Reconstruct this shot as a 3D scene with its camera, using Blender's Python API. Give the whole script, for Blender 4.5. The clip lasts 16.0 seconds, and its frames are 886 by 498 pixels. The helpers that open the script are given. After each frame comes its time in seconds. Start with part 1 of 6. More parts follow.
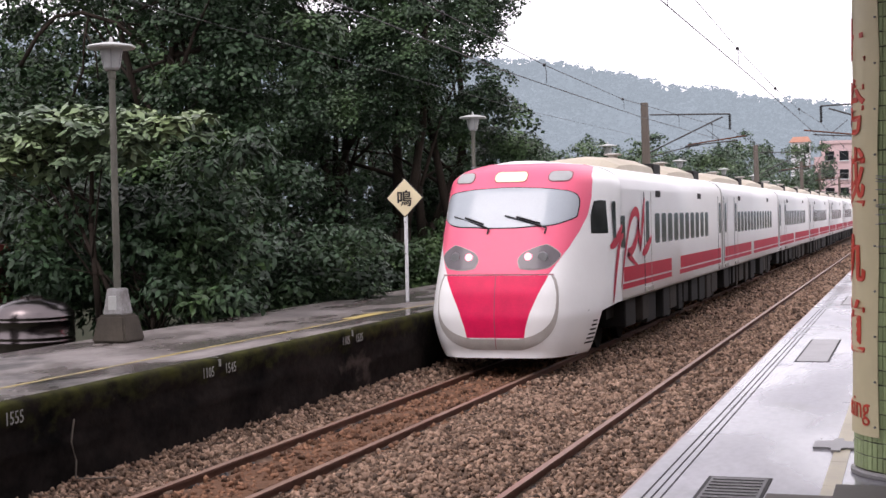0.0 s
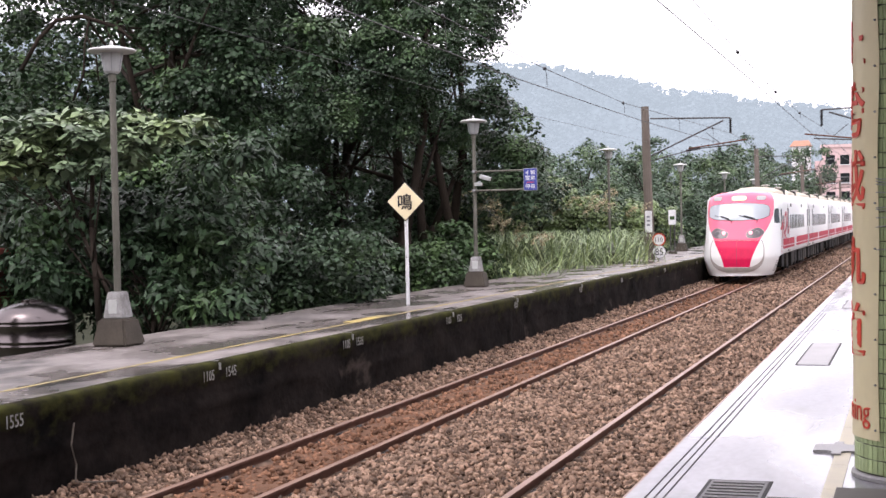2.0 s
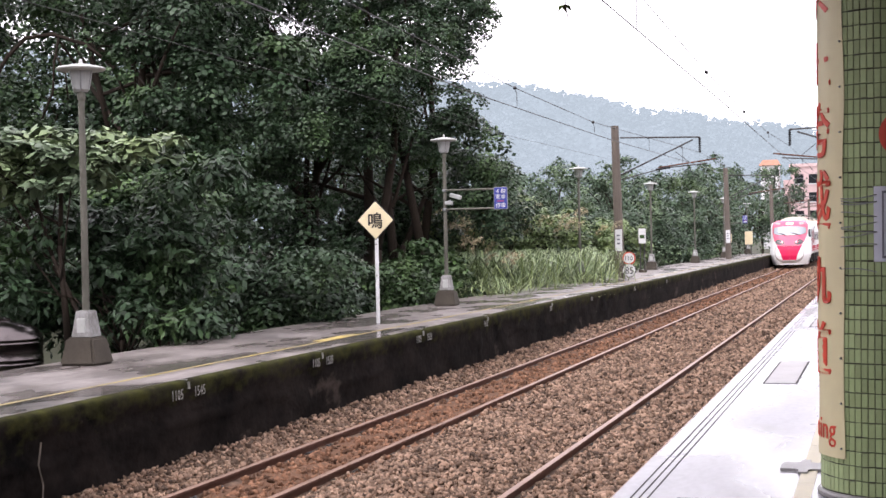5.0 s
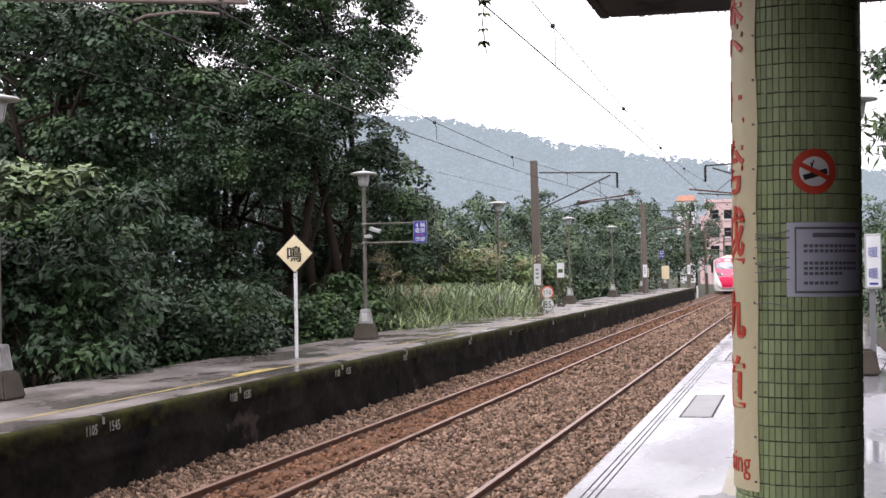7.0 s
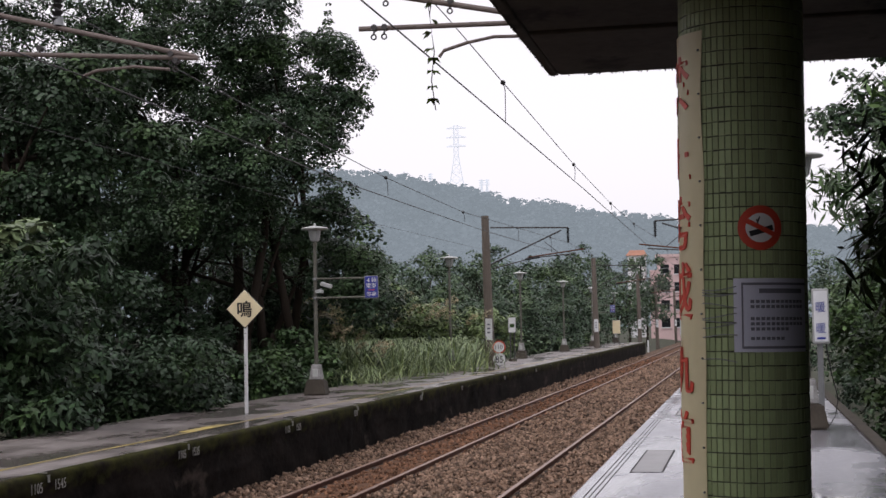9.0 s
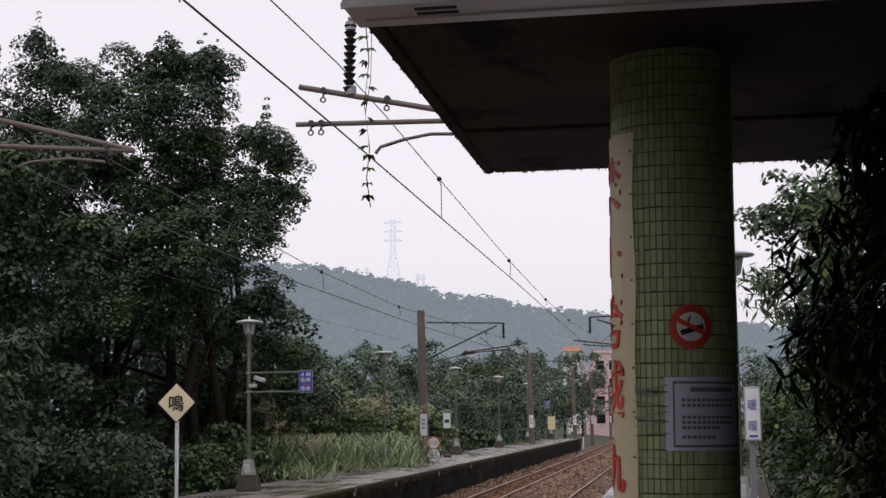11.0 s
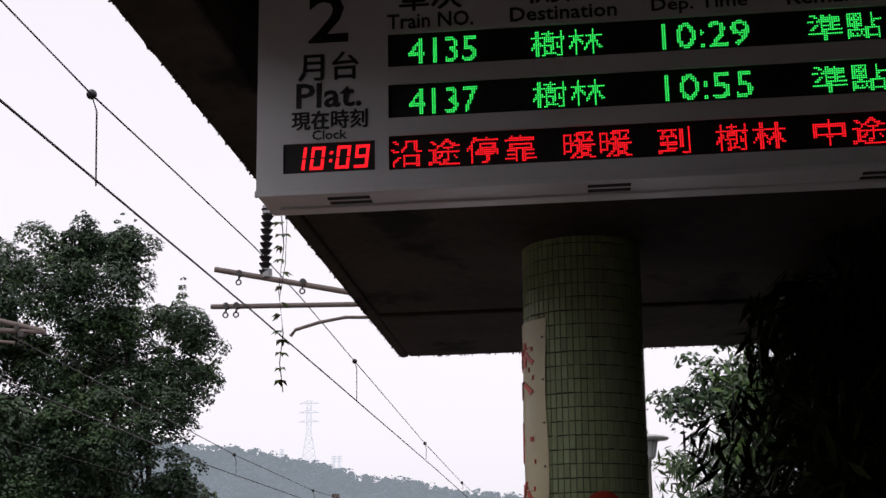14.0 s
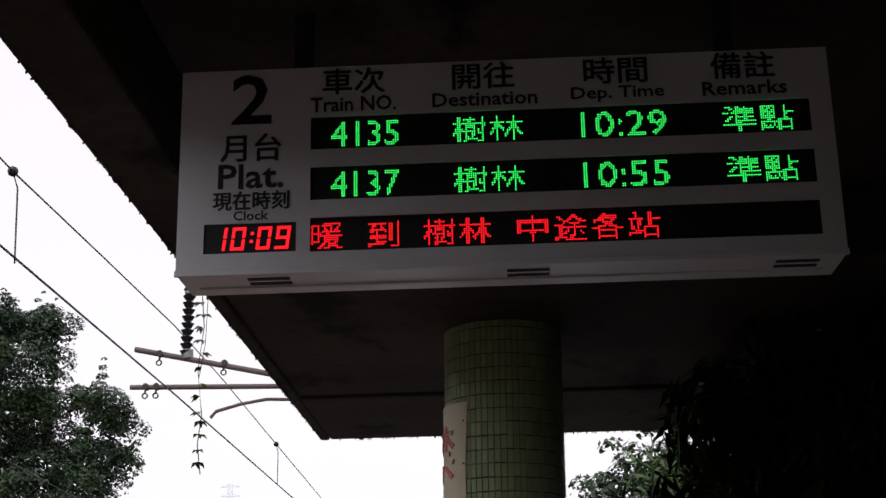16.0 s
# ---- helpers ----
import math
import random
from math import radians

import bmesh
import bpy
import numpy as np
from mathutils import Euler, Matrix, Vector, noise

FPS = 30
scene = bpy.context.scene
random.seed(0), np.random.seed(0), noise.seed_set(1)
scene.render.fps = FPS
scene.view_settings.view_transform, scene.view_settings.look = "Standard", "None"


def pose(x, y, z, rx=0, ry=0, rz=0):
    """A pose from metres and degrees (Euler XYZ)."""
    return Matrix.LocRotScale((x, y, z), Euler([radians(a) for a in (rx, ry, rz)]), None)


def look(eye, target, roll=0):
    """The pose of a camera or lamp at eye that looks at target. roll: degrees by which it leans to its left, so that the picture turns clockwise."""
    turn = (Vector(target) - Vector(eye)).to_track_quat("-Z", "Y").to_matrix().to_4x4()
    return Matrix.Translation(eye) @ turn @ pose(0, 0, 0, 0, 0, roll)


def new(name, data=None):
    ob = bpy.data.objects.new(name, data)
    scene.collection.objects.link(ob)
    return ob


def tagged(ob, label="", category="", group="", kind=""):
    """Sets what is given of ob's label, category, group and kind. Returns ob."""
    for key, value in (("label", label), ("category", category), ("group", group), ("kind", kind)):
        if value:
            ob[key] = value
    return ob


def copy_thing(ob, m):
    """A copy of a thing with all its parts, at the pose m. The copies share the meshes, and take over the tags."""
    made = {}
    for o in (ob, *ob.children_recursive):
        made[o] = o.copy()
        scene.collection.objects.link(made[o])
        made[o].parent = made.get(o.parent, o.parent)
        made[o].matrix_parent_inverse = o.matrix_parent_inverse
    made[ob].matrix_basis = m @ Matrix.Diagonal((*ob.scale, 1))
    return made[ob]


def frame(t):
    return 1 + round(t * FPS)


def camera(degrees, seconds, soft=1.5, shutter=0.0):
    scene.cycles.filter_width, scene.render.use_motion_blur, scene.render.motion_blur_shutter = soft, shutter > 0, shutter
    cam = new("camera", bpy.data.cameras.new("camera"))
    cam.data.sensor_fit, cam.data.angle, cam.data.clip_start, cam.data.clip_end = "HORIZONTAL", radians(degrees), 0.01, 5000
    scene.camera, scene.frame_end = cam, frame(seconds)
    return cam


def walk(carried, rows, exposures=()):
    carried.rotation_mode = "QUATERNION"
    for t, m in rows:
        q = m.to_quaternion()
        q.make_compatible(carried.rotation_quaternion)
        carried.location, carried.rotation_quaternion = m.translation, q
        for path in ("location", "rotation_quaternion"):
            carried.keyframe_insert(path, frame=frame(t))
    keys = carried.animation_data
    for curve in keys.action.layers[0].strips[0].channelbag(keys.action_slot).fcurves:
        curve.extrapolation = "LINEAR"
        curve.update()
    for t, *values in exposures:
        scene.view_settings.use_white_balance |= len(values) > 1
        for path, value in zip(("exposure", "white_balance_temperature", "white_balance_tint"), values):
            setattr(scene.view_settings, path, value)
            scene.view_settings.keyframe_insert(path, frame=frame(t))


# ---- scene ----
# camera and its path
cam = camera(34.91, 16.0)
PATH = (
    (0.0, -0.006, -0.012, 2.503, 88.739, 1.194, 18.507),
    (0.5, -0.005, -0.022, 2.502, 88.737, 1.262, 18.451),
    (1.0, -0.006, -0.026, 2.501, 88.878, 1.223, 18.507),
    (1.5, -0.006, -0.012, 2.504, 88.943, 1.208, 18.595),
    (2.0, -0.003, -0.005, 2.497, 88.901, 1.204, 18.538),
    (2.5, -0.006, -0.004, 2.499, 88.884, 1.286, 18.400),
    (3.0, -0.006, 0.001, 2.498, 88.885, 1.294, 18.394),
    (3.5, -0.000, 0.000, 2.500, 88.984, 1.300, 18.370),
    (6.0, 0.017, -0.023, 2.502, 90.233, 1.061, 15.783),
    (6.5, 0.016, -0.006, 2.504, 90.588, 1.041, 14.828),
    (7.0, 0.018, -0.018, 2.504, 90.934, 0.978, 14.086),
    (7.5, 0.018, -0.026, 2.505, 91.199, 1.068, 13.434),
    (8.0, 0.018, -0.008, 2.507, 91.720, 1.076, 12.949),
    (8.5, 0.028, -0.016, 2.512, 92.433, 1.060, 12.529),
    (9.0, 0.033, -0.019, 2.511, 93.121, 1.059, 12.131),
    (11.5, 0.058, -0.044, 2.524, 98.039, 0.803, 8.811),
    (12.0, 0.066, -0.061, 2.525, 99.182, 0.999, 8.243),
    (12.5, 0.071, -0.058, 2.528, 100.358, 1.118, 7.800),
    (13.0, 0.070, -0.052, 2.534, 101.640, 1.052, 7.064),
    (13.5, 0.074, -0.058, 2.538, 103.047, 1.084, 6.556),
    (14.0, 0.077, -0.060, 2.543, 104.196, 1.018, 6.153),
    (14.5, 0.088, -0.078, 2.537, 105.335, 1.048, 5.642),
    (15.0, 0.099, -0.081, 2.538, 106.328, 1.171, 4.763),
    (15.5, 0.102, -0.075, 2.538, 107.018, 1.195, 3.857),
    (16.0, 0.102, -0.076, 2.537, 107.508, 1.129, 3.076),
)
walk(cam, [(t, pose(*p)) for t, *p in PATH],
     exposures=((0.0, 0.96, 6500, 21), (1.0, 1.25, 6500, 21), (2.0, 1.45, 6500, 21), (3.5, 1.52, 6500, 21), (6.0, 1.38, 6500, 19), (7.5, 1.0, 6500, 18), (9.0, 0.3, 6500, 17), (11.5, 0.1, 6500, 18), (13.5, 0.2, 6500, 18), (16.0, 0.3, 6500, 17)))

# overcast daylight
SUN_ELEV, SUN_TURN = radians(58), radians(205)
world = bpy.data.worlds.new("overcast_sky")
scene.world = world
world.use_nodes = True
wn, wl = world.node_tree.nodes, world.node_tree.links
sky = wn.new("ShaderNodeTexSky")
sky.sky_type, sky.sun_disc = "NISHITA", False
sky.sun_elevation, sky.sun_rotation = SUN_ELEV, SUN_TURN
sky.air_density, sky.dust_density, sky.ozone_density = 1.0, 4.0, 1.0
grey = wn.new("ShaderNodeHueSaturation")
grey.inputs["Saturation"].default_value = 0.12
wl.new(sky.outputs[0], grey.inputs["Color"])
cloud = wn.new("ShaderNodeMix")
cloud.data_type = "RGBA"
cloud.inputs[0].default_value, cloud.inputs[7].default_value = 0.7, (6.2, 6.2, 6.45, 1)
wl.new(grey.outputs[0], cloud.inputs[6])
wl.new(cloud.outputs[2], wn["Background"].inputs[0])
wn["Background"].inputs[1].default_value = 0.15
sun = new("sun", bpy.data.lights.new("sun", "SUN"))
sun.data.energy, sun.data.angle, sun.data.color = 0.35, radians(25), (1.0, 0.97, 0.92)
sun.matrix_world = look((0, 0, 0), (-math.sin(SUN_TURN) * math.cos(SUN_ELEV), -math.cos(SUN_TURN) * math.cos(SUN_ELEV), -math.sin(SUN_ELEV)))


# ---- materials ----
def material(name, base, dark=None, rough=0.7, metal=0.0, scale=4.0, fine=40.0, bump=0.3, depth=0.01, amount=0.6,
             stretch=(1, 1, 1), spec=0.5, emit=0.0, island=0.0, instance=0.0, rough2=None, spots=None, growth=None):
    """A surface with stains at one scale and grain at another, and fine relief."""
    m = bpy.data.materials.new(name)
    m.use_nodes = True
    n, l = m.node_tree.nodes, m.node_tree.links
    b = n["Principled BSDF"]
    dark = dark or tuple(c * 0.6 for c in base)
    co = n.new("ShaderNodeTexCoord")
    mp = n.new("ShaderNodeMapping")
    mp.inputs["Scale"].default_value = stretch
    l.new(co.outputs["Object"], mp.inputs[0])
    big, small = n.new("ShaderNodeTexNoise"), n.new("ShaderNodeTexNoise")
    big.inputs["Scale"].default_value, small.inputs["Scale"].default_value = scale, fine
    big.inputs["Detail"].default_value, small.inputs["Detail"].default_value = 4, 3
    l.new(mp.outputs[0], big.inputs["Vector"]), l.new(mp.outputs[0], small.inputs["Vector"])
    add = n.new("ShaderNodeMath")
    add.operation = "MULTIPLY_ADD"
    l.new(small.outputs["Fac"], add.inputs[0])
    add.inputs[1].default_value = 0.45
    l.new(big.outputs["Fac"], add.inputs[2])
    ramp = n.new("ShaderNodeMapRange")
    ramp.inputs["From Min"].default_value, ramp.inputs["From Max"].default_value = 0.45, 1.0
    ramp.inputs["To Min"].default_value, ramp.inputs["To Max"].default_value = 0.0, 1.0
    l.new(add.outputs[0], ramp.inputs["Value"])
    mix = n.new("ShaderNodeMix")
    mix.data_type = "RGBA"
    mix.inputs[6].default_value = (*[base[i] + (dark[i] - base[i]) * amount for i in range(3)], 1)
    mix.inputs[7].default_value = (*base, 1)
    l.new(ramp.outputs[0], mix.inputs[0])
    out = mix.outputs[2]
    for layer in (spots, growth):
        # blotches of a second colour; growth also climbs with height: (colour, scale, from, to, rise)
        if layer:
            blot, step, over = n.new("ShaderNodeTexNoise"), n.new("ShaderNodeMapRange"), n.new("ShaderNodeMix")
            blot.inputs["Scale"].default_value, blot.inputs["Detail"].default_value = layer[1], 6
            blot.inputs["Roughness"].default_value = 0.62
            shift = n.new("ShaderNodeMapping")
            shift.inputs["Location"].default_value, shift.inputs["Scale"].default_value = (3.7, 1.3, 2.1), (1, 0.6, 1)
            l.new(co.outputs["Object"], shift.inputs[0]), l.new(shift.outputs[0], blot.inputs["Vector"])
            value = blot.outputs["Fac"]
            if len(layer) > 4:
                xyz, rise = n.new("ShaderNodeSeparateXYZ"), n.new("ShaderNodeMath")
                rise.operation = "MULTIPLY_ADD"
                l.new(co.outputs["Object"], xyz.inputs[0]), l.new(xyz.outputs[2], rise.inputs[0])
                rise.inputs[1].default_value = layer[4]
                l.new(value, rise.inputs[2])
                value = rise.outputs[0]
            step.inputs["From Min"].default_value, step.inputs["From Max"].default_value = layer[2], layer[3]
            l.new(value, step.inputs["Value"])
            over.data_type = "RGBA"
            over.inputs[7].default_value = (*layer[0], 1)
            l.new(out, over.inputs[6]), l.new(step.outputs[0], over.inputs[0])
            out = over.outputs[2]
    if island or instance:
        src = n.new("ShaderNodeNewGeometry").outputs["Random Per Island"] if island else n.new("ShaderNodeObjectInfo").outputs["Random"]
        rng = n.new("ShaderNodeMapRange")
        k = island or instance
        rng.inputs["To Min"].default_value, rng.inputs["To Max"].default_value = 1 - k, 1 + k
        l.new(src, rng.inputs["Value"])
        hsv = n.new("ShaderNodeHueSaturation")
        l.new(out, hsv.inputs["Color"]), l.new(rng.outputs[0], hsv.inputs["Value"])
        out = hsv.outputs[0]
    l.new(out, b.inputs["Base Color"])
    if rough2 is None:
        b.inputs["Roughness"].default_value = rough
    else:
        rr = n.new("ShaderNodeMapRange")
        rr.inputs["From Min"].default_value, rr.inputs["From Max"].default_value = 0.42, 0.6
        rr.inputs["To Min"].default_value, rr.inputs["To Max"].default_value = rough2, rough
        l.new(big.outputs["Fac"], rr.inputs["Value"]), l.new(rr.outputs[0], b.inputs["Roughness"])
    b.inputs["Metallic"].default_value = metal
    b.inputs["Specular IOR Level"].default_value = spec
    if bump:
        bp = n.new("ShaderNodeBump")
        bp.inputs["Strength"].default_value, bp.inputs["Distance"].default_value = bump, depth
        l.new(add.outputs[0], bp.inputs["Height"]), l.new(bp.outputs[0], b.inputs["Normal"])
    # emit: even glow in the base colour, stands in for haze
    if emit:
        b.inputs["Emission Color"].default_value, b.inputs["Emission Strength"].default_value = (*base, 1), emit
    return m


def glow(name, colour, strength):
    m = bpy.data.materials.new(name)
    m.use_nodes = True
    b = m.node_tree.nodes["Principled BSDF"]
    b.inputs["Base Color"].default_value = (*[c * 0.2 for c in colour], 1)
    b.inputs["Emission Color"].default_value, b.inputs["Emission Strength"].default_value = (*colour, 1), strength
    return m


def leafy(name, base, dark, var=0.45, rough=0.4, sheen=0.22):
    """Leaves: varied from leaf to leaf, with yellower young growth in patches and a waxy sheen."""
    m = material(name, base, dark, rough=rough, scale=0.9, fine=9, bump=0, island=var, amount=0.7)
    n, l = m.node_tree.nodes, m.node_tree.links
    b = n["Principled BSDF"]
    b.inputs["Specular IOR Level"].default_value = sheen
    hsv = b.inputs["Base Color"].links[0].from_node
    co, young, step, mix = n.new("ShaderNodeTexCoord"), n.new("ShaderNodeTexNoise"), n.new("ShaderNodeMapRange"), n.new("ShaderNodeMix")
    young.inputs["Scale"].default_value, young.inputs["Detail"].default_value = 0.55, 5
    step.inputs["From Min"].default_value, step.inputs["From Max"].default_value = 0.50, 0.68
    l.new(co.outputs["Object"], young.inputs["Vector"]), l.new(young.outputs["Fac"], step.inputs["Value"])
    mix.data_type = "RGBA"
    mix.inputs[7].default_value = (min(1, base[0] * 1.6), min(1, base[1] * 1.5), base[2] * 1.1, 1)
    l.new(hsv.inputs["Color"].links[0].from_socket, mix.inputs[6])
    l.new(step.outputs[0], mix.inputs[0])
    l.new(mix.outputs[2], hsv.inputs["Color"])
    return m


MOSS_WALL = material("mossy_wall_concrete", (0.042, 0.037, 0.034), (0.004, 0.004, 0.004), spec=0.15, rough=0.95, scale=1.1, fine=9, bump=0.8, depth=0.03, amount=1.0, stretch=(1, 0.5, 1.8))
WALL_FACE = material("old_mossy_wall_render", (0.024, 0.019, 0.017), (0.002, 0.002, 0.002), spec=0.05, rough=0.95, scale=1.6, fine=11, bump=0.9, depth=0.03, amount=1.0, stretch=(1, 0.7, 1), spots=((0.15, 0.118, 0.10), 0.75, 0.60, 0.80), growth=((0.043, 0.045, 0.013), 4.0, 1.06, 1.36, 0.80))
WET_FAR = material("damp_platform_concrete", (0.27, 0.238, 0.225), (0.06, 0.05, 0.046), rough=0.55, rough2=0.16, scale=0.9, fine=9, bump=0.12, depth=0.004, amount=1.0, stretch=(1, 0.45, 1), spec=0.5, spots=((0.045, 0.04, 0.037), 0.8, 0.55, 0.66))
WET_NEAR = material("wet_platform_concrete", (0.40, 0.40, 0.435), (0.20, 0.20, 0.22), rough=0.40, rough2=0.10, scale=0.8, fine=22, bump=0.06, depth=0.002, amount=1.0, stretch=(1, 0.4, 1), spots=((0.24, 0.24, 0.25), 1.3, 0.60, 0.72))
GROOVE = material("dark_groove", (0.03, 0.03, 0.03), rough=0.8)
PLATE = material("grey_cover_plate", (0.25, 0.24, 0.245), (0.12, 0.115, 0.115), rough=0.35, scale=3, fine=60)
PLATE_DARK = material("dark_chequer_plate", (0.11, 0.105, 0.11), (0.05, 0.047, 0.047), rough=0.5, scale=5, fine=60)
YELLOW = material("worn_yellow_paint", (0.52, 0.39, 0.085), (0.17, 0.15, 0.11), rough=0.6, scale=1.6, fine=24, bump=0.1, amount=1.0)
YELLOW_OLD = material("faded_yellow_tiles", (0.58, 0.52, 0.36), (0.40, 0.36, 0.28), rough=0.45, scale=3, fine=30, bump=0.1)
STONE = material("ballast_stone", (0.285, 0.195, 0.140), (0.105, 0.060, 0.040), spec=0.25, rough=0.9, scale=1.4, fine=50, bump=0.5, island=0.75, amount=0.8)
BALLAST = material("ballast_bed", (0.20, 0.132, 0.094), (0.05, 0.030, 0.021), spec=0.2, rough=0.95, scale=7, fine=26, bump=1.0, depth=0.04, amount=1.0)
SOIL = material("rusty_soil", (0.150, 0.080, 0.047), (0.065, 0.032, 0.020), spec=0.2, rough=0.95, scale=5, fine=30, bump=1.0, depth=0.03)
RUST_STONE = material("rust_stained_stone", (0.215, 0.115, 0.070), (0.085, 0.040, 0.024), spec=0.2, rough=0.95, scale=3, fine=50, bump=0.5, island=0.7)
RUST = material("rusty_rail_steel", (0.125, 0.052, 0.032), (0.045, 0.020, 0.014), rough=0.75, spec=0.3, scale=6, fine=60, bump=0.2, depth=0.003)
RAIL_TOP = material("worn_rail_head", (0.34, 0.21, 0.155), (0.18, 0.095, 0.065), rough=0.40, metal=0.55, scale=6, fine=60, bump=0.1, stretch=(1, .2, 1))
GROUND = material("dark_earth", (0.05, 0.055, 0.03), (0.02, 0.022, 0.012), rough=1.0, scale=0.4, fine=6, bump=0.6, depth=0.05)
CONCRETE = material("weathered_concrete", (0.085, 0.072, 0.058), (0.022, 0.020, 0.016), spec=0.25, rough=0.9, scale=3, fine=30, bump=0.4)
TUBE = material("dull_bracket_tube", (0.17, 0.135, 0.12), (0.09, 0.07, 0.062), rough=0.7, scale=6, fine=40, bump=0.1)
POLE = material("catenary_pole_concrete", (0.15, 0.125, 0.105), (0.075, 0.06, 0.05), rough=0.9, scale=2, fine=24, bump=0.3, stretch=(2, 2, 0.4))
SURVEY = material("weathered_white_numerals", (0.42, 0.42, 0.40), (0.12, 0.12, 0.11), rough=0.8, scale=9, fine=40, bump=0.1, amount=1.0)
LAMP_POST = material("mouldy_painted_post", (0.145, 0.14, 0.115), (0.045, 0.045, 0.034), rough=0.7, scale=4, fine=35, bump=0.2, stretch=(1, 1, 0.3), amount=0.9)
CAP_PAINT = material("pale_lamp_cap_paint", (0.52, 0.53, 0.52), (0.30, 0.31, 0.29), rough=0.5, scale=5, fine=30, bump=0.05)
STAINED_PAINT = material("stained_grey_pedestal_paint", (0.36, 0.36, 0.36), (0.10, 0.09, 0.08), rough=0.6, scale=7, fine=40, bump=0.1, amount=0.9)
LAMP_HEAD = material("frosted_lamp_shade", (0.38, 0.39, 0.39), (0.26, 0.27, 0.26), rough=0.4, scale=5, fine=30, bump=0)
WHITE = material("white_paint", (0.72, 0.73, 0.75), (0.5, 0.5, 0.5), rough=0.45, scale=3, fine=30, bump=0.05)
GREY_METAL = material("galvanised_steel", (0.30, 0.31, 0.32), (0.18, 0.18, 0.18), rough=0.45, metal=0.6, scale=5, fine=40, bump=0.1)
DARK_METAL = material("dark_weathered_steel", (0.06, 0.055, 0.055), (0.03, 0.03, 0.03), rough=0.6, metal=0.3, scale=5, fine=40, bump=0.1)
WIRE = material("dull_wire", (0.07, 0.068, 0.07), rough=0.6, metal=0.4, bump=0)
STEEL = material("polished_steel_tank", (0.15, 0.13, 0.13), (0.10, 0.085, 0.085), rough=0.22, metal=1.0, scale=2, fine=20, bump=0.02)
BLACK = material("black_enamel", (0.012, 0.012, 0.014), rough=0.4, bump=0)
SIGN_CREAM = material("cream_sign_face", (0.72, 0.62, 0.40), (0.62, 0.52, 0.34), rough=0.5, scale=6, fine=30, bump=0.03)
SIGN_BLUE = material("blue_sign_face", (0.03, 0.045, 0.30), rough=0.45, bump=0)
RED = material("red_sign_paint", (0.62, 0.06, 0.03), rough=0.45, bump=0.02)
# stain blotches over concrete darkened to carry the shade under the roof
CANOPY = material("stained_shade_darkened_concrete", (0.070, 0.060, 0.050), (0.016, 0.014, 0.012), spec=0.2, rough=0.9, scale=0.9, fine=11, bump=0.3, amount=0.9, spots=((0.010, 0.009, 0.008), 1.3, 0.56, 0.64))
TILE = material("green_glazed_tile", (0.33, 0.40, 0.215), (0.21, 0.265, 0.125), rough=0.36, spec=0.28, scale=2, fine=40, bump=0.12, depth=0.002, instance=0.16)
TILE_JOINED = material("green_glazed_tile_rest", (0.33, 0.40, 0.215), (0.21, 0.265, 0.125), rough=0.36, spec=0.28, scale=2, fine=40, bump=0.12, depth=0.002, island=0.16)
GROUT = material("dark_grout", (0.055, 0.058, 0.040), (0.03, 0.03, 0.022), rough=0.95, scale=4, fine=50)
POSTER = material("aged_cream_plastic", (0.62, 0.555, 0.35), (0.5, 0.44, 0.28), rough=0.45, scale=2, fine=14, bump=0.15, depth=0.004)
PAPER = material("white_notice_paper", (0.55, 0.56, 0.66), (0.45, 0.46, 0.55), rough=0.35, scale=4, fine=20, bump=0.05)
INK = material("grey_ink", (0.16, 0.16, 0.20), rough=0.6, bump=0)
PANEL = material("white_coated_panel", (0.78, 0.785, 0.80), (0.66, 0.665, 0.69), rough=0.35, scale=2, fine=20, bump=0.02)
LED_BACK = material("matt_black_led_panel", (0.006, 0.006, 0.007), rough=0.6, bump=0)
LED_RED, LED_GREEN = glow("red_leds", (1.0, 0.012, 0.018), 1.1), glow("green_leds", (0.012, 1.0, 0.13), 0.9)
T_WHITE = material("train_white_paint", (0.84, 0.84, 0.83), (0.74, 0.73, 0.71), rough=0.28, scale=1.2, fine=12, bump=0, amount=0.4)
T_PINK = material("train_pink_paint", (0.80, 0.135, 0.225), (0.74, 0.12, 0.19), spec=0.25, rough=0.35, scale=1.2, fine=12, bump=0, amount=0.5)
T_LINE = material("train_panel_gap", (0.30, 0.09, 0.11), rough=0.6, bump=0)
T_RED = material("train_red_paint", (0.80, 0.016, 0.10), spec=0.3, rough=0.35, bump=0)
T_STRIPE = material("train_dull_red_band", (0.46, 0.018, 0.045), (0.38, 0.016, 0.036), rough=0.5, spec=0.12, bump=0)
T_GREY = material("train_grey_paint", (0.42, 0.39, 0.36), rough=0.4, bump=0)
T_ROOF = material("train_roof_fairing", (0.50, 0.44, 0.34), (0.32, 0.28, 0.21), rough=0.6, scale=2, fine=18, bump=0.05)
T_UNDER = material("dusty_underfloor_box", (0.045, 0.038, 0.033), (0.018, 0.016, 0.014), spec=0.2, rough=0.85, scale=4, fine=30, bump=0.2)
T_DARK = material("train_underframe", (0.016, 0.015, 0.014), (0.008, 0.007, 0.007), spec=0.2, rough=0.75, scale=4, fine=30, bump=0.3)
GLASS = material("dark_tinted_glass", (0.016, 0.018, 0.020), rough=0.15, bump=0, spec=0.08)
# pale base colour stands in for sky reflected in the windscreen
SCREEN = material("windscreen_sky_reflection", (0.36, 0.40, 0.43), (0.28, 0.31, 0.34), rough=0.10, bump=0, spec=0.5, scale=1)
LAMP_LENS = material("headlamp_lens", (0.13, 0.115, 0.125), (0.08, 0.07, 0.075), rough=0.15, bump=0, spec=0.3)
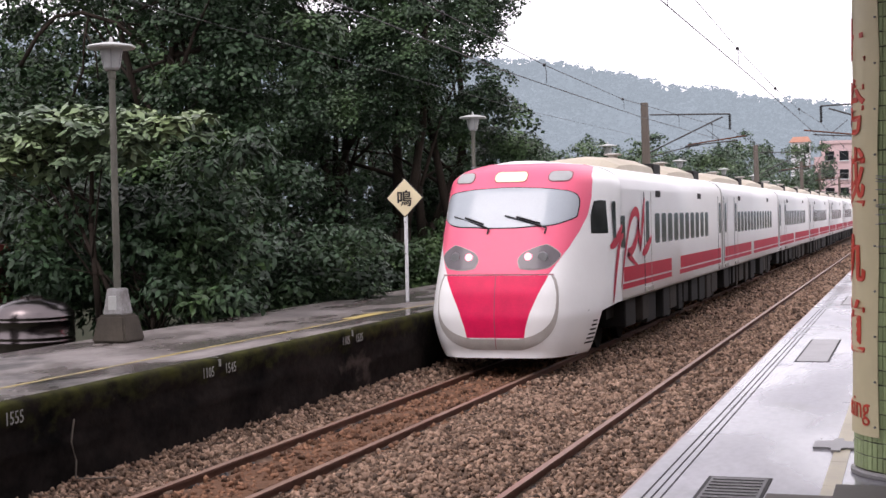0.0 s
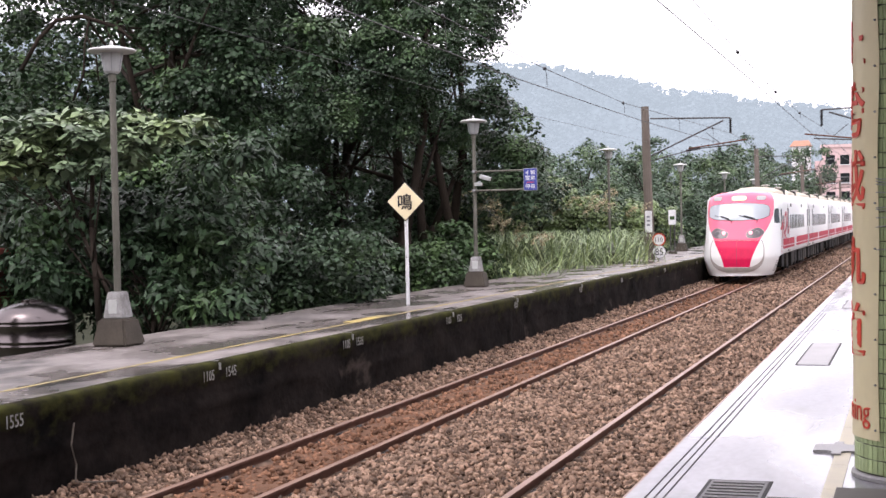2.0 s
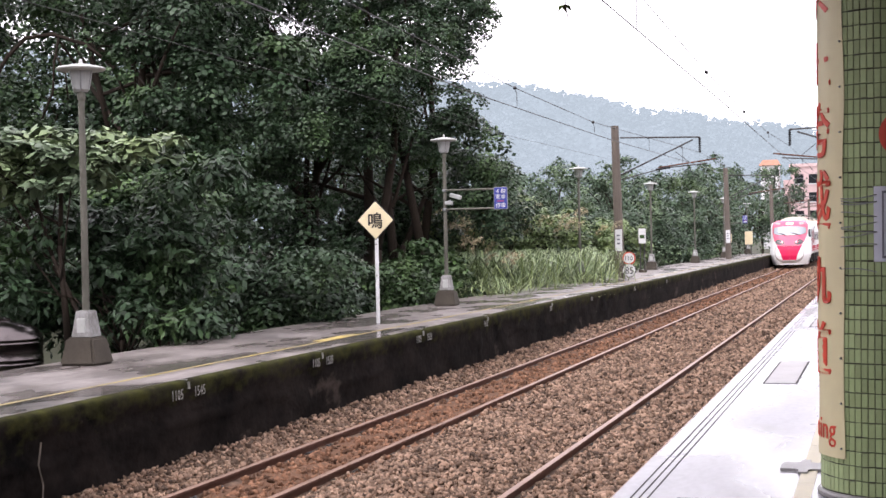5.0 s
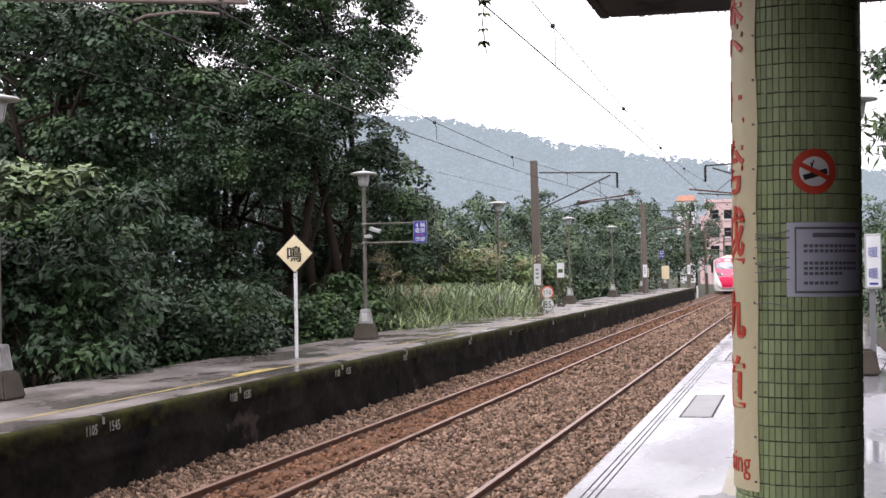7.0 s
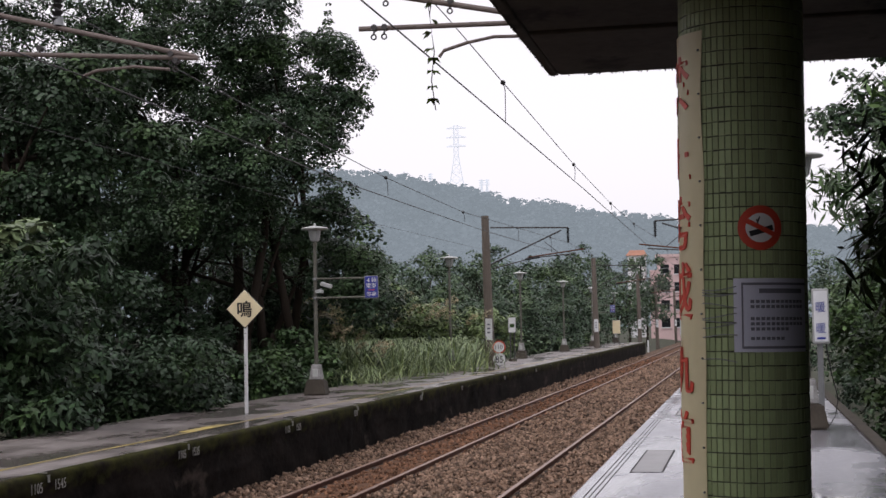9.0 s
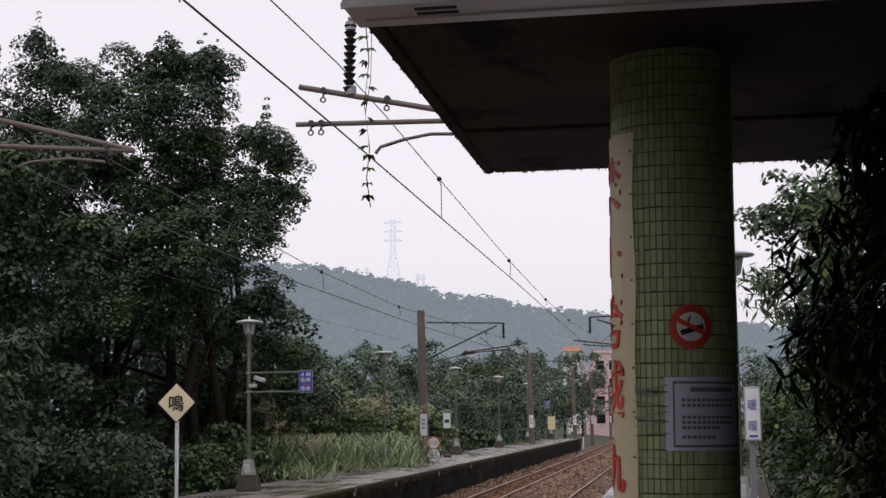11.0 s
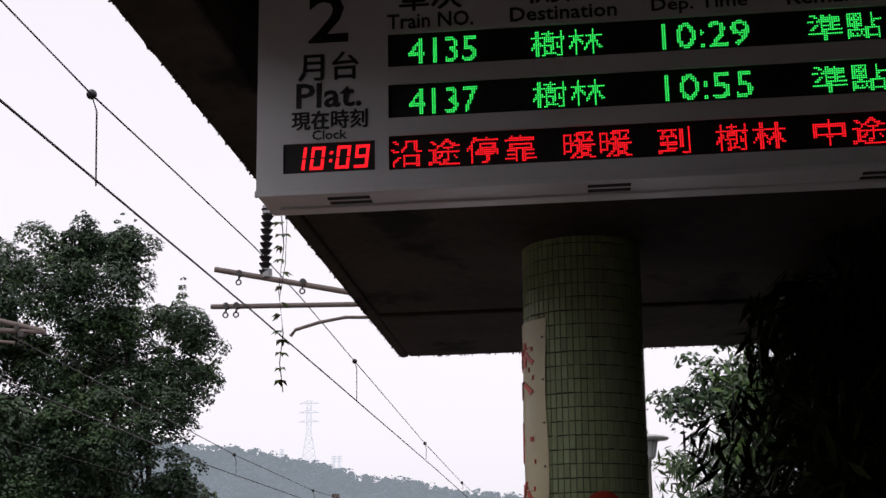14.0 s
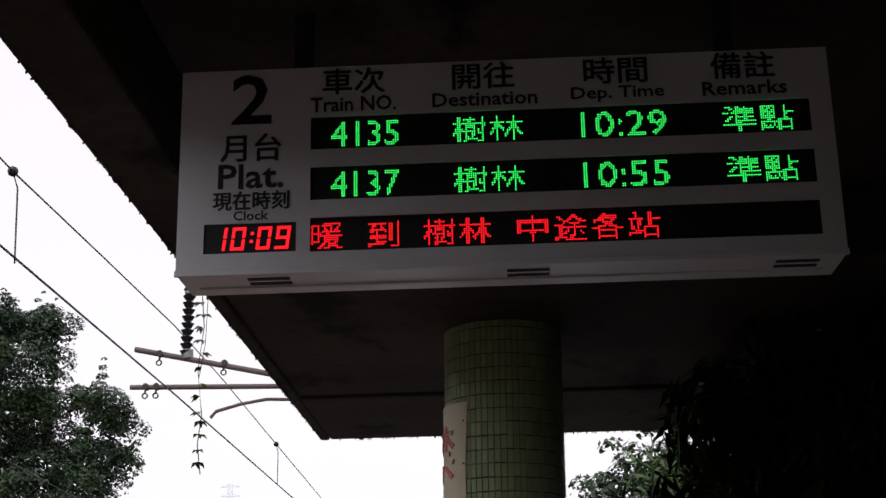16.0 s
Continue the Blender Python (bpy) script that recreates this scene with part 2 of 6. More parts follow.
TAIL_GLOW = glow("lit_tail_lamp", (1.0, 0.22, 0.28), 2.6)
DRY = material("dry_platform_paving", (0.15, 0.142, 0.132), (0.09, 0.085, 0.078), rough=0.85, scale=1.5, fine=25, bump=0.1, depth=0.003)
DEST_GLOW = glow("lit_destination_panel", (1.0, 0.80, 0.42), 1.0)
BARK = material("dark_bark", (0.034, 0.025, 0.019), (0.012, 0.009, 0.007), rough=0.95, spec=0.2, scale=3, fine=18, bump=0.8, depth=0.03, stretch=(2, 2, 0.4))
LEAF_DARK = leafy("dark_banyan_leaves", (0.040, 0.074, 0.037), (0.008, 0.016, 0.008))
LEAF_MID = leafy("mid_green_leaves", (0.052, 0.096, 0.036), (0.016, 0.032, 0.013))
LEAF_LIGHT = leafy("pale_broad_leaves", (0.130, 0.180, 0.108), (0.06, 0.092, 0.05), rough=0.4)
# distant leaves, their haze put into a paler leaf colour
LEAF_FAR = leafy("haze_paled_far_leaves", (0.074, 0.116, 0.070), (0.034, 0.056, 0.036), sheen=0.2)
# near-black leaves with the shade under the canopy put into their colour
LEAF_DEEP_SHADE = leafy("shade_darkened_leaves", (0.018, 0.026, 0.009), (0.007, 0.011, 0.004), sheen=0.05)
# darker copy of the mid-green leaves for shaded shrubs
LEAF_SHADE = leafy("shade_darkened_shrub_leaves", (0.034, 0.058, 0.018), (0.010, 0.018, 0.006), sheen=0.12)
REED = leafy("reed_blades", (0.27, 0.35, 0.19), (0.12, 0.17, 0.08), var=0.55)
REED_TOP = leafy("tawny_reed_plumes", (0.42, 0.36, 0.24), (0.28, 0.24, 0.15), var=0.3, rough=0.9)
VINE = leafy("vine_leaves", (0.06, 0.10, 0.025), (0.03, 0.05, 0.015))
BUSH = leafy("bright_bush_leaves", (0.20, 0.27, 0.12), (0.10, 0.145, 0.06))
# pink tiles made paler to carry the distance haze
PINK_WALL = material("haze_paled_pink_tiles", (0.62, 0.45, 0.44), (0.5, 0.36, 0.36), rough=0.8, scale=0.3, fine=3, bump=0)
# forest hill; its haze is put in as an even glow
HILL = material("forest_hill_haze_glow", (0.055, 0.066, 0.073), (0.018, 0.026, 0.029), rough=1.0, spec=0.0, scale=0.03, fine=0.2, bump=0, emit=3.1, amount=1.0, island=0.12)


# ---- mesh helpers ----
def part(name, bm, mat, parent=None, label="", smooth=False):
    """Links a bmesh as one mesh object under a thing."""
    me = bpy.data.meshes.new(name)
    bm.to_mesh(me)
    bm.free()
    for m in mat if isinstance(mat, (list, tuple)) else [mat]:
        me.materials.append(m)
    if smooth:
        me.polygons.foreach_set("use_smooth", [True] * len(me.polygons))
    ob = new(name, me)
    ob.parent = parent
    if label:
        ob["label"] = label
    return ob


def thing(name, label, category, at=(0, 0, 0), group="", kind=""):
    ob = new(name)
    ob.location = at
    return tagged(ob, label, category, group, kind)


def again(name, mesh, parent, at=(0, 0, 0), rot=(0, 0, 0)):
    ob = new(name, mesh)
    ob.parent = parent
    ob.location, ob.rotation_euler = at, rot
    return ob


def box(bm, a, b, bevel=0.0, mi=0):
    lo, hi = [min(p, q) for p, q in zip(a, b)], [max(p, q) for p, q in zip(a, b)]
    vs = bmesh.ops.create_cube(bm, size=1, matrix=Matrix.Translation([(p + q) / 2 for p, q in zip(lo, hi)]) @ Matrix.Diagonal([q - p for p, q in zip(lo, hi)] + [1]))["verts"]
    fs = {f for v in vs for f in v.link_faces}
    for f in fs:
        f.material_index = mi
    if bevel:
        bmesh.ops.bevel(bm, geom=list({e for v in vs for e in v.link_edges}), offset=bevel, segments=2, affect="EDGES", profile=0.5)
    return bm


def boxes(*pairs, bevel=0.0):
    bm = bmesh.new()
    for a, b in pairs:
        box(bm, a, b, bevel)
    return bm


def rod(bm, p, q, r0, r1=None, seg=10):
    p, q = Vector(p), Vector(q)
    d = q - p
    m = Matrix.Translation((p + q) / 2) @ d.to_track_quat("Z", "Y").to_matrix().to_4x4()
    bmesh.ops.create_cone(bm, cap_ends=True, segments=seg, radius1=r0, radius2=r0 if r1 is None else r1, depth=d.length, matrix=m)
    return bm


def tube(bm, pts, r, seg=8):
    """One round bar bent through the points."""
    pts = [Vector(p) for p in pts]
    rings = []
    for k, p in enumerate(pts):
        d = (pts[min(k + 1, len(pts) - 1)] - pts[max(k - 1, 0)]).normalized()
        q = d.to_track_quat("Z", "Y")
        rings.append([bm.verts.new(p + q @ Vector((r * math.cos(2 * math.pi * i / seg), r * math.sin(2 * math.pi * i / seg), 0))) for i in range(seg)])
    for a, b in zip(rings, rings[1:]):
        j = min(range(seg), key=lambda o: (a[0].co - b[o].co).length)
        for i in range(seg):
            bm.faces.new((a[i], a[(i + 1) % seg], b[(i + 1 + j) % seg], b[(i + j) % seg]))
    bm.faces.new(rings[0][::-1]), bm.faces.new(rings[-1])
    return bm


def lathe(bm, prof, at=(0, 0, 0), seg=24):
    """Turns a profile of (radius, height) round the upright axis."""
    rings = []
    for r, z in prof:
        rings.append([bm.verts.new((at[0] + r * math.cos(2 * math.pi * k / seg), at[1] + r * math.sin(2 * math.pi * k / seg), at[2] + z)) for k in range(seg)])
    for a, b in zip(rings, rings[1:]):
        for k in range(seg):
            bm.faces.new((a[k], a[(k + 1) % seg], b[(k + 1) % seg], b[k]))
    bm.faces.new(rings[-1])
    bm.faces.new(rings[0][::-1])
    return bm


def lettering(body, size, depth=0.0015, align="CENTER", bold=0.0):
    """Text as a mesh in the xz plane, facing -y, centred on its own box."""
    cu = bpy.data.curves.new("lettering", "FONT")
    cu.body, cu.size, cu.extrude, cu.resolution_u, cu.offset = body, size, depth, 2, bold
    cu.align_x, cu.align_y = align, "CENTER"
    ob = bpy.data.objects.new("lettering", cu)
    scene.collection.objects.link(ob)
    bpy.context.view_layer.update()
    me = bpy.data.meshes.new_from_object(ob.evaluated_get(bpy.context.evaluated_depsgraph_get()))
    bpy.data.objects.remove(ob)
    bpy.data.curves.remove(cu)
    me.transform(Matrix.Rotation(radians(90), 4, "X"))
    me.materials.clear()
    return me


def fit_text(me, x0, x1, z0, z1):
    """Stretches lettering to a box of that width and height."""
    co = np.empty(len(me.vertices) * 3, np.float32)
    me.vertices.foreach_get("co", co)
    co = co.reshape(-1, 3)
    lo, hi = co.min(0), co.max(0)
    co[:, 0] = x0 + (co[:, 0] - lo[0]) / max(hi[0] - lo[0], 1e-6) * (x1 - x0)
    co[:, 2] = z0 + (co[:, 2] - lo[2]) / max(hi[2] - lo[2], 1e-6) * (z1 - z0)
    me.vertices.foreach_set("co", co.ravel())
    me.update()
    return me


def heavier(me, d):
    """Sets copies of lettering a little aside, which thickens its strokes."""
    co = np.array([v.co for v in me.vertices])
    n, faces = len(co), [tuple(p.vertices) for p in me.polygons]
    v, f = [], []
    for k, (dx, dz) in enumerate(((-d, 0), (d, 0), (0, -d * 0.7), (0, d * 0.7))):
        v += [tuple(c) for c in co + np.array([dx, -0.0002 * k, dz])]
        f += [tuple(i + n * k for i in p) for p in faces]
    out = bpy.data.meshes.new("lettering")
    out.from_pydata(v, [], f)
    return out


def written(name, me, mat, parent, at=(0, 0, 0), rz=0):
    me.materials.append(mat)
    ob = new(name, me)
    ob.parent = parent
    ob.location, ob.rotation_euler = at, (0, 0, radians(rz))
    return ob


def raw(name, v, f, mat, parent=None, label=""):
    me = bpy.data.meshes.new(name)
    nf, k = f.shape
    me.vertices.add(len(v))
    me.vertices.foreach_set("co", v.astype(np.float32).ravel())
    me.loops.add(nf * k)
    me.loops.foreach_set("vertex_index", f.astype(np.int32).ravel())
    me.polygons.add(nf)
    me.polygons.foreach_set("loop_start", np.arange(0, nf * k, k, dtype=np.int32))
    me.update(calc_edges=True)
    me.materials.append(mat)
    ob = new(name, me)
    ob.parent = parent
    if label:
        ob["label"] = label
    return ob


# ---- ground, tracks, platforms ----
FAR_TRACK, NEAR_TRACK, GAUGE = -6.32, -3.03, 1.067
FAR_EDGE, NEAR_EDGE, TOP = -7.75, -1.57, 0.94


def sheet(name, xs, ys, height, mat, parent=None):
    xs, ys = np.asarray(xs, float), np.asarray(ys, float)
    gx, gy = np.meshgrid(xs, ys)
    v = np.stack([gx, gy, height(gx, gy)], -1).reshape(-1, 3)
    n, m = len(xs), len(ys)
    i = (np.arange(m - 1)[:, None] * n + np.arange(n - 1)).ravel()
    return raw(name, v, np.stack([i, i + 1, i + 1 + n, i + n], 1), mat, parent)


def ground_height(x, y):
    far = np.clip((np.hypot(x, y - 20) - 60) / 200, 0, 1)
    left = np.clip((-10.8 - x) / 3, 0, 1) * np.clip((18 - np.abs(x + 20)) / 10, 0, 1)
    # right-hand rise, added to block light from under the canopy
    shade_bank = np.clip((x - 4.6) / 7, 0, 1) ** 0.8 * 8.5 * np.clip((70 - y) / 30, 0, 1)
    # left-hand rise, added to cut low sky light and back the tree gaps
    wood = np.clip((-17 - x) / 9, 0, 1) * 3.5 * np.clip((y - 12) / 8, 0, 1) * np.clip((62 - y) / 14, 0, 1) * np.clip((x + 90) / 40, 0, 1)
    return -0.45 + shade_bank + wood + 0.5 * left + 0.3 * np.sin(x * 0.7 + y * 0.21) * np.clip(np.abs(x + 4) - 8, 0, 1) * 0.4 - far * 0.2


tagged(sheet("ground", np.r_[-3000, -800, -300, -120, np.arange(-60, 40, 1.0), 60, 120, 300, 900, 3000],
             np.r_[-3000, -300, -60, np.arange(-20, 130, 1.5), 160, 220, 320, 600, 1200, 4000], ground_height, GROUND),
       "dark damp earth under the trees beside the railway", "ground", kind="structure")


def bed_height(x, y):
    wall = np.clip((-7.15 - x) / 0.6, 0, 1) * 0.14
    mid = np.exp(-((x + 4.65) / 0.7) ** 2) * 0.05
    return -0.10 + wall + mid + 0.015 * np.sin(x * 9 + y * 3.1) * np.sin(y * 5.3 - x * 4)


tagged(sheet("ballast_bed", np.linspace(-7.85, -1.45, 48), np.r_[np.arange(-12, 60, 0.25), np.arange(60, 360, 4)], bed_height, BALLAST),
       "brown crushed-stone ballast bed under two tracks", "ballast", kind="structure")
tagged(sheet("track_soil", np.linspace(-6.70, -5.94, 10), np.arange(-12, 300, 0.5), lambda x, y: -0.085 + 0.02 * np.sin(x * 11 + y * 2) * np.sin(y * 3.7), SOIL),
       "rust-brown soil packed between the rails", "soil", kind="structure")


def stones():
    iv = np.array([(-1, -1, -1), (1, -1, -1), (1, 1, -1), (-1, 1, -1), (-1, -1, 1), (1, -1, 1), (1, 1, 1), (-1, 1, 1)]) * 0.62
    fi = np.array([(0, 3, 2), (0, 2, 1), (4, 5, 6), (4, 6, 7), (0, 1, 5), (0, 5, 4), (1, 2, 6), (1, 6, 5), (2, 3, 7), (2, 7, 6), (3, 0, 4), (3, 4, 7)])
    g = np.random.default_rng(5)
    spans = ((8.0, 20.0, 440), (20.0, 34.0, 210), (34.0, 62.0, 66), (62.0, 105.0, 20))
    pos, rad = [], []
    for y0, y1, dens in spans:
        n = int(6.1 * (y1 - y0) * dens)
        p = np.stack([g.uniform(-7.72, -1.62, n), g.uniform(y0, y1, n)], 1)
        rails = [FAR_TRACK - 0.533, FAR_TRACK + 0.533, NEAR_TRACK - 0.533, NEAR_TRACK + 0.533]
        keep = np.min([abs(p[:, 0] - r) for r in rails], 0) > 0.10
        soil = (p[:, 0] > -6.72) & (p[:, 0] < -5.92)
        keep &= ~soil | (g.random(n) < 0.5)
        p = p[keep]
        pos.append(p)
        rad.append(0.015 + 0.022 * g.random(len(p)) ** 1.6 + (y0 > 15) * 0.004 + (y0 > 30) * 0.012 + (y0 > 60) * 0.014)
    p, r = np.concatenate(pos), np.concatenate(rad)
    n = len(p)
    v = (iv[None] + g.uniform(-0.42, 0.42, (n, 8, 3))) * r[:, None, None] * g.uniform(0.7, 1.4, (n, 1, 3))
    lean = g.normal(0, 0.6, (n, 2))
    cl, sl = np.cos(lean)[:, None], np.sin(lean)[:, None]
    v = np.stack([v[..., 0], v[..., 1] * cl[..., 0] - v[..., 2] * sl[..., 0], v[..., 1] * sl[..., 0] + v[..., 2] * cl[..., 0]], -1)
    v = np.stack([v[..., 0] * cl[..., 1] + v[..., 2] * sl[..., 1], v[..., 1], -v[..., 0] * sl[..., 1] + v[..., 2] * cl[..., 1]], -1)
    a = g.uniform(0, 6.283, n)
    c, s = np.cos(a)[:, None], np.sin(a)[:, None]
    x, y = v[..., 0] * c - v[..., 1] * s, v[..., 0] * s + v[..., 1] * c
    z = v[..., 2] + bed_height(p[:, 0], p[:, 1])[:, None] + r[:, None] * g.uniform(0.1, 0.9, (n, 1))
    vv = np.stack([x + p[:, :1], y + p[:, 1:], z], -1).reshape(-1, 3)
    red = (p[:, 0] > -6.74) & (p[:, 0] < -5.90)
    red |= (np.abs(p[:, 0] - FAR_TRACK) < 0.72) & (g.random(n) < 0.5)
    for name, mask, mat, label in (("ballast_stones", ~red, STONE, "loose angular grey and brown ballast stones"), ("rusty_stones", red, RUST_STONE, "rust-stained stones between the far rails")):
        sel = vv.reshape(n, 8, 3)[mask].reshape(-1, 3)
        ff = (fi[None] + (np.arange(int(mask.sum())) * 8)[:, None, None]).reshape(-1, 3)
        tagged(raw(name, sel, ff, mat), label, "ballast", kind="stuff")


stones()


def rails():
    prof = [(-0.065, -0.155), (0.065, -0.155), (0.065, -0.142), (0.012, -0.125), (0.010, -0.045), (0.035, -0.035), (0.035, -0.006), (0.028, 0.0), (-0.028, 0.0), (-0.035, -0.006), (-0.035, -0.035), (-0.010, -0.045), (-0.012, -0.125), (-0.065, -0.142)]
    cb = bmesh.new()
    tube(cb, [(0.03, -0.05, -0.11), (0.075, -0.045, -0.085), (0.105, -0.02, -0.105), (0.105, 0.02, -0.105), (0.075, 0.045, -0.085), (0.03, 0.05, -0.11)], 0.016, 6)
    box(cb, (0.02, -0.07, -0.16), (0.15, 0.07, -0.125))
    first = part("clip", cb, DARK_METAL)
    clip = first.data
    bpy.data.objects.remove(first)
    for name, cx in (("far_track", FAR_TRACK), ("near_track", NEAR_TRACK)):
        tr = thing("railway_track", "pair of rusty steel rails on ballast", "railway track", (cx, 0, 0))
        for side in (-1, 1):
            bm = bmesh.new()
            ends = []
            for y in (-12, 330):
                ends.append([bm.verts.new((x, y, z)) for x, z in prof])
            for k in range(len(prof)):
                f = bm.faces.new((ends[0][k], ends[0][(k + 1) % len(prof)], ends[1][(k + 1) % len(prof)], ends[1][k]))
                f.material_index = 1 if k in (6, 7, 8) else 0
            bm.faces.new(ends[0][::-1]), bm.faces.new(ends[1])
            rail = part("rail", bm, [RUST, RAIL_TOP], tr)
            rail.location = (side * GAUGE / 2, 0, 0)
            if name == "near_track" and side == 1:
                continue
            for k in range(72):
                again("clip", clip, rail, (0, 8.0 + k * 0.62, 0))
        bm = bmesh.new()
        for k in range(150):
            y = -8 + k * 0.62
            box(bm, (-1.0, y - 0.1, -0.34), (1.0, y + 0.1, -0.128))
        s = part("sleepers", bm, CONCRETE, tr, "concrete sleepers sunk in the ballast")
        s["kind"] = "stuff"


rails()


def platforms():
    # far platform: mossy wall with a slab on top
    p = thing("platform_far", "damp concrete side platform with a black mossy wall", "platform", kind="structure")
    END = 111.0
    part("wall", boxes(((FAR_EDGE, -20, -0.5), (-10.6, END, 0.71))), MOSS_WALL, p, "black stained concrete platform wall")
    part("slab", boxes(((FAR_EDGE - 0.03, -20, 0.71), (-10.75, END + 0.02, TOP)), bevel=0.012), WET_FAR, p)
    # uneven old render on the wall, turning over the platform's lip
    g = np.random.default_rng(3)
    zs = np.r_[np.linspace(-0.2, 0.88, 19), 0.915, 0.934, 0.942, 0.943]
    ys = np.r_[np.arange(-10, 42, 0.11), np.arange(42, END, 0.6), END]
    gy, gz = np.meshgrid(ys, zs)
    wob = np.zeros_like(gy)
    for k in range(14):
        fy, fz = g.uniform(0.6, 7), g.uniform(1, 12)
        wob += np.sin(gy * fy + g.uniform(0, 6)) * np.sin(gz * fz + gy * g.uniform(-1, 1) + g.uniform(0, 6)) * 0.0045
    wob += g.normal(0, 0.0035, gy.shape)
    crack = np.abs(gz - 0.44 - 0.05 * np.sin(gy * 0.9) - 0.03 * np.sin(gy * 2.3 + 1)) < 0.03
    wob += np.where(crack & (np.sin(gy * 1.3) + np.sin(gy * 0.37 + 2) > 0.1), 0.022, 0)
    for yc in (12.1, 19.8, 27.0, 34.6):
        wob += np.where((np.abs(gy - yc - 0.02 * np.sin(gz * 20)) < 0.07) & (gz < 0.7), 0.02, 0)
    v = np.stack([(FAR_EDGE + 0.055) + np.interp(gz, (-0.2, 0.70, 0.76, 0.90, 0.930, 0.942, 0.943), (0.0, 0.0, 0.022, 0.022, 0.008, -0.03, -0.11)) + wob * np.clip((0.95 - gz) / 0.25, 0.25, 1), gy, gz], -1).reshape(-1, 3)
    n, m = len(ys), len(zs)
    i = (np.arange(m - 1)[:, None] * n + np.arange(n - 1)).ravel()
    raw("wall_face", v, np.stack([i, i + 1, i + 1 + n, i + n], 1), WALL_FACE, p)
    # yellow line with a wider worn patch
    pts = [(-8.55, -10), (-8.42, 11.5), (-8.38, 60), (-8.42, 110)]
    bm = bmesh.new()
    for (x0, y0), (x1, y1) in zip(pts, pts[1:]):
        vs = [bm.verts.new(c) for c in ((x0 - 0.032, y0, TOP + 0.004), (x0 + 0.032, y0, TOP + 0.004), (x1 + 0.032, y1, TOP + 0.004), (x1 - 0.032, y1, TOP + 0.004))]
        bm.faces.new(vs)
    box(bm, (-8.62, 20.6, TOP + 0.0), (-8.40, 22.2, TOP + 0.006))
    part("yellow_line", bm, YELLOW, p, "worn yellow safety line")
    # near platform
    q = thing("platform_near", "wet pale concrete platform reflecting the sky", "platform", kind="structure")
    part("slab", boxes(((NEAR_EDGE, -18, 0.62), (1.68, 160, TOP)), bevel=0.012), WET_NEAR, q)
    part("wall", boxes(((NEAR_EDGE + 0.06, -18, -0.5), (1.62, 160, 0.62))), MOSS_WALL, q)
    for dx in (0.115, 0.165, 0.215):
        part("groove", boxes(((NEAR_EDGE + dx, -10, TOP - 0.004), (NEAR_EDGE + dx + 0.009, 150, TOP + 0.003))), GROOVE, q, "dark groove cut along the platform edge")
    bm = bmesh.new()
    for k in range(60):
        box(bm, (-0.52, 1 + k * 0.8, TOP), (-0.42, 1.795 + k * 0.8, TOP + 0.004))
    part("yellow_line", bm, YELLOW_OLD, q, "faded pale yellow line")
    bm = boxes(((-0.80, -17.9, TOP - 0.01), (1.50, 8.25, TOP + 0.005)))
    cs = [e for e in bm.edges if all(v.co.x < -0.7 and v.co.y > 8 for v in e.verts)]
    bmesh.ops.bevel(bm, geom=cs, offset=0.35, segments=6, affect="EDGES")
    part("dry_paving", bm, DRY, q, "dry grey paving under the canopy")
    # low grey strip with rounded corners
    bm = boxes(((-0.66, 9.35, TOP - 0.01), (-0.36, 9.85, TOP + 0.016)))
    cs = [e for e in bm.edges if abs(e.verts[0].co.z - e.verts[1].co.z) > 0.01]
    bmesh.ops.bevel(bm, geom=cs, offset=0.12, segments=5, affect="EDGES")
    part("mortar_patch", bm, PLATE, q, "low raised grey strip")
    part("kerb_strip", boxes(((1.52, -10, TOP), (1.68, 150, TOP + 0.05)), bevel=0.015), CONCRETE, q)
    for k, (x0, y0, x1, y1) in enumerate(((-1.19, 14.95, -0.88, 17.5), (-1.16, 24.0, -0.86, 26.3), (-1.16, 40, -0.86, 42.5), (-1.16, 6.3, -0.83, 8.34))):
        cv = thing("cover_plate", "dark ribbed cover plate set in the platform" if k == 3 else "grey steel cover plate set in the platform", "cover plate", group="platform cover plates")
        part("plate", boxes(((x0, y0, TOP - 0.01), (x1, y1, TOP + 0.006)), bevel=0.003), PLATE_DARK if k == 3 else PLATE, cv)
        part("frame", boxes(((x0 - 0.02, y0 - 0.02, TOP - 0.01), (x0, y1 + 0.02, TOP + 0.004)), ((x1, y0 - 0.02, TOP - 0.01), (x1 + 0.02, y1 + 0.02, TOP + 0.004)),
                            ((x0, y1, TOP - 0.01), (x1, y1 + 0.02, TOP + 0.004)), ((x0, y0 - 0.02, TOP - 0.01), (x1, y0, TOP + 0.004))), GROOVE, cv)
        if k == 3:
            for j in range(22):
                y = y0 + 0.05 + j * 0.09
                part("rib", boxes(((x0 + 0.02, y, TOP + 0.004), (x1 - 0.02, y + 0.03, TOP + 0.012))), PLATE_DARK, cv)
    # survey marks painted on the far wall
    for y, body in ((10.55, "1555"), (14.2, "1105"), (14.75, "1545"), (18.3, "1105"), (18.8, "1535"), (22.9, "1105"), (23.5, "1525"), (27.2, "1515"), (33.0, "1505"), (38, "1505"), (45, "1505"), (52, "1505")):
        me = fit_text(lettering(body, 0.2), 0, 0.25, 0, 0.118)
        written("survey_mark", me, SURVEY, p, (FAR_EDGE + 0.094, y, 0.74), 90)
    for y in (14.6, 18.66, 23.3, 27.5, 33.3):
        part("paint_tick", boxes(((FAR_EDGE - 0.03, y, TOP + 0.001), (FAR_EDGE + 0.06, y + 0.03, TOP + 0.007)), ((FAR_EDGE + 0.05, y, 0.84), (FAR_EDGE + 0.092, y + 0.03, TOP - 0.02))), SURVEY, p)


platforms()


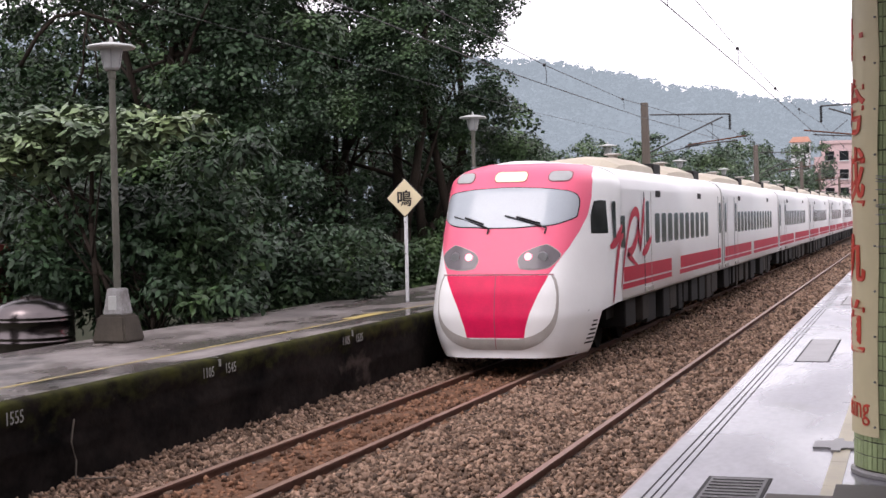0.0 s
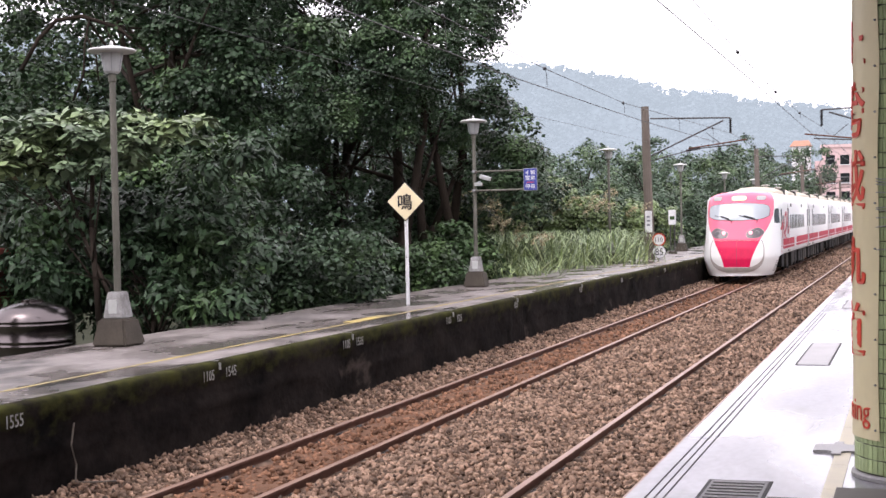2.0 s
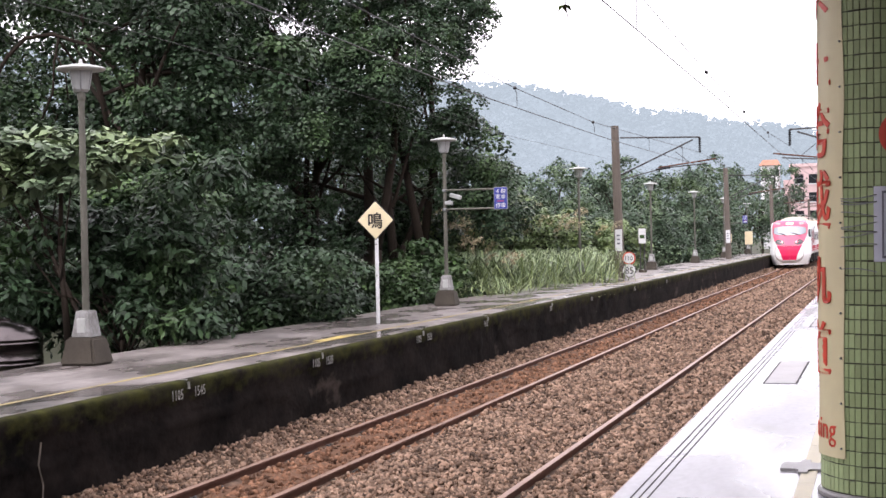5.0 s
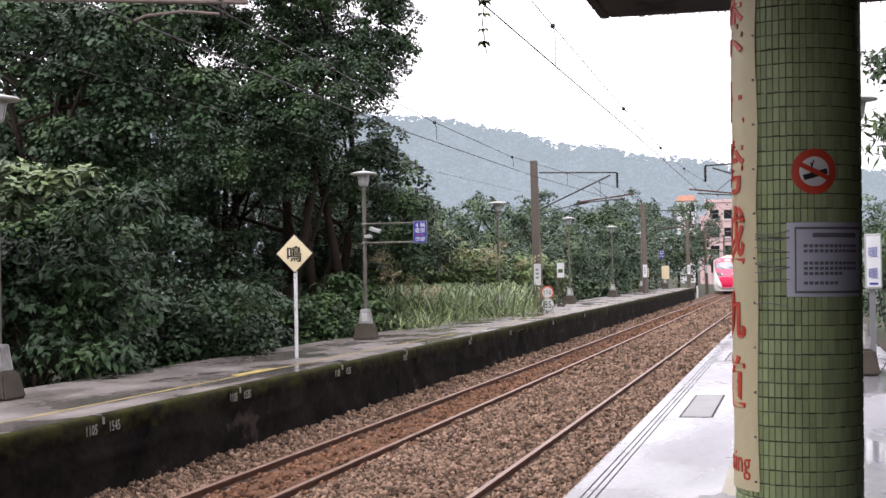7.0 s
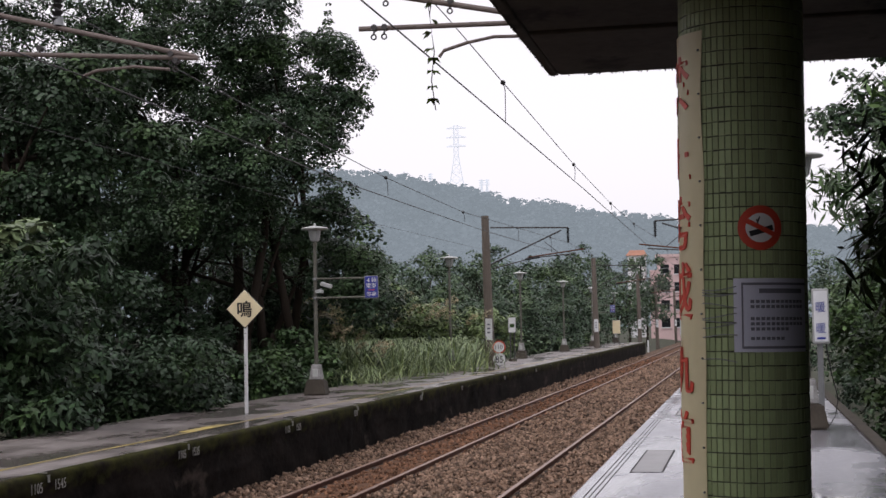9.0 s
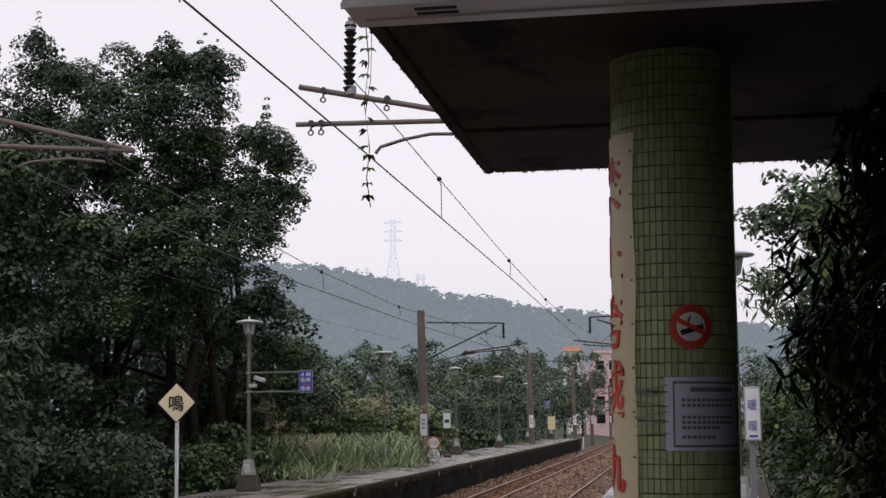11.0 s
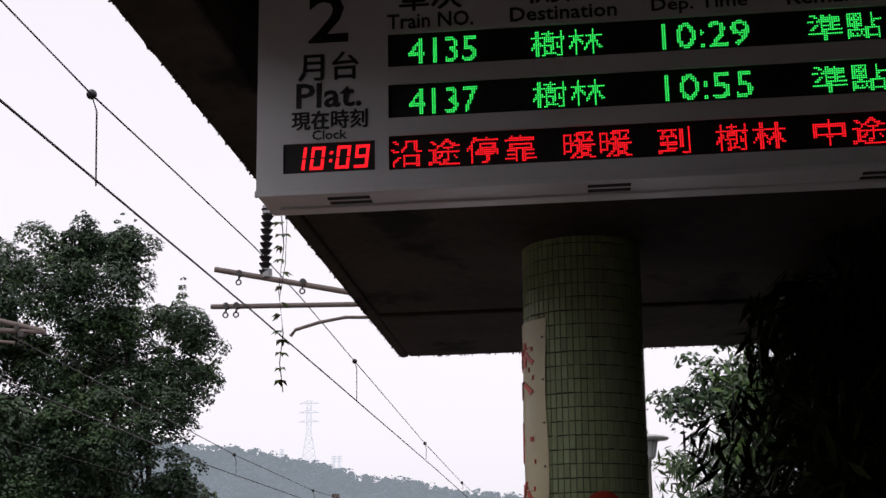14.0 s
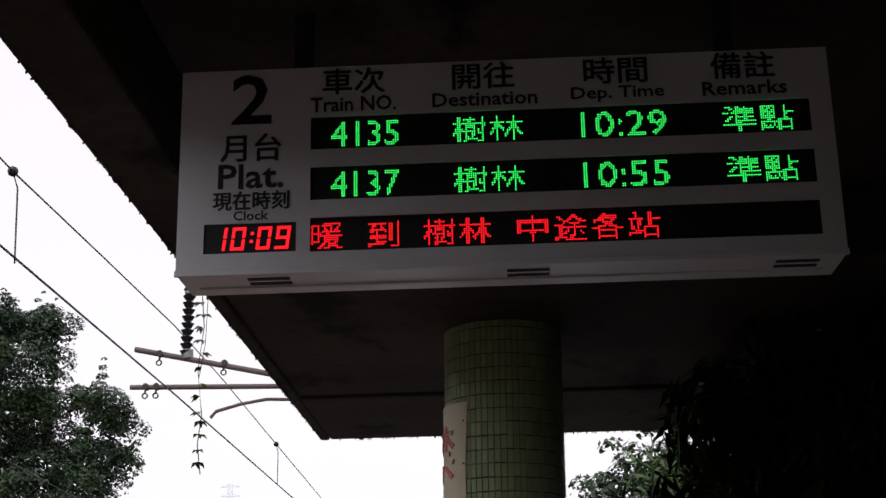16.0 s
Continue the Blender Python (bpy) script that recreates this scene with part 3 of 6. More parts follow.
def canopy():
    c = thing("platform_canopy", "stained concrete platform canopy with a downstand edge", "canopy", kind="structure")
    # slabs run on unseen to x = 13, added to keep light off the bamboo
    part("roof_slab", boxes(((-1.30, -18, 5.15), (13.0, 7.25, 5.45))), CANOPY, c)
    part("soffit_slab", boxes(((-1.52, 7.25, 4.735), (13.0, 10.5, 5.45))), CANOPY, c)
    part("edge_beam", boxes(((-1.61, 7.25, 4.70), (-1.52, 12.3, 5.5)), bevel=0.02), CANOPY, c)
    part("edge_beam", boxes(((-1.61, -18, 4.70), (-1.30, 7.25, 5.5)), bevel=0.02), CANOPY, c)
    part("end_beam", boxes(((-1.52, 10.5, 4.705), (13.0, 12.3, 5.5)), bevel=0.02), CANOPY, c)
    g = np.random.default_rng(8)
    bm = bmesh.new()
    for k in range(420):
        y = g.uniform(2, 12.3)
        rod(bm, (-1.60 + g.uniform(0, 0.03), y, 4.715), (-1.602 + g.uniform(-0.006, 0.03), y + g.uniform(-0.02, 0.02), 4.70 - g.uniform(0, 0.012)), 0.010, 0.004, 4)
    for k in range(120):
        x = g.uniform(-1.6, 2)
        rod(bm, (x, 12.29, 4.715), (x, 12.29, 4.70 - g.uniform(0, 0.01)), 0.008, 0.003, 4)
    part("drip_crust", bm, CANOPY, c, "mossy crust along the drip edge")["kind"] = "stuff"


canopy()
# walls out of view, added to cut the light under the canopy
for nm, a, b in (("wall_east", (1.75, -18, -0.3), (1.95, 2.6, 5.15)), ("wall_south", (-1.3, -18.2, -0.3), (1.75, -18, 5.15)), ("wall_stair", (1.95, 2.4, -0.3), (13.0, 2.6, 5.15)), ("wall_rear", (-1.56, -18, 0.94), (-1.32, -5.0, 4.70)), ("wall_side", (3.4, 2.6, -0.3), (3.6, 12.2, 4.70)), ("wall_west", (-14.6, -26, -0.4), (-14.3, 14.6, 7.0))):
    tagged(part(nm, boxes((a, b)), CANOPY), "unseen dark wall added to block light", "wall", kind="structure")

# ---- tiled column ----
COL, COL_R, LEAN = Vector((0.005, 8.75, TOP)), 0.375, 0.74


def wrap(me, turn, lift=0.0):
    """Bends a flat mesh of the xz plane round the column, its middle at that many degrees from the front."""
    co = np.empty(len(me.vertices) * 3, np.float32)
    me.vertices.foreach_get("co", co)
    co = co.reshape(-1, 3)
    a, r = radians(turn) + co[:, 0] / COL_R, COL_R + lift - co[:, 1]
    me.vertices.foreach_set("co", np.stack([r * np.sin(a), -r * np.cos(a), co[:, 2]], 1).astype(np.float32).ravel())
    me.update()
    return me


def strip(x0, x1, z0, z1, n=24, m=1, thick=0.003, wavy=0.0):
    bm = bmesh.new()
    g = random.Random(4)
    ph = [g.uniform(0, 6) for _ in range(4)]
    rows = []
    for side in (0, 1):
        rows.append([[bm.verts.new((x0 + (x1 - x0) * i / n + (wavy * math.sin(3.1 * j / m * 6 + ph[0]) if i == n else 0), (-thick if side == 0 else 0) - wavy * 0.5 * (1 + math.sin(j / m * 23 + i * 0.3 + ph[1])), z0 + (z1 - z0) * j / m)) for i in range(n + 1)] for j in range(m + 1)])
    for s, gr in enumerate(rows):
        for j in range(m):
            for i in range(n):
                q = (gr[j][i], gr[j][i + 1], gr[j + 1][i + 1], gr[j + 1][i])
                bm.faces.new(q if s == 0 else q[::-1])
    a, b = rows
    for j in range(m):
        for i in (0, n):
            bm.faces.new((a[j][i], a[j + 1][i], b[j + 1][i], b[j][i]))
    for i in range(n):
        for j in (0, m):
            bm.faces.new((a[j][i], a[j][i + 1], b[j][i + 1], b[j][i]))
    me = bpy.data.meshes.new("strip")
    bm.to_mesh(me)
    bm.free()
    return me


def column():
    col = thing("tiled_column", "round platform column clad in small green glazed tiles", "column", COL, kind="structure")
    col.rotation_euler = (0, radians(LEAN), 0)
    bm = bmesh.new()
    lathe(bm, [(COL_R - 0.006, 0), (COL_R - 0.006, 4.25)], seg=48)
    part("core", bm, GROUT, col, smooth=False)
    bm = bmesh.new()
    lathe(bm, [(COL_R + 0.02, 0), (COL_R + 0.02, 0.02), (COL_R + 0.006, 0.032), (COL_R - 0.01, 0.035)], seg=40)
    part("plinth", bm, PLATE, col, "thin grey mortar fillet")
    N, PITCH = 60, 0.0845
    w, h, d = 2 * math.pi * COL_R / N * 0.90, PITCH * 0.93, 0.009
    bm = boxes(((-w / 2, -COL_R, -h / 2), (w / 2, -COL_R + d, h / 2)))
    top = [e for e in bm.edges if all(v.co.y < -COL_R + 0.001 for v in e.verts)]
    bmesh.ops.bevel(bm, geom=top, offset=0.003, segments=1, affect="EDGES")
    first = part("tile", bm, TILE)
    tile = first.data
    bpy.data.objects.remove(first)
    g = random.Random(2)
    src = np.array([v.co for v in tile.vertices])
    polys = [tuple(p.vertices) for p in tile.polygons]
    bm = bmesh.new()
    single = 0
    for j in range(50):
        z = 0.08 + j * PITCH
        for i in range(N):
            a = 2 * math.pi * i / N
            if a > math.pi:
                a -= 2 * math.pi
            tilt, dz = g.uniform(-0.012, 0.012), g.uniform(-0.0015, 0.0015)
            if -0.8 < a < 1.25 and 0.9 < z < 2.4 and single < 300:
                again("tile", tile, col, (0, 0, z + dz), (tilt * 0.3, 0, a + tilt * 0.15))
                single += 1
                continue
            m = pose(0, 0, z + dz, math.degrees(tilt * 0.3), 0, math.degrees(a + tilt * 0.15))
            vs = [bm.verts.new(m @ Vector(c)) for c in src]
            for p in polys:
                bm.faces.new([vs[k] for k in p])
    part("tiling", bm, TILE_JOINED, col, "small green glazed mosaic tiles")["kind"] = "stuff"
    ps = thing("warning_poster", "long cream plastic strip with red characters on the column", "poster", COL)
    ps.rotation_euler = col.rotation_euler
    me = wrap(strip(-0.20, 0.245, 0.24, 3.30, 20, 60, 0.003, 0.006), -74, 0.004)
    me.materials.append(POSTER)
    again("sheet", me, ps)
    for ch, z0, z1 in (("禁", 2.84, 3.17), ("止", 2.42, 2.68), ("跨", 2.00, 2.32), ("越", 1.57, 1.92), ("軌", 1.14, 1.41), ("道", 0.72, 1.03)):
        me = wrap(heavier(fit_text(lettering(ch, 0.3), -0.26, 0.145, z0, z1), 0.006), -74, 0.0145)
        written("red_character", me, RED, ps)
    me = wrap(fit_text(lettering("No crossing", 0.2), -0.56, 0.185, 0.30, 0.47), -74, 0.0145)
    written("red_lettering", me, RED, ps)
    for k in range(12):
        bm = bmesh.new()
        a = radians(-74) + 0.225 / COL_R
        z = 0.30 + k * 0.262
        rod(bm, ((COL_R + 0.012) * math.sin(a), -(COL_R + 0.012) * math.cos(a), z), ((COL_R + 0.022) * math.sin(a), -(COL_R + 0.022) * math.cos(a), z), 0.007, 0.005, 8)
        part("screw", bm, GREY_METAL, ps)
    ns = thing("no_smoking_sign", "round red and white no-smoking sticker on the column", "sign", COL)
    ns.rotation_euler = col.rotation_euler
    Z = 2.11

    def disc(r0, r1, lift, mat, name):
        bm = bmesh.new()
        rings = [[bm.verts.new((r * math.cos(k * math.pi / 20), 0, Z + r * math.sin(k * math.pi / 20))) for k in range(40)] for r in np.linspace(max(r0, 0.002), r1, 6)]
        for a, b in zip(rings, rings[1:]):
            for k in range(40):
                bm.faces.new((a[k], a[(k + 1) % 40], b[(k + 1) % 40], b[k]))
        me = bpy.data.meshes.new(name)
        bm.to_mesh(me)
        bm.free()
        me.materials.append(mat)
        again(name, wrap(me, 15, lift), ns)

    disc(0, 0.088, 0.004, WHITE, "white_disc")
    disc(0.086, 0.131, 0.0045, RED, "red_ring")
    def bar(name, x0, x1, z0, z1, turn, mat, lift):
        me = strip(x0, x1, z0, z1, 12, 1, 0.001)
        me.transform(Matrix.Translation((0, 0, Z)) @ Matrix.Rotation(radians(turn), 4, "Y"))
        me = wrap(me, 15, lift)
        me.materials.append(mat)
        again(name, me, ns)
    bar("cigarette", -0.070, 0.072, -0.034, -0.002, -16, BLACK, 0.006)
    bar("smoke_curl", -0.03, -0.022, 0.02, 0.06, 20, BLACK, 0.006)
    bar("smoke_curl", -0.012, -0.005, 0.024, 0.055, -15, BLACK, 0.006)
    bar("slash", -0.098, 0.098, -0.014, 0.014, 27, RED, 0.009)
    nt = thing("paper_notice", "white paper notice in a plastic sleeve taped to the column", "notice", COL)
    nt.rotation_euler = col.rotation_euler

    def on_notice(name, x0, x1, z0, z1, mat, lift):
        me = wrap(strip(x0, x1, z0, z1, 20, 1, 0.0015), 28, lift)
        me.materials.append(mat)
        again(name, me, nt)
    on_notice("sheet", -0.245, 0.25, 1.385, 1.815, PAPER, 0.005)
    on_notice("printed_frame", -0.20, 0.25, 1.405, 1.42, INK, 0.0075), on_notice("printed_frame", -0.20, 0.25, 1.775, 1.79, INK, 0.0075)
    on_notice("printed_frame", -0.20, -0.19, 1.42, 1.775, INK, 0.0075)
    on_notice("printed_title", -0.10, 0.2, 1.728, 1.755, INK, 0.0075)
    for z, x1 in ((1.68, 0.2), (1.65, 0.2), (1.58, 0.2), (1.55, 0.2), (1.52, 0.08), (1.465, 0.06)):
        x = -0.15
        while x < x1:
            on_notice("printed_bar", x, x + 0.022, z - 0.009, z + 0.009, INK, 0.0075)
            x += 0.030
    gg = random.Random(6)
    for k in range(9):
        z = 1.38 + gg.uniform(-0.04, 0.46)
        pts = [((COL_R + 0.012) * math.sin(a), -(COL_R + 0.012) * math.cos(a), z + 0.05 * math.sin(a * 3 + k) * (a + 0.7)) for a in np.linspace(-0.68, -0.12, 9)]
        part("tape_residue", tube(bmesh.new(), pts, 0.003, 4), GREY_METAL, nt, "dirty strip of old tape")


column()


def hills():
    ridge = [(-1400, 230), (-700, 170), (-420, 132), (-330, 122), (-274, 116), (-230, 107), (-214, 103), (-160, 92), (-133, 88), (-90, 78), (-40, 72), (60, 66), (200, 60), (600, 90), (1400, 130)]
    rx, rz = zip(*ridge)
    xs, ts = np.linspace(-1400, 1400, 420), np.linspace(0, 1, 22)
    g = np.random.default_rng(3)
    bump = np.convolve(g.normal(0, 1, 440), np.ones(4) / 4, "same")[:420] * 1.6 + np.convolve(g.normal(0, 1, 460), np.ones(14) / 14, "same")[:420] * 6
    tops = np.interp(xs, rx, rz) + bump - 2
    v = np.stack([np.stack([xs, 890 + 110 * t + 7 * np.sin(xs / 37 + t * 5), -2 + (tops + 2) * t ** 0.9], -1) for t in ts]).reshape(-1, 3)
    v[:, 2] += g.normal(0, 0.7, len(v)) * (np.repeat(ts, 420) > 0.1)
    i = (np.arange(21)[:, None] * 420 + np.arange(419)).ravel()
    tagged(raw("backdrop_hill", v, np.stack([i, i + 1, i + 421, i + 420], 1), HILL), "forested hillside with its mist put in as glow", "hill", kind="structure")
    # crowns all over the slope, some standing above the ridge
    n = 7000
    px = g.uniform(-430, 110, n)
    down = g.random(n) ** 1.25 * 0.72
    pz, py = -2 + (np.interp(px, xs, tops) + 2) * (1 - down) ** 0.9 + g.uniform(-1.0, 2.6, n), 996 - down * 110
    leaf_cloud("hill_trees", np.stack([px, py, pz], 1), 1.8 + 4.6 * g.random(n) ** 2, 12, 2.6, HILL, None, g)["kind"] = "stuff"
    bpy.data.objects["hill_trees"]["label"], bpy.data.objects["hill_trees"]["category"] = "distant tree crowns on the ridge, mist put in as glow", "trees"


# ---- plants ----
def leaf_cloud(name, centres, radii, per, size, mat, parent, g, flat=0.75, droop=0.0, slim=0.45, up=0.5, top=0.7):
    """Many small leaves on the shells of clumps: two triangles a leaf, each its own island."""
    c, r = np.asarray(centres, float), np.asarray(radii, float)
    k = np.repeat(np.arange(len(c)), per)
    d = g.normal(size=(len(k), 3))
    d /= np.linalg.norm(d, axis=1)[:, None]
    d[:, 2] = np.where(g.random(len(k)) < top, np.abs(d[:, 2]), d[:, 2])
    p = c[k] + d * (r[k] * g.uniform(0.45, 1.0, len(k)) ** 0.5)[:, None] * np.array([1, 1, flat])
    nrm = d * 0.8 + g.normal(size=d.shape) * 0.36 + np.array([0, 0, up * 1.1])
    nrm /= np.linalg.norm(nrm, axis=1)[:, None]
    t = np.cross(nrm, g.normal(size=d.shape)) + np.array([0, 0, -droop])
    t -= nrm * (t * nrm).sum(1)[:, None]
    t /= np.linalg.norm(t, axis=1)[:, None]
    b = np.cross(nrm, t)
    s = size * g.uniform(0.6, 1.35, len(k))[:, None]
    tip, base = p + t * s * 0.6 - nrm * s * 0.12, p - t * s * 0.5
    l, q = p + b * s * slim - nrm * s * 0.05, p - b * s * slim - nrm * s * 0.05
    v = np.stack([base, l, tip, q], 1).reshape(-1, 3)
    i = np.arange(len(k)) * 4
    f = np.stack([np.stack([i, i + 1, i + 2], 1), np.stack([i, i + 2, i + 3], 1)], 1).reshape(-1, 3)
    return raw(name, v, f, mat, parent)


def limbs(bm, base, top, r, ends, g):
    """A tapered trunk with bent limbs to the given ends."""
    base, top = Vector(base), Vector(top)
    pts = [base.lerp(top, t) + Vector((g.uniform(-1, 1), g.uniform(-1, 1), 0)) * 0.12 * (0 < t < 1) * (top - base).length * 0.25 for t in (0, 0.33, 0.66, 1)]
    for k, (p, q) in enumerate(zip(pts, pts[1:])):
        rod(bm, p, q, r * (1 - 0.22 * k), r * (1 - 0.22 * (k + 1)), 9)
    for e in ends:
        s = pts[2].lerp(pts[3], g.uniform(-0.6, 1))
        e = Vector(e)
        mid = s.lerp(e, 0.5) + Vector((g.uniform(-.3, .3), g.uniform(-.3, .3), g.uniform(0, .5)))
        rod(bm, s, mid, r * 0.33, r * 0.2, 6), rod(bm, mid, e, r * 0.2, r * 0.06, 6)


def tree(label, at, lobes, trunk_r, mat, leaf, clumps, per, seed, stems=((0, 0),), crown_r=(0.5, 1.1), category="tree", flat=0.75, droop=0.0, slim=0.45, name="tree", shell=0.55, up=0.5, group="", top=0.7, bough=(0.55, 1.0), sprigs=0):
    """lobes: ellipsoids (x, y, z, rx, ry, rz) from the foot of the tree; boughs lie on them, leafy on their outer, upper side."""
    g = np.random.default_rng(seed)
    pr = random.Random(seed)
    tr = thing(name, label, category, at, group)
    vol = np.array([l[3] * l[4] * l[5] for l in lobes]) ** 0.75
    nb = max(10, clumps // 7)
    LB = np.array(lobes, float)

    def shell_points(pick, inner):
        d = g.normal(size=(len(pick), 3))
        d /= np.linalg.norm(d, axis=1)[:, None]
        rad = np.where(g.random(len(pick)) < shell + 0.15, g.uniform(inner, 1.0, len(pick)), g.uniform(0.2, 1, len(pick)))
        return LB[pick, :3] + d * rad[:, None] * LB[pick, 3:], d
    pick = g.choice(len(lobes), nb, p=vol / vol.sum())
    mid, out = shell_points(pick, 0.7)
    size = np.minimum(g.uniform(*bough, nb), LB[pick, 3:].min(1) * 0.9)
    own = g.choice(nb, clumps, p=size ** 2 / (size ** 2).sum())
    d = g.normal(size=(clumps, 3)) * 0.75 + out[own] * 0.75 + np.array([0, 0, 0.55])
    d /= np.linalg.norm(d, axis=1)[:, None]
    c = mid[own] + d * (size[own] * g.uniform(0.5, 1.1, clumps))[:, None] * np.array([1, 1, 0.75])
    # the crown's inside is filled as well
    core = int(clumps * 0.38)
    c[-core:] = shell_points(g.choice(len(lobes), core, p=vol / vol.sum()), 0.3)[0]
    r = g.uniform(*crown_r, clumps)
    # leafy shoots that taper off the outer boughs
    if sprigs:
        top_most = np.argsort(-(mid[:, 2] + out[:, 2] * 2 + out[:, 0] * 1.5 + g.normal(0, 0.9, nb)))[:sprigs]
        way = out[top_most] * np.array([0.5, 0.5, 0.2]) + g.normal(0, 0.18, (len(top_most), 3)) + np.array([0, 0, 1.0])
        way /= np.linalg.norm(way, axis=1)[:, None]
        far = g.uniform(0.6, 1.25, len(top_most))
        for k in range(6):
            u = k / 5
            c = np.concatenate([c, mid[top_most] + way * (far * (0.35 + 0.9 * u) * size[top_most] * 1.3)[:, None] + g.normal(0, 0.05, (len(top_most), 3))])
            r = np.concatenate([r, np.full(len(top_most), 0.34 - 0.26 * u)])
    each = np.maximum(10, per * 0.66 * (r / np.mean(crown_r)) ** 1.6).astype(int)
    c[:, 2] = np.maximum(c[:, 2], 0.15)
    leaf_cloud("crown", c, r, each, leaf * 1.1, mat, tr, g, flat, droop, slim, up, top)
    if trunk_r:
        bm = bmesh.new()
        ends = [tuple(c[k]) for k in g.choice(clumps, min(clumps, 16), replace=False)]
        for j, (sx, sy) in enumerate(stems):
            l = lobes[j % len(lobes)]
            limbs(bm, (sx, sy, -0.6), (l[0] * 0.6 + sx * 0.4, l[1] * 0.6 + sy * 0.4, min(8.0, max(1.0, l[2]))), trunk_r * (1 - 0.25 * (j > 0)), ends[j::len(stems)], pr)
        part("trunk", bm, BARK, tr, smooth=True)
    return tr


def vegetation():
    # great banyan and its neighbours behind the far platform
    tree("tall dark banyan with many stems behind the far platform", (-14.6, 39, 0.0), [(0.4, 0, 9.8, 2.6, 3.2, 3.6), (2.0, -1.5, 6.6, 1.9, 2.6, 2.6), (-2.3, 0, 8.6, 3.0, 3, 4.0), (2.1, 0.5, 9.2, 1.4, 2, 1.8), (-0.3, -3, 5.6, 3.0, 2, 1.9), (2.9, 1.5, 3.9, 1.3, 1.6, 1.5), (0.3, 0.2, 12.6, 1.3, 1.2, 1.4), (-3.2, 0.3, 12.2, 1.6, 1.4, 1.6), (2.7, 0.2, 7.2, 0.9, 1.1, 1.3), (1.6, 0.2, 10.9, 0.7, 0.8, 1.2), (2.8, 0.2, 8.7, 0.8, 1.0, 0.8), (3.2, 0.3, 5.2, 0.9, 1.0, 1.0), (-1.4, 0.3, 13.0, 1.0, 1.0, 1.0)],
         0.24, LEAF_DARK, 0.088, 760, 330, 1, sprigs=64, stems=((0, 0), (0.9, -0.8), (-1.0, -0.5), (1.7, 0.3), (-2.2, 0.4), (0.3, -1.6), (2.4, -1.0), (-0.5, -2.2), (-3.0, -1.5), (1.2, -2.4)), crown_r=(0.28, 0.70), flat=0.7, slim=0.34, bough=(0.6, 1.1))
    tree("tall dark-leaved tree over the far platform", (-19.5, 40, 0.0), [(0, 0, 10.6, 3.2, 3, 3.8), (-3.5, 0, 9.5, 3, 3, 4), (1.5, -2, 7, 2.4, 2, 2.5), (0, -3, 4.5, 3, 2, 2)],
         0.28, LEAF_DARK, 0.10, 520, 230, 2, sprigs=40, stems=((0, 0), (-1.5, 0.5)), crown_r=(0.32, 0.85), flat=0.7, slim=0.34, bough=(0.7, 1.2))
    lean = tree("dark leaning tree with bare limbs behind the lamp", (-17.0, 29, 0.0), [(1.6, 0, 7.9, 2.2, 1.6, 0.8), (-2.6, 0.5, 8.3, 2.0, 1.6, 0.7), (2.8, -0.5, 6.2, 1.6, 1.6, 1.5), (2.0, -1, 3.6, 2.2, 1.4, 1.6)],
         0.20, LEAF_DARK, 0.10, 330, 170, 3, stems=((0, 0), (1.4, 0)), crown_r=(0.3, 0.68), bough=(0.5, 0.9))
    bm = bmesh.new()
    tube(bm, [(1.6, -0.3, 2.2), (1.2, -0.4, 4.4), (0.7, -0.5, 5.7), (0.3, -0.5, 6.6), (-0.4, -0.5, 7.15), (-1.3, -0.5, 7.45), (-2.0, -0.5, 7.40), (-2.5, -0.5, 7.0), (-3.0, -0.5, 6.3)], 0.05, 8)
    tube(bm, [(-1.1, -0.5, 7.4), (-1.25, -0.5, 6.8), (-1.3, -0.5, 6.1), (-1.6, -0.5, 5.5)], 0.028, 6)
    tube(bm, [(-1.2, -0.5, 7.0), (-0.95, -0.5, 6.5), (-0.9, -0.5, 5.9)], 0.02, 6)
    part("limb", bm, BARK, lean, "bare arching limb", smooth=True)
    tree("broad-leaved tree with pale upper leaves by the lamp", (-12.7, 20.3, 0.0), [(-0.3, 0, 4.15, 2.6, 1.0, 0.26), (-1.9, -0.2, 3.9, 2.0, 1.0, 0.3), (1.1, -0.3, 4.0, 1.4, 0.9, 0.3), (-0.6, -0.3, 3.5, 1.6, 0.6, 0.25)],
         0.08, LEAF_LIGHT, 0.165, 190, 60, 4, stems=((0, 0), (0.8, 0.1)), crown_r=(0.2, 0.38), flat=0.5, droop=0.9, slim=0.30, up=1.1, bough=(0.3, 0.5))
    tree("dark glossy shrub under the pale-leaved tree", (-12.3, 20.8, 0.0), [(0, 0.4, 1.7, 2.2, 0.8, 1.2), (1.4, -0.1, 2.2, 0.8, 0.8, 1.3), (-2, 0.3, 1.5, 1.3, 0.8, 1.1), (0, 0.8, 2.9, 2.4, 0.5, 0.6)],
         0.06, LEAF_DARK, 0.145, 270, 95, 5, crown_r=(0.28, 0.5), droop=1.3, slim=0.22, category="shrub", name="shrub", bough=(0.5, 0.8))
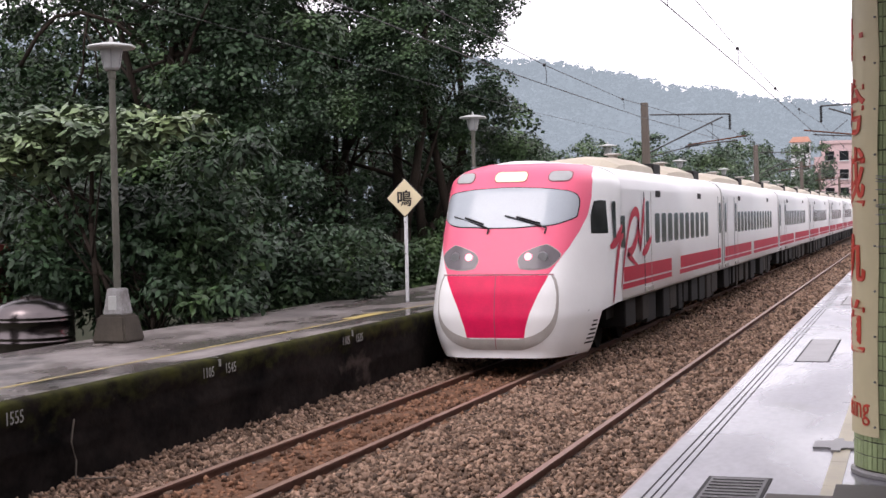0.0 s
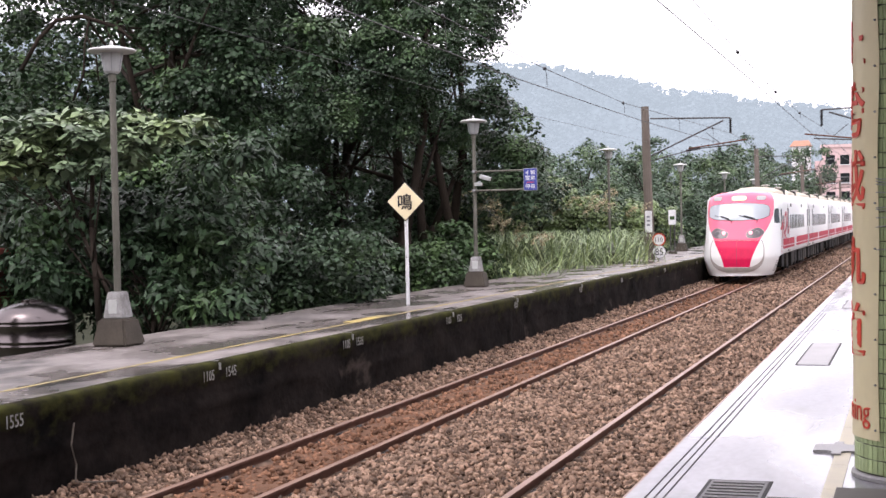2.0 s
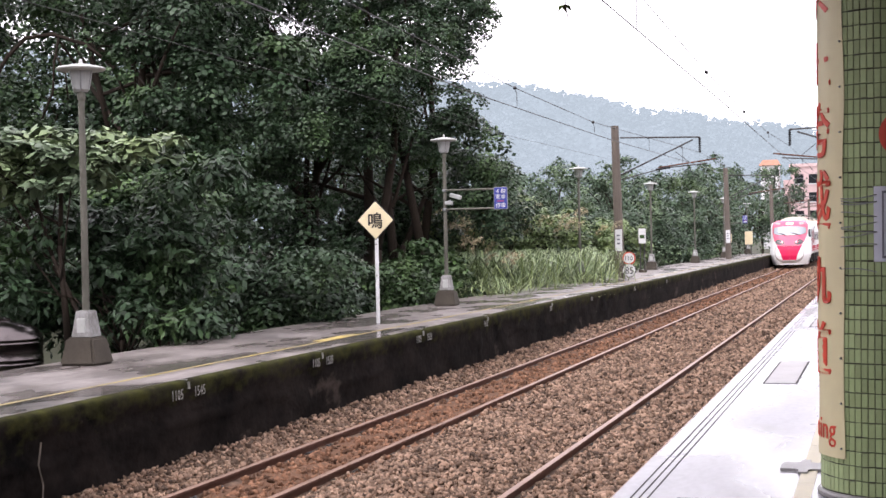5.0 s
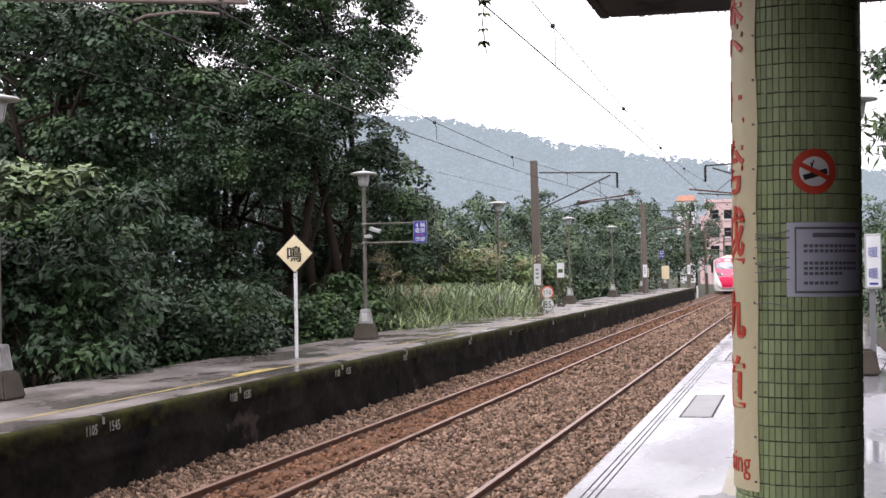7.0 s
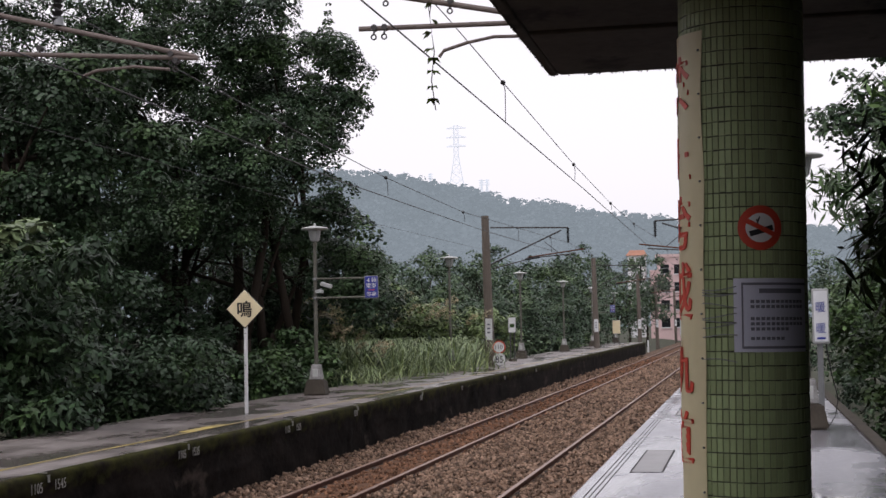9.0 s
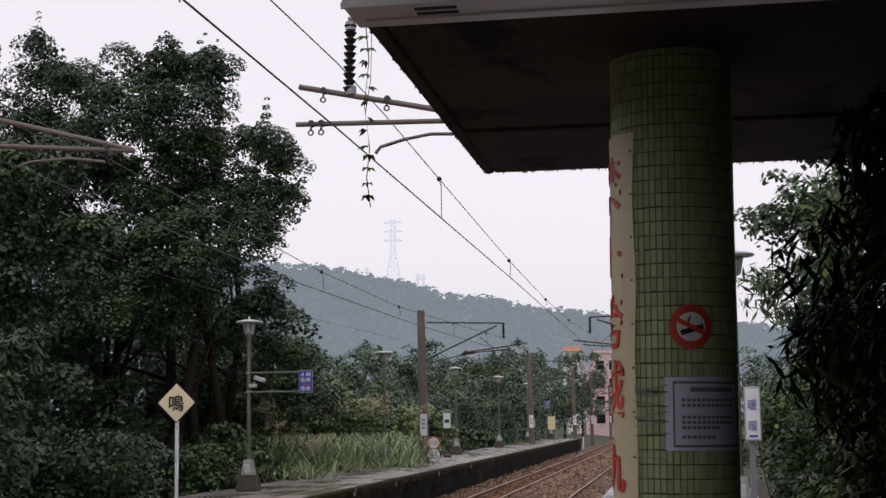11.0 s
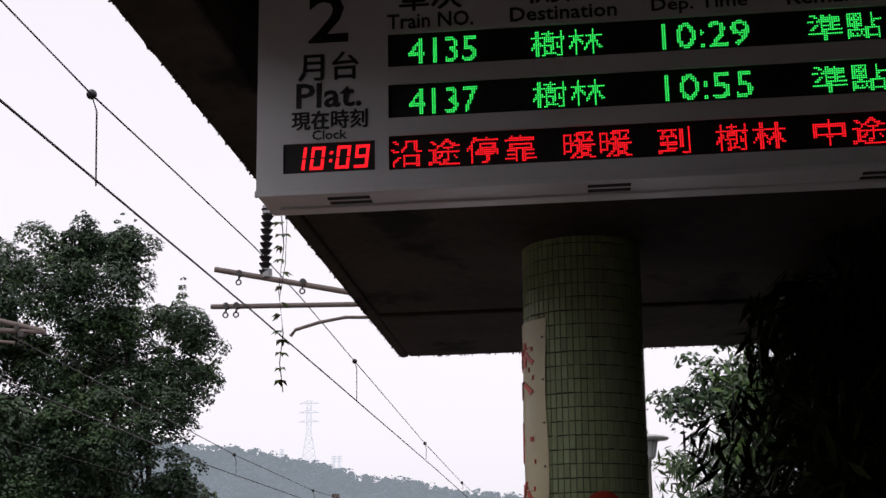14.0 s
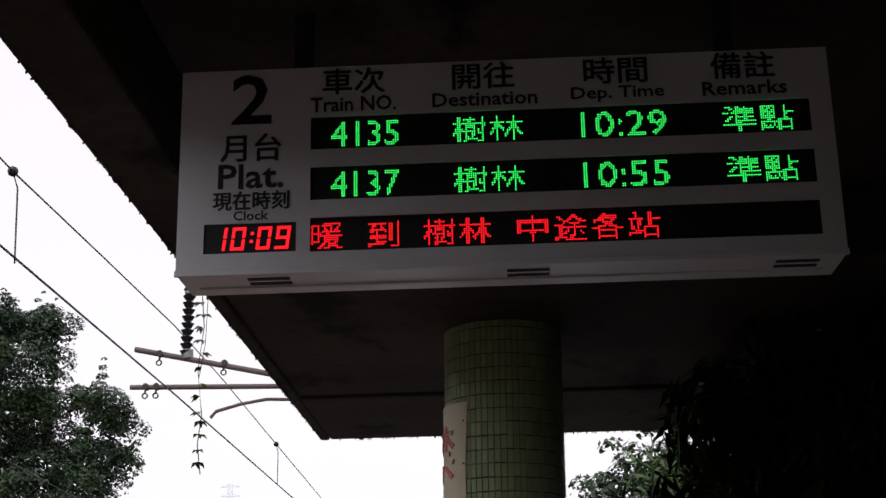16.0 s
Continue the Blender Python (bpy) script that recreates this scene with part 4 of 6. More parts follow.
    for k, (x, y, h, m, s) in enumerate(((-11.7, 25.5, 1.9, LEAF_DARK, 1.5), (-12.6, 29, 1.5, LEAF_DARK, 1.7), (-11.9, 32.5, 1.3, LEAF_MID, 1.3), (-13.8, 24, 2.8, LEAF_DARK, 1.8), (-14.6, 33, 1.4, LEAF_DARK, 1.8), (-16.6, 22, 2.4, LEAF_DARK, 1.8), (-12.0, 36.5, 1.6, LEAF_MID, 1.2), (-17.5, 44, 5.0, LEAF_DARK, 3.6), (-16.4, 46, 4.0, LEAF_DARK, 2.0), (-21, 30, 3.8, LEAF_DARK, 3.0), (-12.6, 23.0, 3.0, LEAF_MID, 1.4), (-15.2, 44.5, 3.4, LEAF_DARK, 2.2), (-18.8, 36.5, 3.6, LEAF_DARK, 2.6), (-20.5, 43, 5.0, LEAF_DARK, 3.2), (-16.2, 37.5, 2.6, LEAF_DARK, 2.0), (-24.5, 33.5, 4.4, LEAF_DARK, 3.0), (-18.6, 47.5, 8.0, LEAF_DARK, 3.0), (-16.2, 48, 6.0, LEAF_DARK, 2.0))):
        tree("dense dark shrub behind the far platform" if m is LEAF_DARK else "mid-green shrub behind the far platform", (x, y, ground_height(np.float64(x), np.float64(y)) * (x < -17)), [(0, 0, h * 0.55, s, 1.2, h * 0.58), (s * 0.4, -0.3, h * 0.95, s * 0.5, 0.9, h * 0.40)],
             0.05, m, 0.13 if y > 34 or x < -18 else 0.10, 180, 60 if y > 34 or x < -18 else 115, 20 + k, crown_r=(0.22, 0.48), flat=0.7, slim=0.34, category="shrub", name="shrub", group="shrubs behind the far platform", bough=(0.45, 0.85))
    # reeds
    g = np.random.default_rng(77)
    for k, (x, y, n) in enumerate(((-13.5, 44, 1100), (-12.9, 42.5, 1300), (-11.7, 43.5, 1300), (-11.0, 47.5, 1200), (-11.0, 38.5, 500), (-12.4, 47, 900), (-10.9, 51.5, 600))):
        rd = thing("reed_clump", "tall pale green reed grass with tawny plumes", "reeds", (x, y, 0), group="reeds behind the far platform")
        a = g.uniform(0, 6.283, n)
        foot = np.stack([g.normal(0, 0.75, n), g.normal(0, 1.3, n), np.full(n, -0.2)], 1)
        h, out = g.uniform(1.8, 4.6, n) * (0.7 if k == 4 else 1), g.uniform(0.6, 2.8, n)
        dirv = np.stack([np.cos(a), np.sin(a), np.zeros(n)], 1)
        side = np.stack([-np.sin(a), np.cos(a), np.zeros(n)], 1) * g.uniform(0.016, 0.044, n)[:, None]
        rows = []
        for t in (0, 0.35, 0.7, 1.0):
            p = foot + dirv * (out * t ** 2)[:, None] + np.stack([np.zeros(n), np.zeros(n), h * (t - 0.55 * t ** 3)], 1)
            rows += [p - side * (1.02 - t), p + side * (1.02 - t)]
        v = np.stack(rows, 1).reshape(-1, 3)
        i = np.arange(n) * 8
        f = np.concatenate([np.stack([i + 2 * j, i + 2 * j + 1, i + 2 * j + 3, i + 2 * j + 2], 1) for j in range(3)])
        raw("foliage", v, f, REED, rd)["kind"] = "stuff"
        m = 7
        c = np.stack([g.normal(0, 0.8, m), g.normal(0, 1.2, m), g.uniform(2.5, 3.3, m) * (0.7 if k == 4 else 1)], 1)
        leaf_cloud("plumage", np.repeat(c, 4, 0) + np.tile(np.array([[0, 0, 0], [0.06, 0, 0.12], [0.16, 0, 0.2], [0.28, 0, 0.22]]), (m, 1)), np.full(m * 4, 0.10), 24, 0.09, REED_TOP, rd, g, flat=1.4, slim=0.15)["kind"] = "stuff"
    for x, y, h, s, k in ((-13.4, 46.0, 3.0, 1.4, 144), (-12.6, 48.6, 3.1, 1.4, 145), (-11.9, 51.2, 2.8, 1.3, 140), (-11.6, 55.2, 1.42, 0.9, 141), (-12.3, 61.0, 2.5, 1.3, 142), (-12.2, 68.0, 2.6, 1.5, 143)):
        tree("pale broad-leaved shrub among the reeds", (x, y, 0), [(0, 0, h, s, 1.3, 0.6), (-0.4, 0.2, h * 0.6, s, 1.2, h * 0.4)],
             0.05, BUSH, 0.11, 120, 100, k, crown_r=(0.22, 0.45), flat=0.7, bough=(0.35, 0.7), category="shrub", name="shrub", up=0.9, group="pale shrubs among the reeds")
    # tree belt further along
    for k, (x, y, h, s) in enumerate(((-15.5, 56, 4.2, 2.0), (-14.5, 62, 4.0, 2.4), (-19, 66, 6.2, 3.2), (-14.2, 70, 3.6, 2.6), (-17, 76, 6.4, 3.2), (-13.6, 80, 4.2, 2.6), (-22, 84, 7, 4), (-16.5, 90, 7.0, 3.6), (-13.2, 98, 6.6, 3.0), (-18, 104, 8.0, 4.2), (-13.6, 114, 8.0, 3.6), (-11.6, 126, 7.4, 2.8), (-16, 132, 9.4, 4.2), (-11.8, 146, 9.2, 3.4), (-18, 152, 10.6, 5), (-11.5, 168, 10.2, 3.6), (-17, 178, 11.6, 5), (-24, 120, 9.5, 5), (-27, 98, 8.8, 5), (-21, 58, 5.4, 3.2), (-13.0, 54.5, 3.2, 1.5), (-12.6, 88, 3.4, 2.2), (-12.4, 106, 3.8, 2.4))):
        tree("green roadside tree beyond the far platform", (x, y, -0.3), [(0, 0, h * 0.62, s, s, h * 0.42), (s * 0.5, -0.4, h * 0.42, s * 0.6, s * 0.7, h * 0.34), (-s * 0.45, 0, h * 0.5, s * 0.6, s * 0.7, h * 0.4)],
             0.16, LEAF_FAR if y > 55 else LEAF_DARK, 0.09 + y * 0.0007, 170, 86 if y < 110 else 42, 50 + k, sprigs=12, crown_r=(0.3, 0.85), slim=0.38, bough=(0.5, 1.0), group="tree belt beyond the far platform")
    # right-hand side: shrubs and bamboo behind the near platform, nearer ones shade-darkened in colour
    for k, (x, y, h, s, m) in enumerate(((3.7, 17.5, 3.0, 1.5, LEAF_DEEP_SHADE), (3.8, 21.5, 3.4, 1.6, LEAF_SHADE), (3.6, 26, 3.2, 1.5, LEAF_SHADE), (3.6, 31, 3.0, 1.5, LEAF_MID), (3.8, 38, 3.6, 1.8, LEAF_FAR), (4.0, 48, 4.2, 2.0, LEAF_FAR), (4.4, 64, 5.0, 2.4, LEAF_FAR), (3.2, 14.2, 2.2, 1.1, LEAF_DEEP_SHADE))):
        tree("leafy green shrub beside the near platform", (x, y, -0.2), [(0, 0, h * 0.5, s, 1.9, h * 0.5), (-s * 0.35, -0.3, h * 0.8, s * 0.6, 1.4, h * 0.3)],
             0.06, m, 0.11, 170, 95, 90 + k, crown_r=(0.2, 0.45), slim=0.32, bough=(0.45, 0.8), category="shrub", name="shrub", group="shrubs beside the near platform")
    tree("tall bamboo with drooping leaves beside the near platform", (4.5, 25, 0), [(-1.4, 0, 5.2, 1.5, 2.2, 1.6), (-0.4, 1, 6.0, 1.7, 2.2, 1.4), (0.8, -2, 5.4, 2.0, 2.4, 2.0), (-1.9, 2, 4.2, 0.9, 1.5, 1.2)], 0.05, LEAF_MID, 0.26, 240, 60, 110,
         stems=((0, 0), (0.4, 0.5), (-0.5, 0.3), (0.9, -0.8)), crown_r=(0.25, 0.6), droop=1.6, slim=0.11, category="bamboo", name="bamboo", flat=1.2)
    # the canopy's shade is in this bamboo's leaf colour
    tree("bamboo leaning over the platform, canopy shade put in its leaf colour", (2.86, 9.2, 0), [(0, 0, 2.6, 1.3, 1.3, 2.1), (-0.35, 0, 3.9, 1.2, 1.2, 0.75), (0.9, -0.4, 3.8, 1.3, 1.3, 1.1), (0.9, 1, 2.2, 1.3, 1.5, 2.0), (-0.5, 0.3, 3.0, 1.0, 0.9, 1.0), (-0.8, 0.1, 2.3, 0.5, 0.6, 1.5), (-0.6, 0, 3.4, 0.6, 0.7, 0.8)], 0.03, LEAF_DEEP_SHADE, 0.17, 760, 165, 111,
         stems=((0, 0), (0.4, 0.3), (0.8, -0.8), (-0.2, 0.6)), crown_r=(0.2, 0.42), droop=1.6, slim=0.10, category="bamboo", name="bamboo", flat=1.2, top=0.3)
    tree("dark wooded slope behind the lamp", (-25, 37, 0), [(0, 0, 5.5, 4.5, 2.5, 4.0), (4, 0, 4.5, 3, 2, 2.6)], 0.3, LEAF_DARK, 0.14, 380, 130, 113, stems=((0, 0), (3, 0)), crown_r=(0.5, 1.1), category="tree")
    tree("dark thicket behind the banyan", (-20.5, 51, 0), [(0, 0, 4.2, 4.5, 2, 4.0), (4.5, 0, 3.8, 3, 2, 3.6)], 0.2, LEAF_DARK, 0.15, 300, 120, 114, stems=((0, 0), (3, 0)), crown_r=(0.5, 1.0), category="tree")
    tree("dark tree beyond the near platform", (4.0, 34, 0), [(0, 0, 6.0, 1.5, 1.8, 2.6), (-1.0, 0.3, 7.4, 1.0, 1.2, 1.2)], 0.14, LEAF_DARK, 0.13, 170, 90, 112, crown_r=(0.22, 0.5), slim=0.34)
    # creeper hanging from the canopy's edge
    v = thing("hanging_creeper", "thin green creeper hanging from the canopy edge", "creeper", (-1.6, 7.40, 4.70))
    bm = bmesh.new()
    pts = [(0, 0, 0), (0.015, 0.01, -0.2), (-0.01, 0.0, -0.45), (0.02, -0.01, -0.7), (0.0, 0.0, -0.86), (0.02, 0, -1.02)]
    tube(bm, pts, 0.003, 5)
    tube(bm, [(0.03, 0.02, 0), (0.02, 0.03, -0.3), (-0.01, 0.02, -0.5)], 0.002, 5)
    part("stem", bm, BARK, v)
    gg = random.Random(12)
    for k in range(13):
        z = -0.05 - k * 0.075 - gg.uniform(0, 0.03)
        bm = bmesh.new()
        a, s = gg.uniform(0, 360), gg.uniform(0.045, 0.085)
        for turn in (-40, 0, 40):
            m = pose(0.005, 0, z, gg.uniform(-20, 20), 25, a) @ pose(0, 0, 0, 0, 0, turn)
            vs = [bm.verts.new(m @ Vector(c)) for c in ((0, 0, 0), (s * 0.5, s * 0.22, 0.004), (s, 0, -0.012), (s * 0.5, -s * 0.22, 0.004))]
            bm.faces.new(vs)
        part("leaf", bm, VINE, v)


hills()
vegetation()

# ---- express train ----
def train_width(z):
    if z < 0.95:
        return 1.19 + 0.23 * max(0, (z - 0.26) / 0.69) ** 0.7
    if z < 2.95:
        return 1.42
    t = min(1, (z - 2.95) / 0.50)
    return 1.42 * (1 - t ** 2.6) ** 0.5 if t < 1 else 0.02


NOSE_Z = np.linspace(0.0, 3.6, 361)
NOSE_Y = np.interp(NOSE_Z, (0.12, 0.26, 0.30, 0.5, 0.9, 1.3, 1.6, 2.05, 2.35, 2.9, 3.15, 3.3, 3.45), (0.10, 0.12, 0.15, 0.05, 0.0, 0.05, 0.16, 0.42, 0.60, 0.96, 1.16, 1.36, 1.95))
NOSE_Y[20:-14] = np.convolve(NOSE_Y, np.hanning(27) / np.hanning(27).sum(), "same")[20:-14]
POWER = 6.2


def nose_y(z):
    return float(np.interp(z, NOSE_Z, NOSE_Y))


def nose_depth(z):
    return float(np.interp(z, (0.12, 0.9, 1.6, 2.4, 3.0, 3.45), (1.15, 1.45, 1.95, 1.9, 1.7, 1.0)))


def nose_point(x, z, lift=0.0):
    w = train_width(z)
    u = min(1, abs(x) / w)
    p = Vector((x, nose_y(z) + nose_depth(z) * u ** POWER, z))
    if lift:
        dx = math.copysign(nose_depth(z) * POWER * u ** (POWER - 1) / w, x)
        dz = (nose_y(z + 0.02) - nose_y(z - 0.02)) / 0.04
        p += Vector((dx, -1, dz)).normalized() * lift
    return p


def side_x(y, z):
    """How far the train's side stands out at that length and height."""
    return train_width(z) * min(1.0, max(0.0, (y - nose_y(z)) / nose_depth(z)) ** (1 / POWER))


def nose_patch(name, outline, mat, parent, lift, rows=24, cols=24, thick=0.03, label=""):
    """A panel that follows the nose inside an outline of (x, z), which any level crosses twice."""
    zs = [p[1] for p in outline]
    bm = bmesh.new()
    grid = []
    for j in range(rows + 1):
        z = min(zs) + (max(zs) - min(zs)) * (0.002 + 0.996 * j / rows)
        cut = []
        for (x0, z0), (x1, z1) in zip(outline, outline[1:] + outline[:1]):
            if (z0 <= z) != (z1 <= z):
                cut.append(x0 + (x1 - x0) * (z - z0) / (z1 - z0))
        a, b = min(cut), max(cut)
        grid.append([bm.verts.new(nose_point(a + (b - a) * i / cols, z, lift)) for i in range(cols + 1)])
    for p, q in zip(grid, grid[1:]):
        for i in range(cols):
            bm.faces.new((p[i], p[i + 1], q[i + 1], q[i]))
    edge = [e for e in bm.edges if e.is_boundary]
    ex = bmesh.ops.extrude_edge_only(bm, edges=edge)["geom"]
    bmesh.ops.translate(bm, verts=[v for v in ex if isinstance(v, bmesh.types.BMVert)], vec=(0, thick, 0))
    return part(name, bm, mat, parent, label, smooth=False)


def rounded(x0, x1, z0, z1, r, n=5):
    pts = []
    for cx, cz, a0 in ((x1 - r, z1 - r, 0), (x0 + r, z1 - r, 90), (x0 + r, z0 + r, 180), (x1 - r, z0 + r, 270)):
        pts += [(cx + r * math.cos(radians(a0 + 90 * k / n)), cz + r * math.sin(radians(a0 + 90 * k / n))) for k in range(n + 1)]
    return pts


def softened(pts, n=5):
    """A closed outline drawn smoothly through its corners."""
    out, k = [], len(pts)
    for i in range(k):
        a, b, c, d = (Vector(pts[(i + j) % k]) for j in (-1, 0, 1, 2))
        for u in np.arange(n) / n:
            out.append(tuple(0.5 * (2 * b + (c - a) * u + (2 * a - 5 * b + 4 * c - d) * u * u + (3 * b - a - 3 * c + d) * u ** 3)))
    return out


def mirror(pts):
    return [(-x, z) for x, z in pts][::-1]


CARS = [(3.2, 16.65), (16.95, 33.1), (33.4, 49.5), (49.8, 66.4), (66.7, 83.5), (83.8, 100.4), (100.7, 117.3), (117.6, 134)]


def train():
    t = thing("express_train", "white and red express train with a pink nose", "train", (FAR_TRACK, 21.3, 0))
    # nose shell
    zs = np.r_[np.linspace(0.26, 2.7, 34), np.linspace(2.75, 3.44, 22)]
    bm = bmesh.new()
    grid = []
    for z in zs:
        w = train_width(z)
        row = []
        us = np.r_[-1, -0.985, -0.97, -0.95, -0.93, -0.91, np.linspace(-0.89, 0.89, 81), 0.91, 0.93, 0.95, 0.97, 0.985, 1]
        back = 3.2 if z > 0.96 else 1.35
        rear = max(back, nose_y(z) + nose_depth(z) + 0.02)
        row.append(bm.verts.new((-w, rear, z)))
        for u in us:
            row.append(bm.verts.new(nose_point(u * w, z)))
        row.append(bm.verts.new((w, rear, z)))
        grid.append(row)
    for p, q in zip(grid, grid[1:]):
        for i in range(len(p) - 1):
            f = bm.faces.new((p[i], p[i + 1], q[i + 1], q[i]))
    nose = part("nose", bm, T_WHITE, t, "white moulded train nose", smooth=True)
    part("nose_floor", boxes(((-0.7, 0.9, 0.25), (0.7, 3.2, 0.9))), T_DARK, nose)
    # pink face
    half = [(0.47, 0.59), (0.50, 0.75), (0.58, 1.0), (0.69, 1.25), (0.81, 1.5), (0.93, 1.75), (1.06, 2.0), (1.15, 2.25), (1.21, 2.5), (1.23, 2.8), (1.22, 3.08), (1.15, 3.24), (1.02, 3.34), (0.85, 3.385)]
    low = [p for p in half if p[1] <= 1.5] + [(0.83, 1.565)]
    high = [(0.84, 1.585)] + [p for p in half if p[1] > 1.5]
    nose_patch("face_panel", high + mirror(high), T_PINK, nose, 0.007, 60, 60, 0.05, "pink painted face panel")
    nose_patch("hood_stripe", low + mirror(low), T_RED, nose, 0.019, 40, 40, 0.02, "bright red stripe down the coupler hood")
    def bowl(w, z0, z1, top):
        pts = [(w * math.sin(a) ** 0.75, z1 - (z1 - z0) * math.cos(a) ** 0.8) for a in np.linspace(0.28, math.pi / 2, 14)]
        return pts + [(w, z1 + 0.12), (w * 0.985, top - 0.22), (w * 0.955, top - 0.1), (w * 0.905, top)]
    hood, rim, cheek = bowl(0.98, 0.38, 1.10, 1.572), bowl(0.992, 0.368, 1.10, 1.584), bowl(0.955, 0.55, 1.15, 1.568)
    nose_patch("hood_rim", rim + mirror(rim), T_GREY, nose, 0.008, 50, 60, 0.05, "dark seam round the hood")
    nose_patch("hood_lip", hood + mirror(hood), T_GREY, nose, 0.012, 50, 60, 0.05, "grey lower lip of the hood")
    nose_patch("coupler_hood", cheek + mirror(cheek), T_WHITE, nose, 0.016, 50, 60, 0.03, "white rounded coupler hood")
    nose_patch("hood_seam", [(-0.006, 0.42), (0.006, 0.42), (0.006, 1.57), (-0.006, 1.57)], T_LINE, nose, 0.020, 24, 2, 0.01)
    nose_patch("hood_seam", [(0.9, 1.567), (0.9, 1.582), (-0.9, 1.582), (-0.9, 1.567)], T_LINE, nose, 0.020, 2, 30, 0.01)
    # windscreen
    ws = [(1.06, 2.84), (0.70, 2.93), (0.0, 2.965), (-0.70, 2.93), (-1.06, 2.84), (-1.10, 2.55), (-1.03, 2.44), (-0.62, 2.33), (0.62, 2.33), (1.03, 2.44), (1.10, 2.55)]
    ws = softened(ws)
    big = [(x * 1.014, 2.64 + (z - 2.64) * 1.045) for x, z in ws]
    nose_patch("windscreen_seal", big, T_DARK, nose, 0.012, 30, 60, 0.04, "dark rubber windscreen seal")
    nose_patch("windscreen", ws, SCREEN, nose, 0.018, 30, 60, 0.04, "windscreen with the sky's reflection put in its pale colour")
    for x0, x1 in ((-0.85, -0.22), (0.02, 0.72)):
        bm = bmesh.new()
        a, b = nose_point(x0, 2.50, 0.04), nose_point(x1, 2.29, 0.05)
        rod(bm, a, b, 0.012, 0.012, 6), rod(bm, b, nose_point(x1 - 0.02, 2.22, 0.02), 0.014, 0.014, 6)
        rod(bm, nose_point(x0 + 0.2, 2.47, 0.05), nose_point(x1 - 0.1, 2.36, 0.05), 0.018, 0.018, 6)
        part("wiper", bm, BLACK, nose)
    # headlamps
    hl = [(0.36, 1.72), (0.44, 1.66), (0.78, 1.67), (0.93, 1.80), (0.95, 1.90), (0.80, 2.02), (0.70, 2.03), (0.42, 1.92), (0.34, 1.82)]
    hl = softened(hl)
    for s in (1, -1):
        o = [(x * s, z) for x, z in hl]
        ob = [(s * (0.645 + (x - 0.645) * 1.04), 1.845 + (z - 1.845) * 1.06) for x, z in hl]
        nose_patch("headlamp_surround", ob, T_GREY, nose, 0.013, 20, 30, 0.03)
        lamp = nose_patch("headlamp", o, LAMP_LENS, nose, 0.019, 20, 30, 0.03, "clear headlamp lens")
        for x, r, m, nm in ((0.49, 0.062, TAIL_GLOW, "tail_lamp"), (0.72, 0.085, GREY_METAL, "reflector")):
            p = nose_point(x * s, 1.84, 0.035)
            bm = bmesh.new()
            rod(bm, p + Vector((0, 0.03, 0)), p + Vector((0, -0.012, 0)), r, r * 0.85, 18)
            part(nm, bm, m, lamp, "lit tail lamp" if nm == "tail_lamp" else "")
    for x0, x1, m, lb in ((-0.97, -0.64, LAMP_HEAD, "upper marker lamp"), (-0.27, 0.27, DEST_GLOW, "lit yellow destination panel"), (0.64, 0.97, LAMP_HEAD, "upper marker lamp")):
        nose_patch("lamp_surround", rounded(x0 - 0.016, x1 + 0.016, 3.052, 3.238, 0.075), T_LINE, nose, 0.013, 14, 20, 0.03)
        nose_patch("upper_lamp", rounded(x0, x1, 3.065, 3.225, 0.07), m, nose, 0.019, 14, 20, 0.03, lb)
    # louvres in the nose's skirt
    for sd in (1, -1):
        for k in range(6):
            z = 0.42 + k * 0.07
            y0, y1 = 0.98 + k * 0.03, 1.32
            bm = bmesh.new()
            vs = [bm.verts.new((sd * (side_x(y, zz) + 0.006), y, zz)) for y, zz in ((y0, z), (y1, z), (y1, z + 0.028), (y0 + 0.02, z + 0.028))]
            bm.faces.new(vs if sd > 0 else vs[::-1])
            part("louvre", bm, T_DARK, nose)
        bm = bmesh.new()
        vs = [bm.verts.new((sd * (side_x(y, zz) + 0.005), y, zz)) for y, zz in ((0.80, 0.28), (0.82, 0.28), (0.94, 0.98), (0.92, 0.98))]
        bm.faces.new(vs if sd > 0 else vs[::-1])
        part("skirt_seam", bm, T_DARK, nose)
    # carriages
    prof = [(1.36, 0.96), (1.42, 1.02), (1.42, 1.9), (1.42, 2.95), (1.38, 3.12), (1.28, 3.24), (1.08, 3.34), (0.7, 3.41), (0, 3.45)]
    ring = prof + [(-x, z) for x, z in prof[::-1][1:]]

    def side(name, y0, y1, z0, z1, mat, parent, s=1, out=1.421, r=0.05, thick=0.02, label=""):
        bm = bmesh.new()
        vs = [bm.verts.new((s * (side_x(y, z) + out - 1.42), y, z)) for y, z in rounded(y0, y1, z0, z1, r, 3)]
        f = bm.faces.new(vs if s > 0 else vs[::-1])
        g = bmesh.ops.extrude_face_region(bm, geom=[f])["geom"]
        bmesh.ops.translate(bm, verts=[v for v in g if isinstance(v, bmesh.types.BMVert)], vec=(s * 0.004, 0, 0))
        return part(name, bm, mat, parent, label)

    for c, (y0, y1) in enumerate(CARS):
        bm = bmesh.new()
        ends = [[bm.verts.new((x, y, z)) for x, z in ring] for y in (y0 - (0.02 if c == 0 else 0), y1)]
        for k in range(len(ring) - 1):
            bm.faces.new((ends[0][k], ends[0][k + 1], ends[1][k + 1], ends[1][k]))
        bm.faces.new((ends[0][-1], ends[0][0], ends[1][0], ends[1][-1]))
        bm.faces.new(ends[0]), bm.faces.new(ends[1][::-1])
        car = part("carriage", bm, T_WHITE, t, "white carriage with a red lower band", smooth=True)
        bm = bmesh.new()
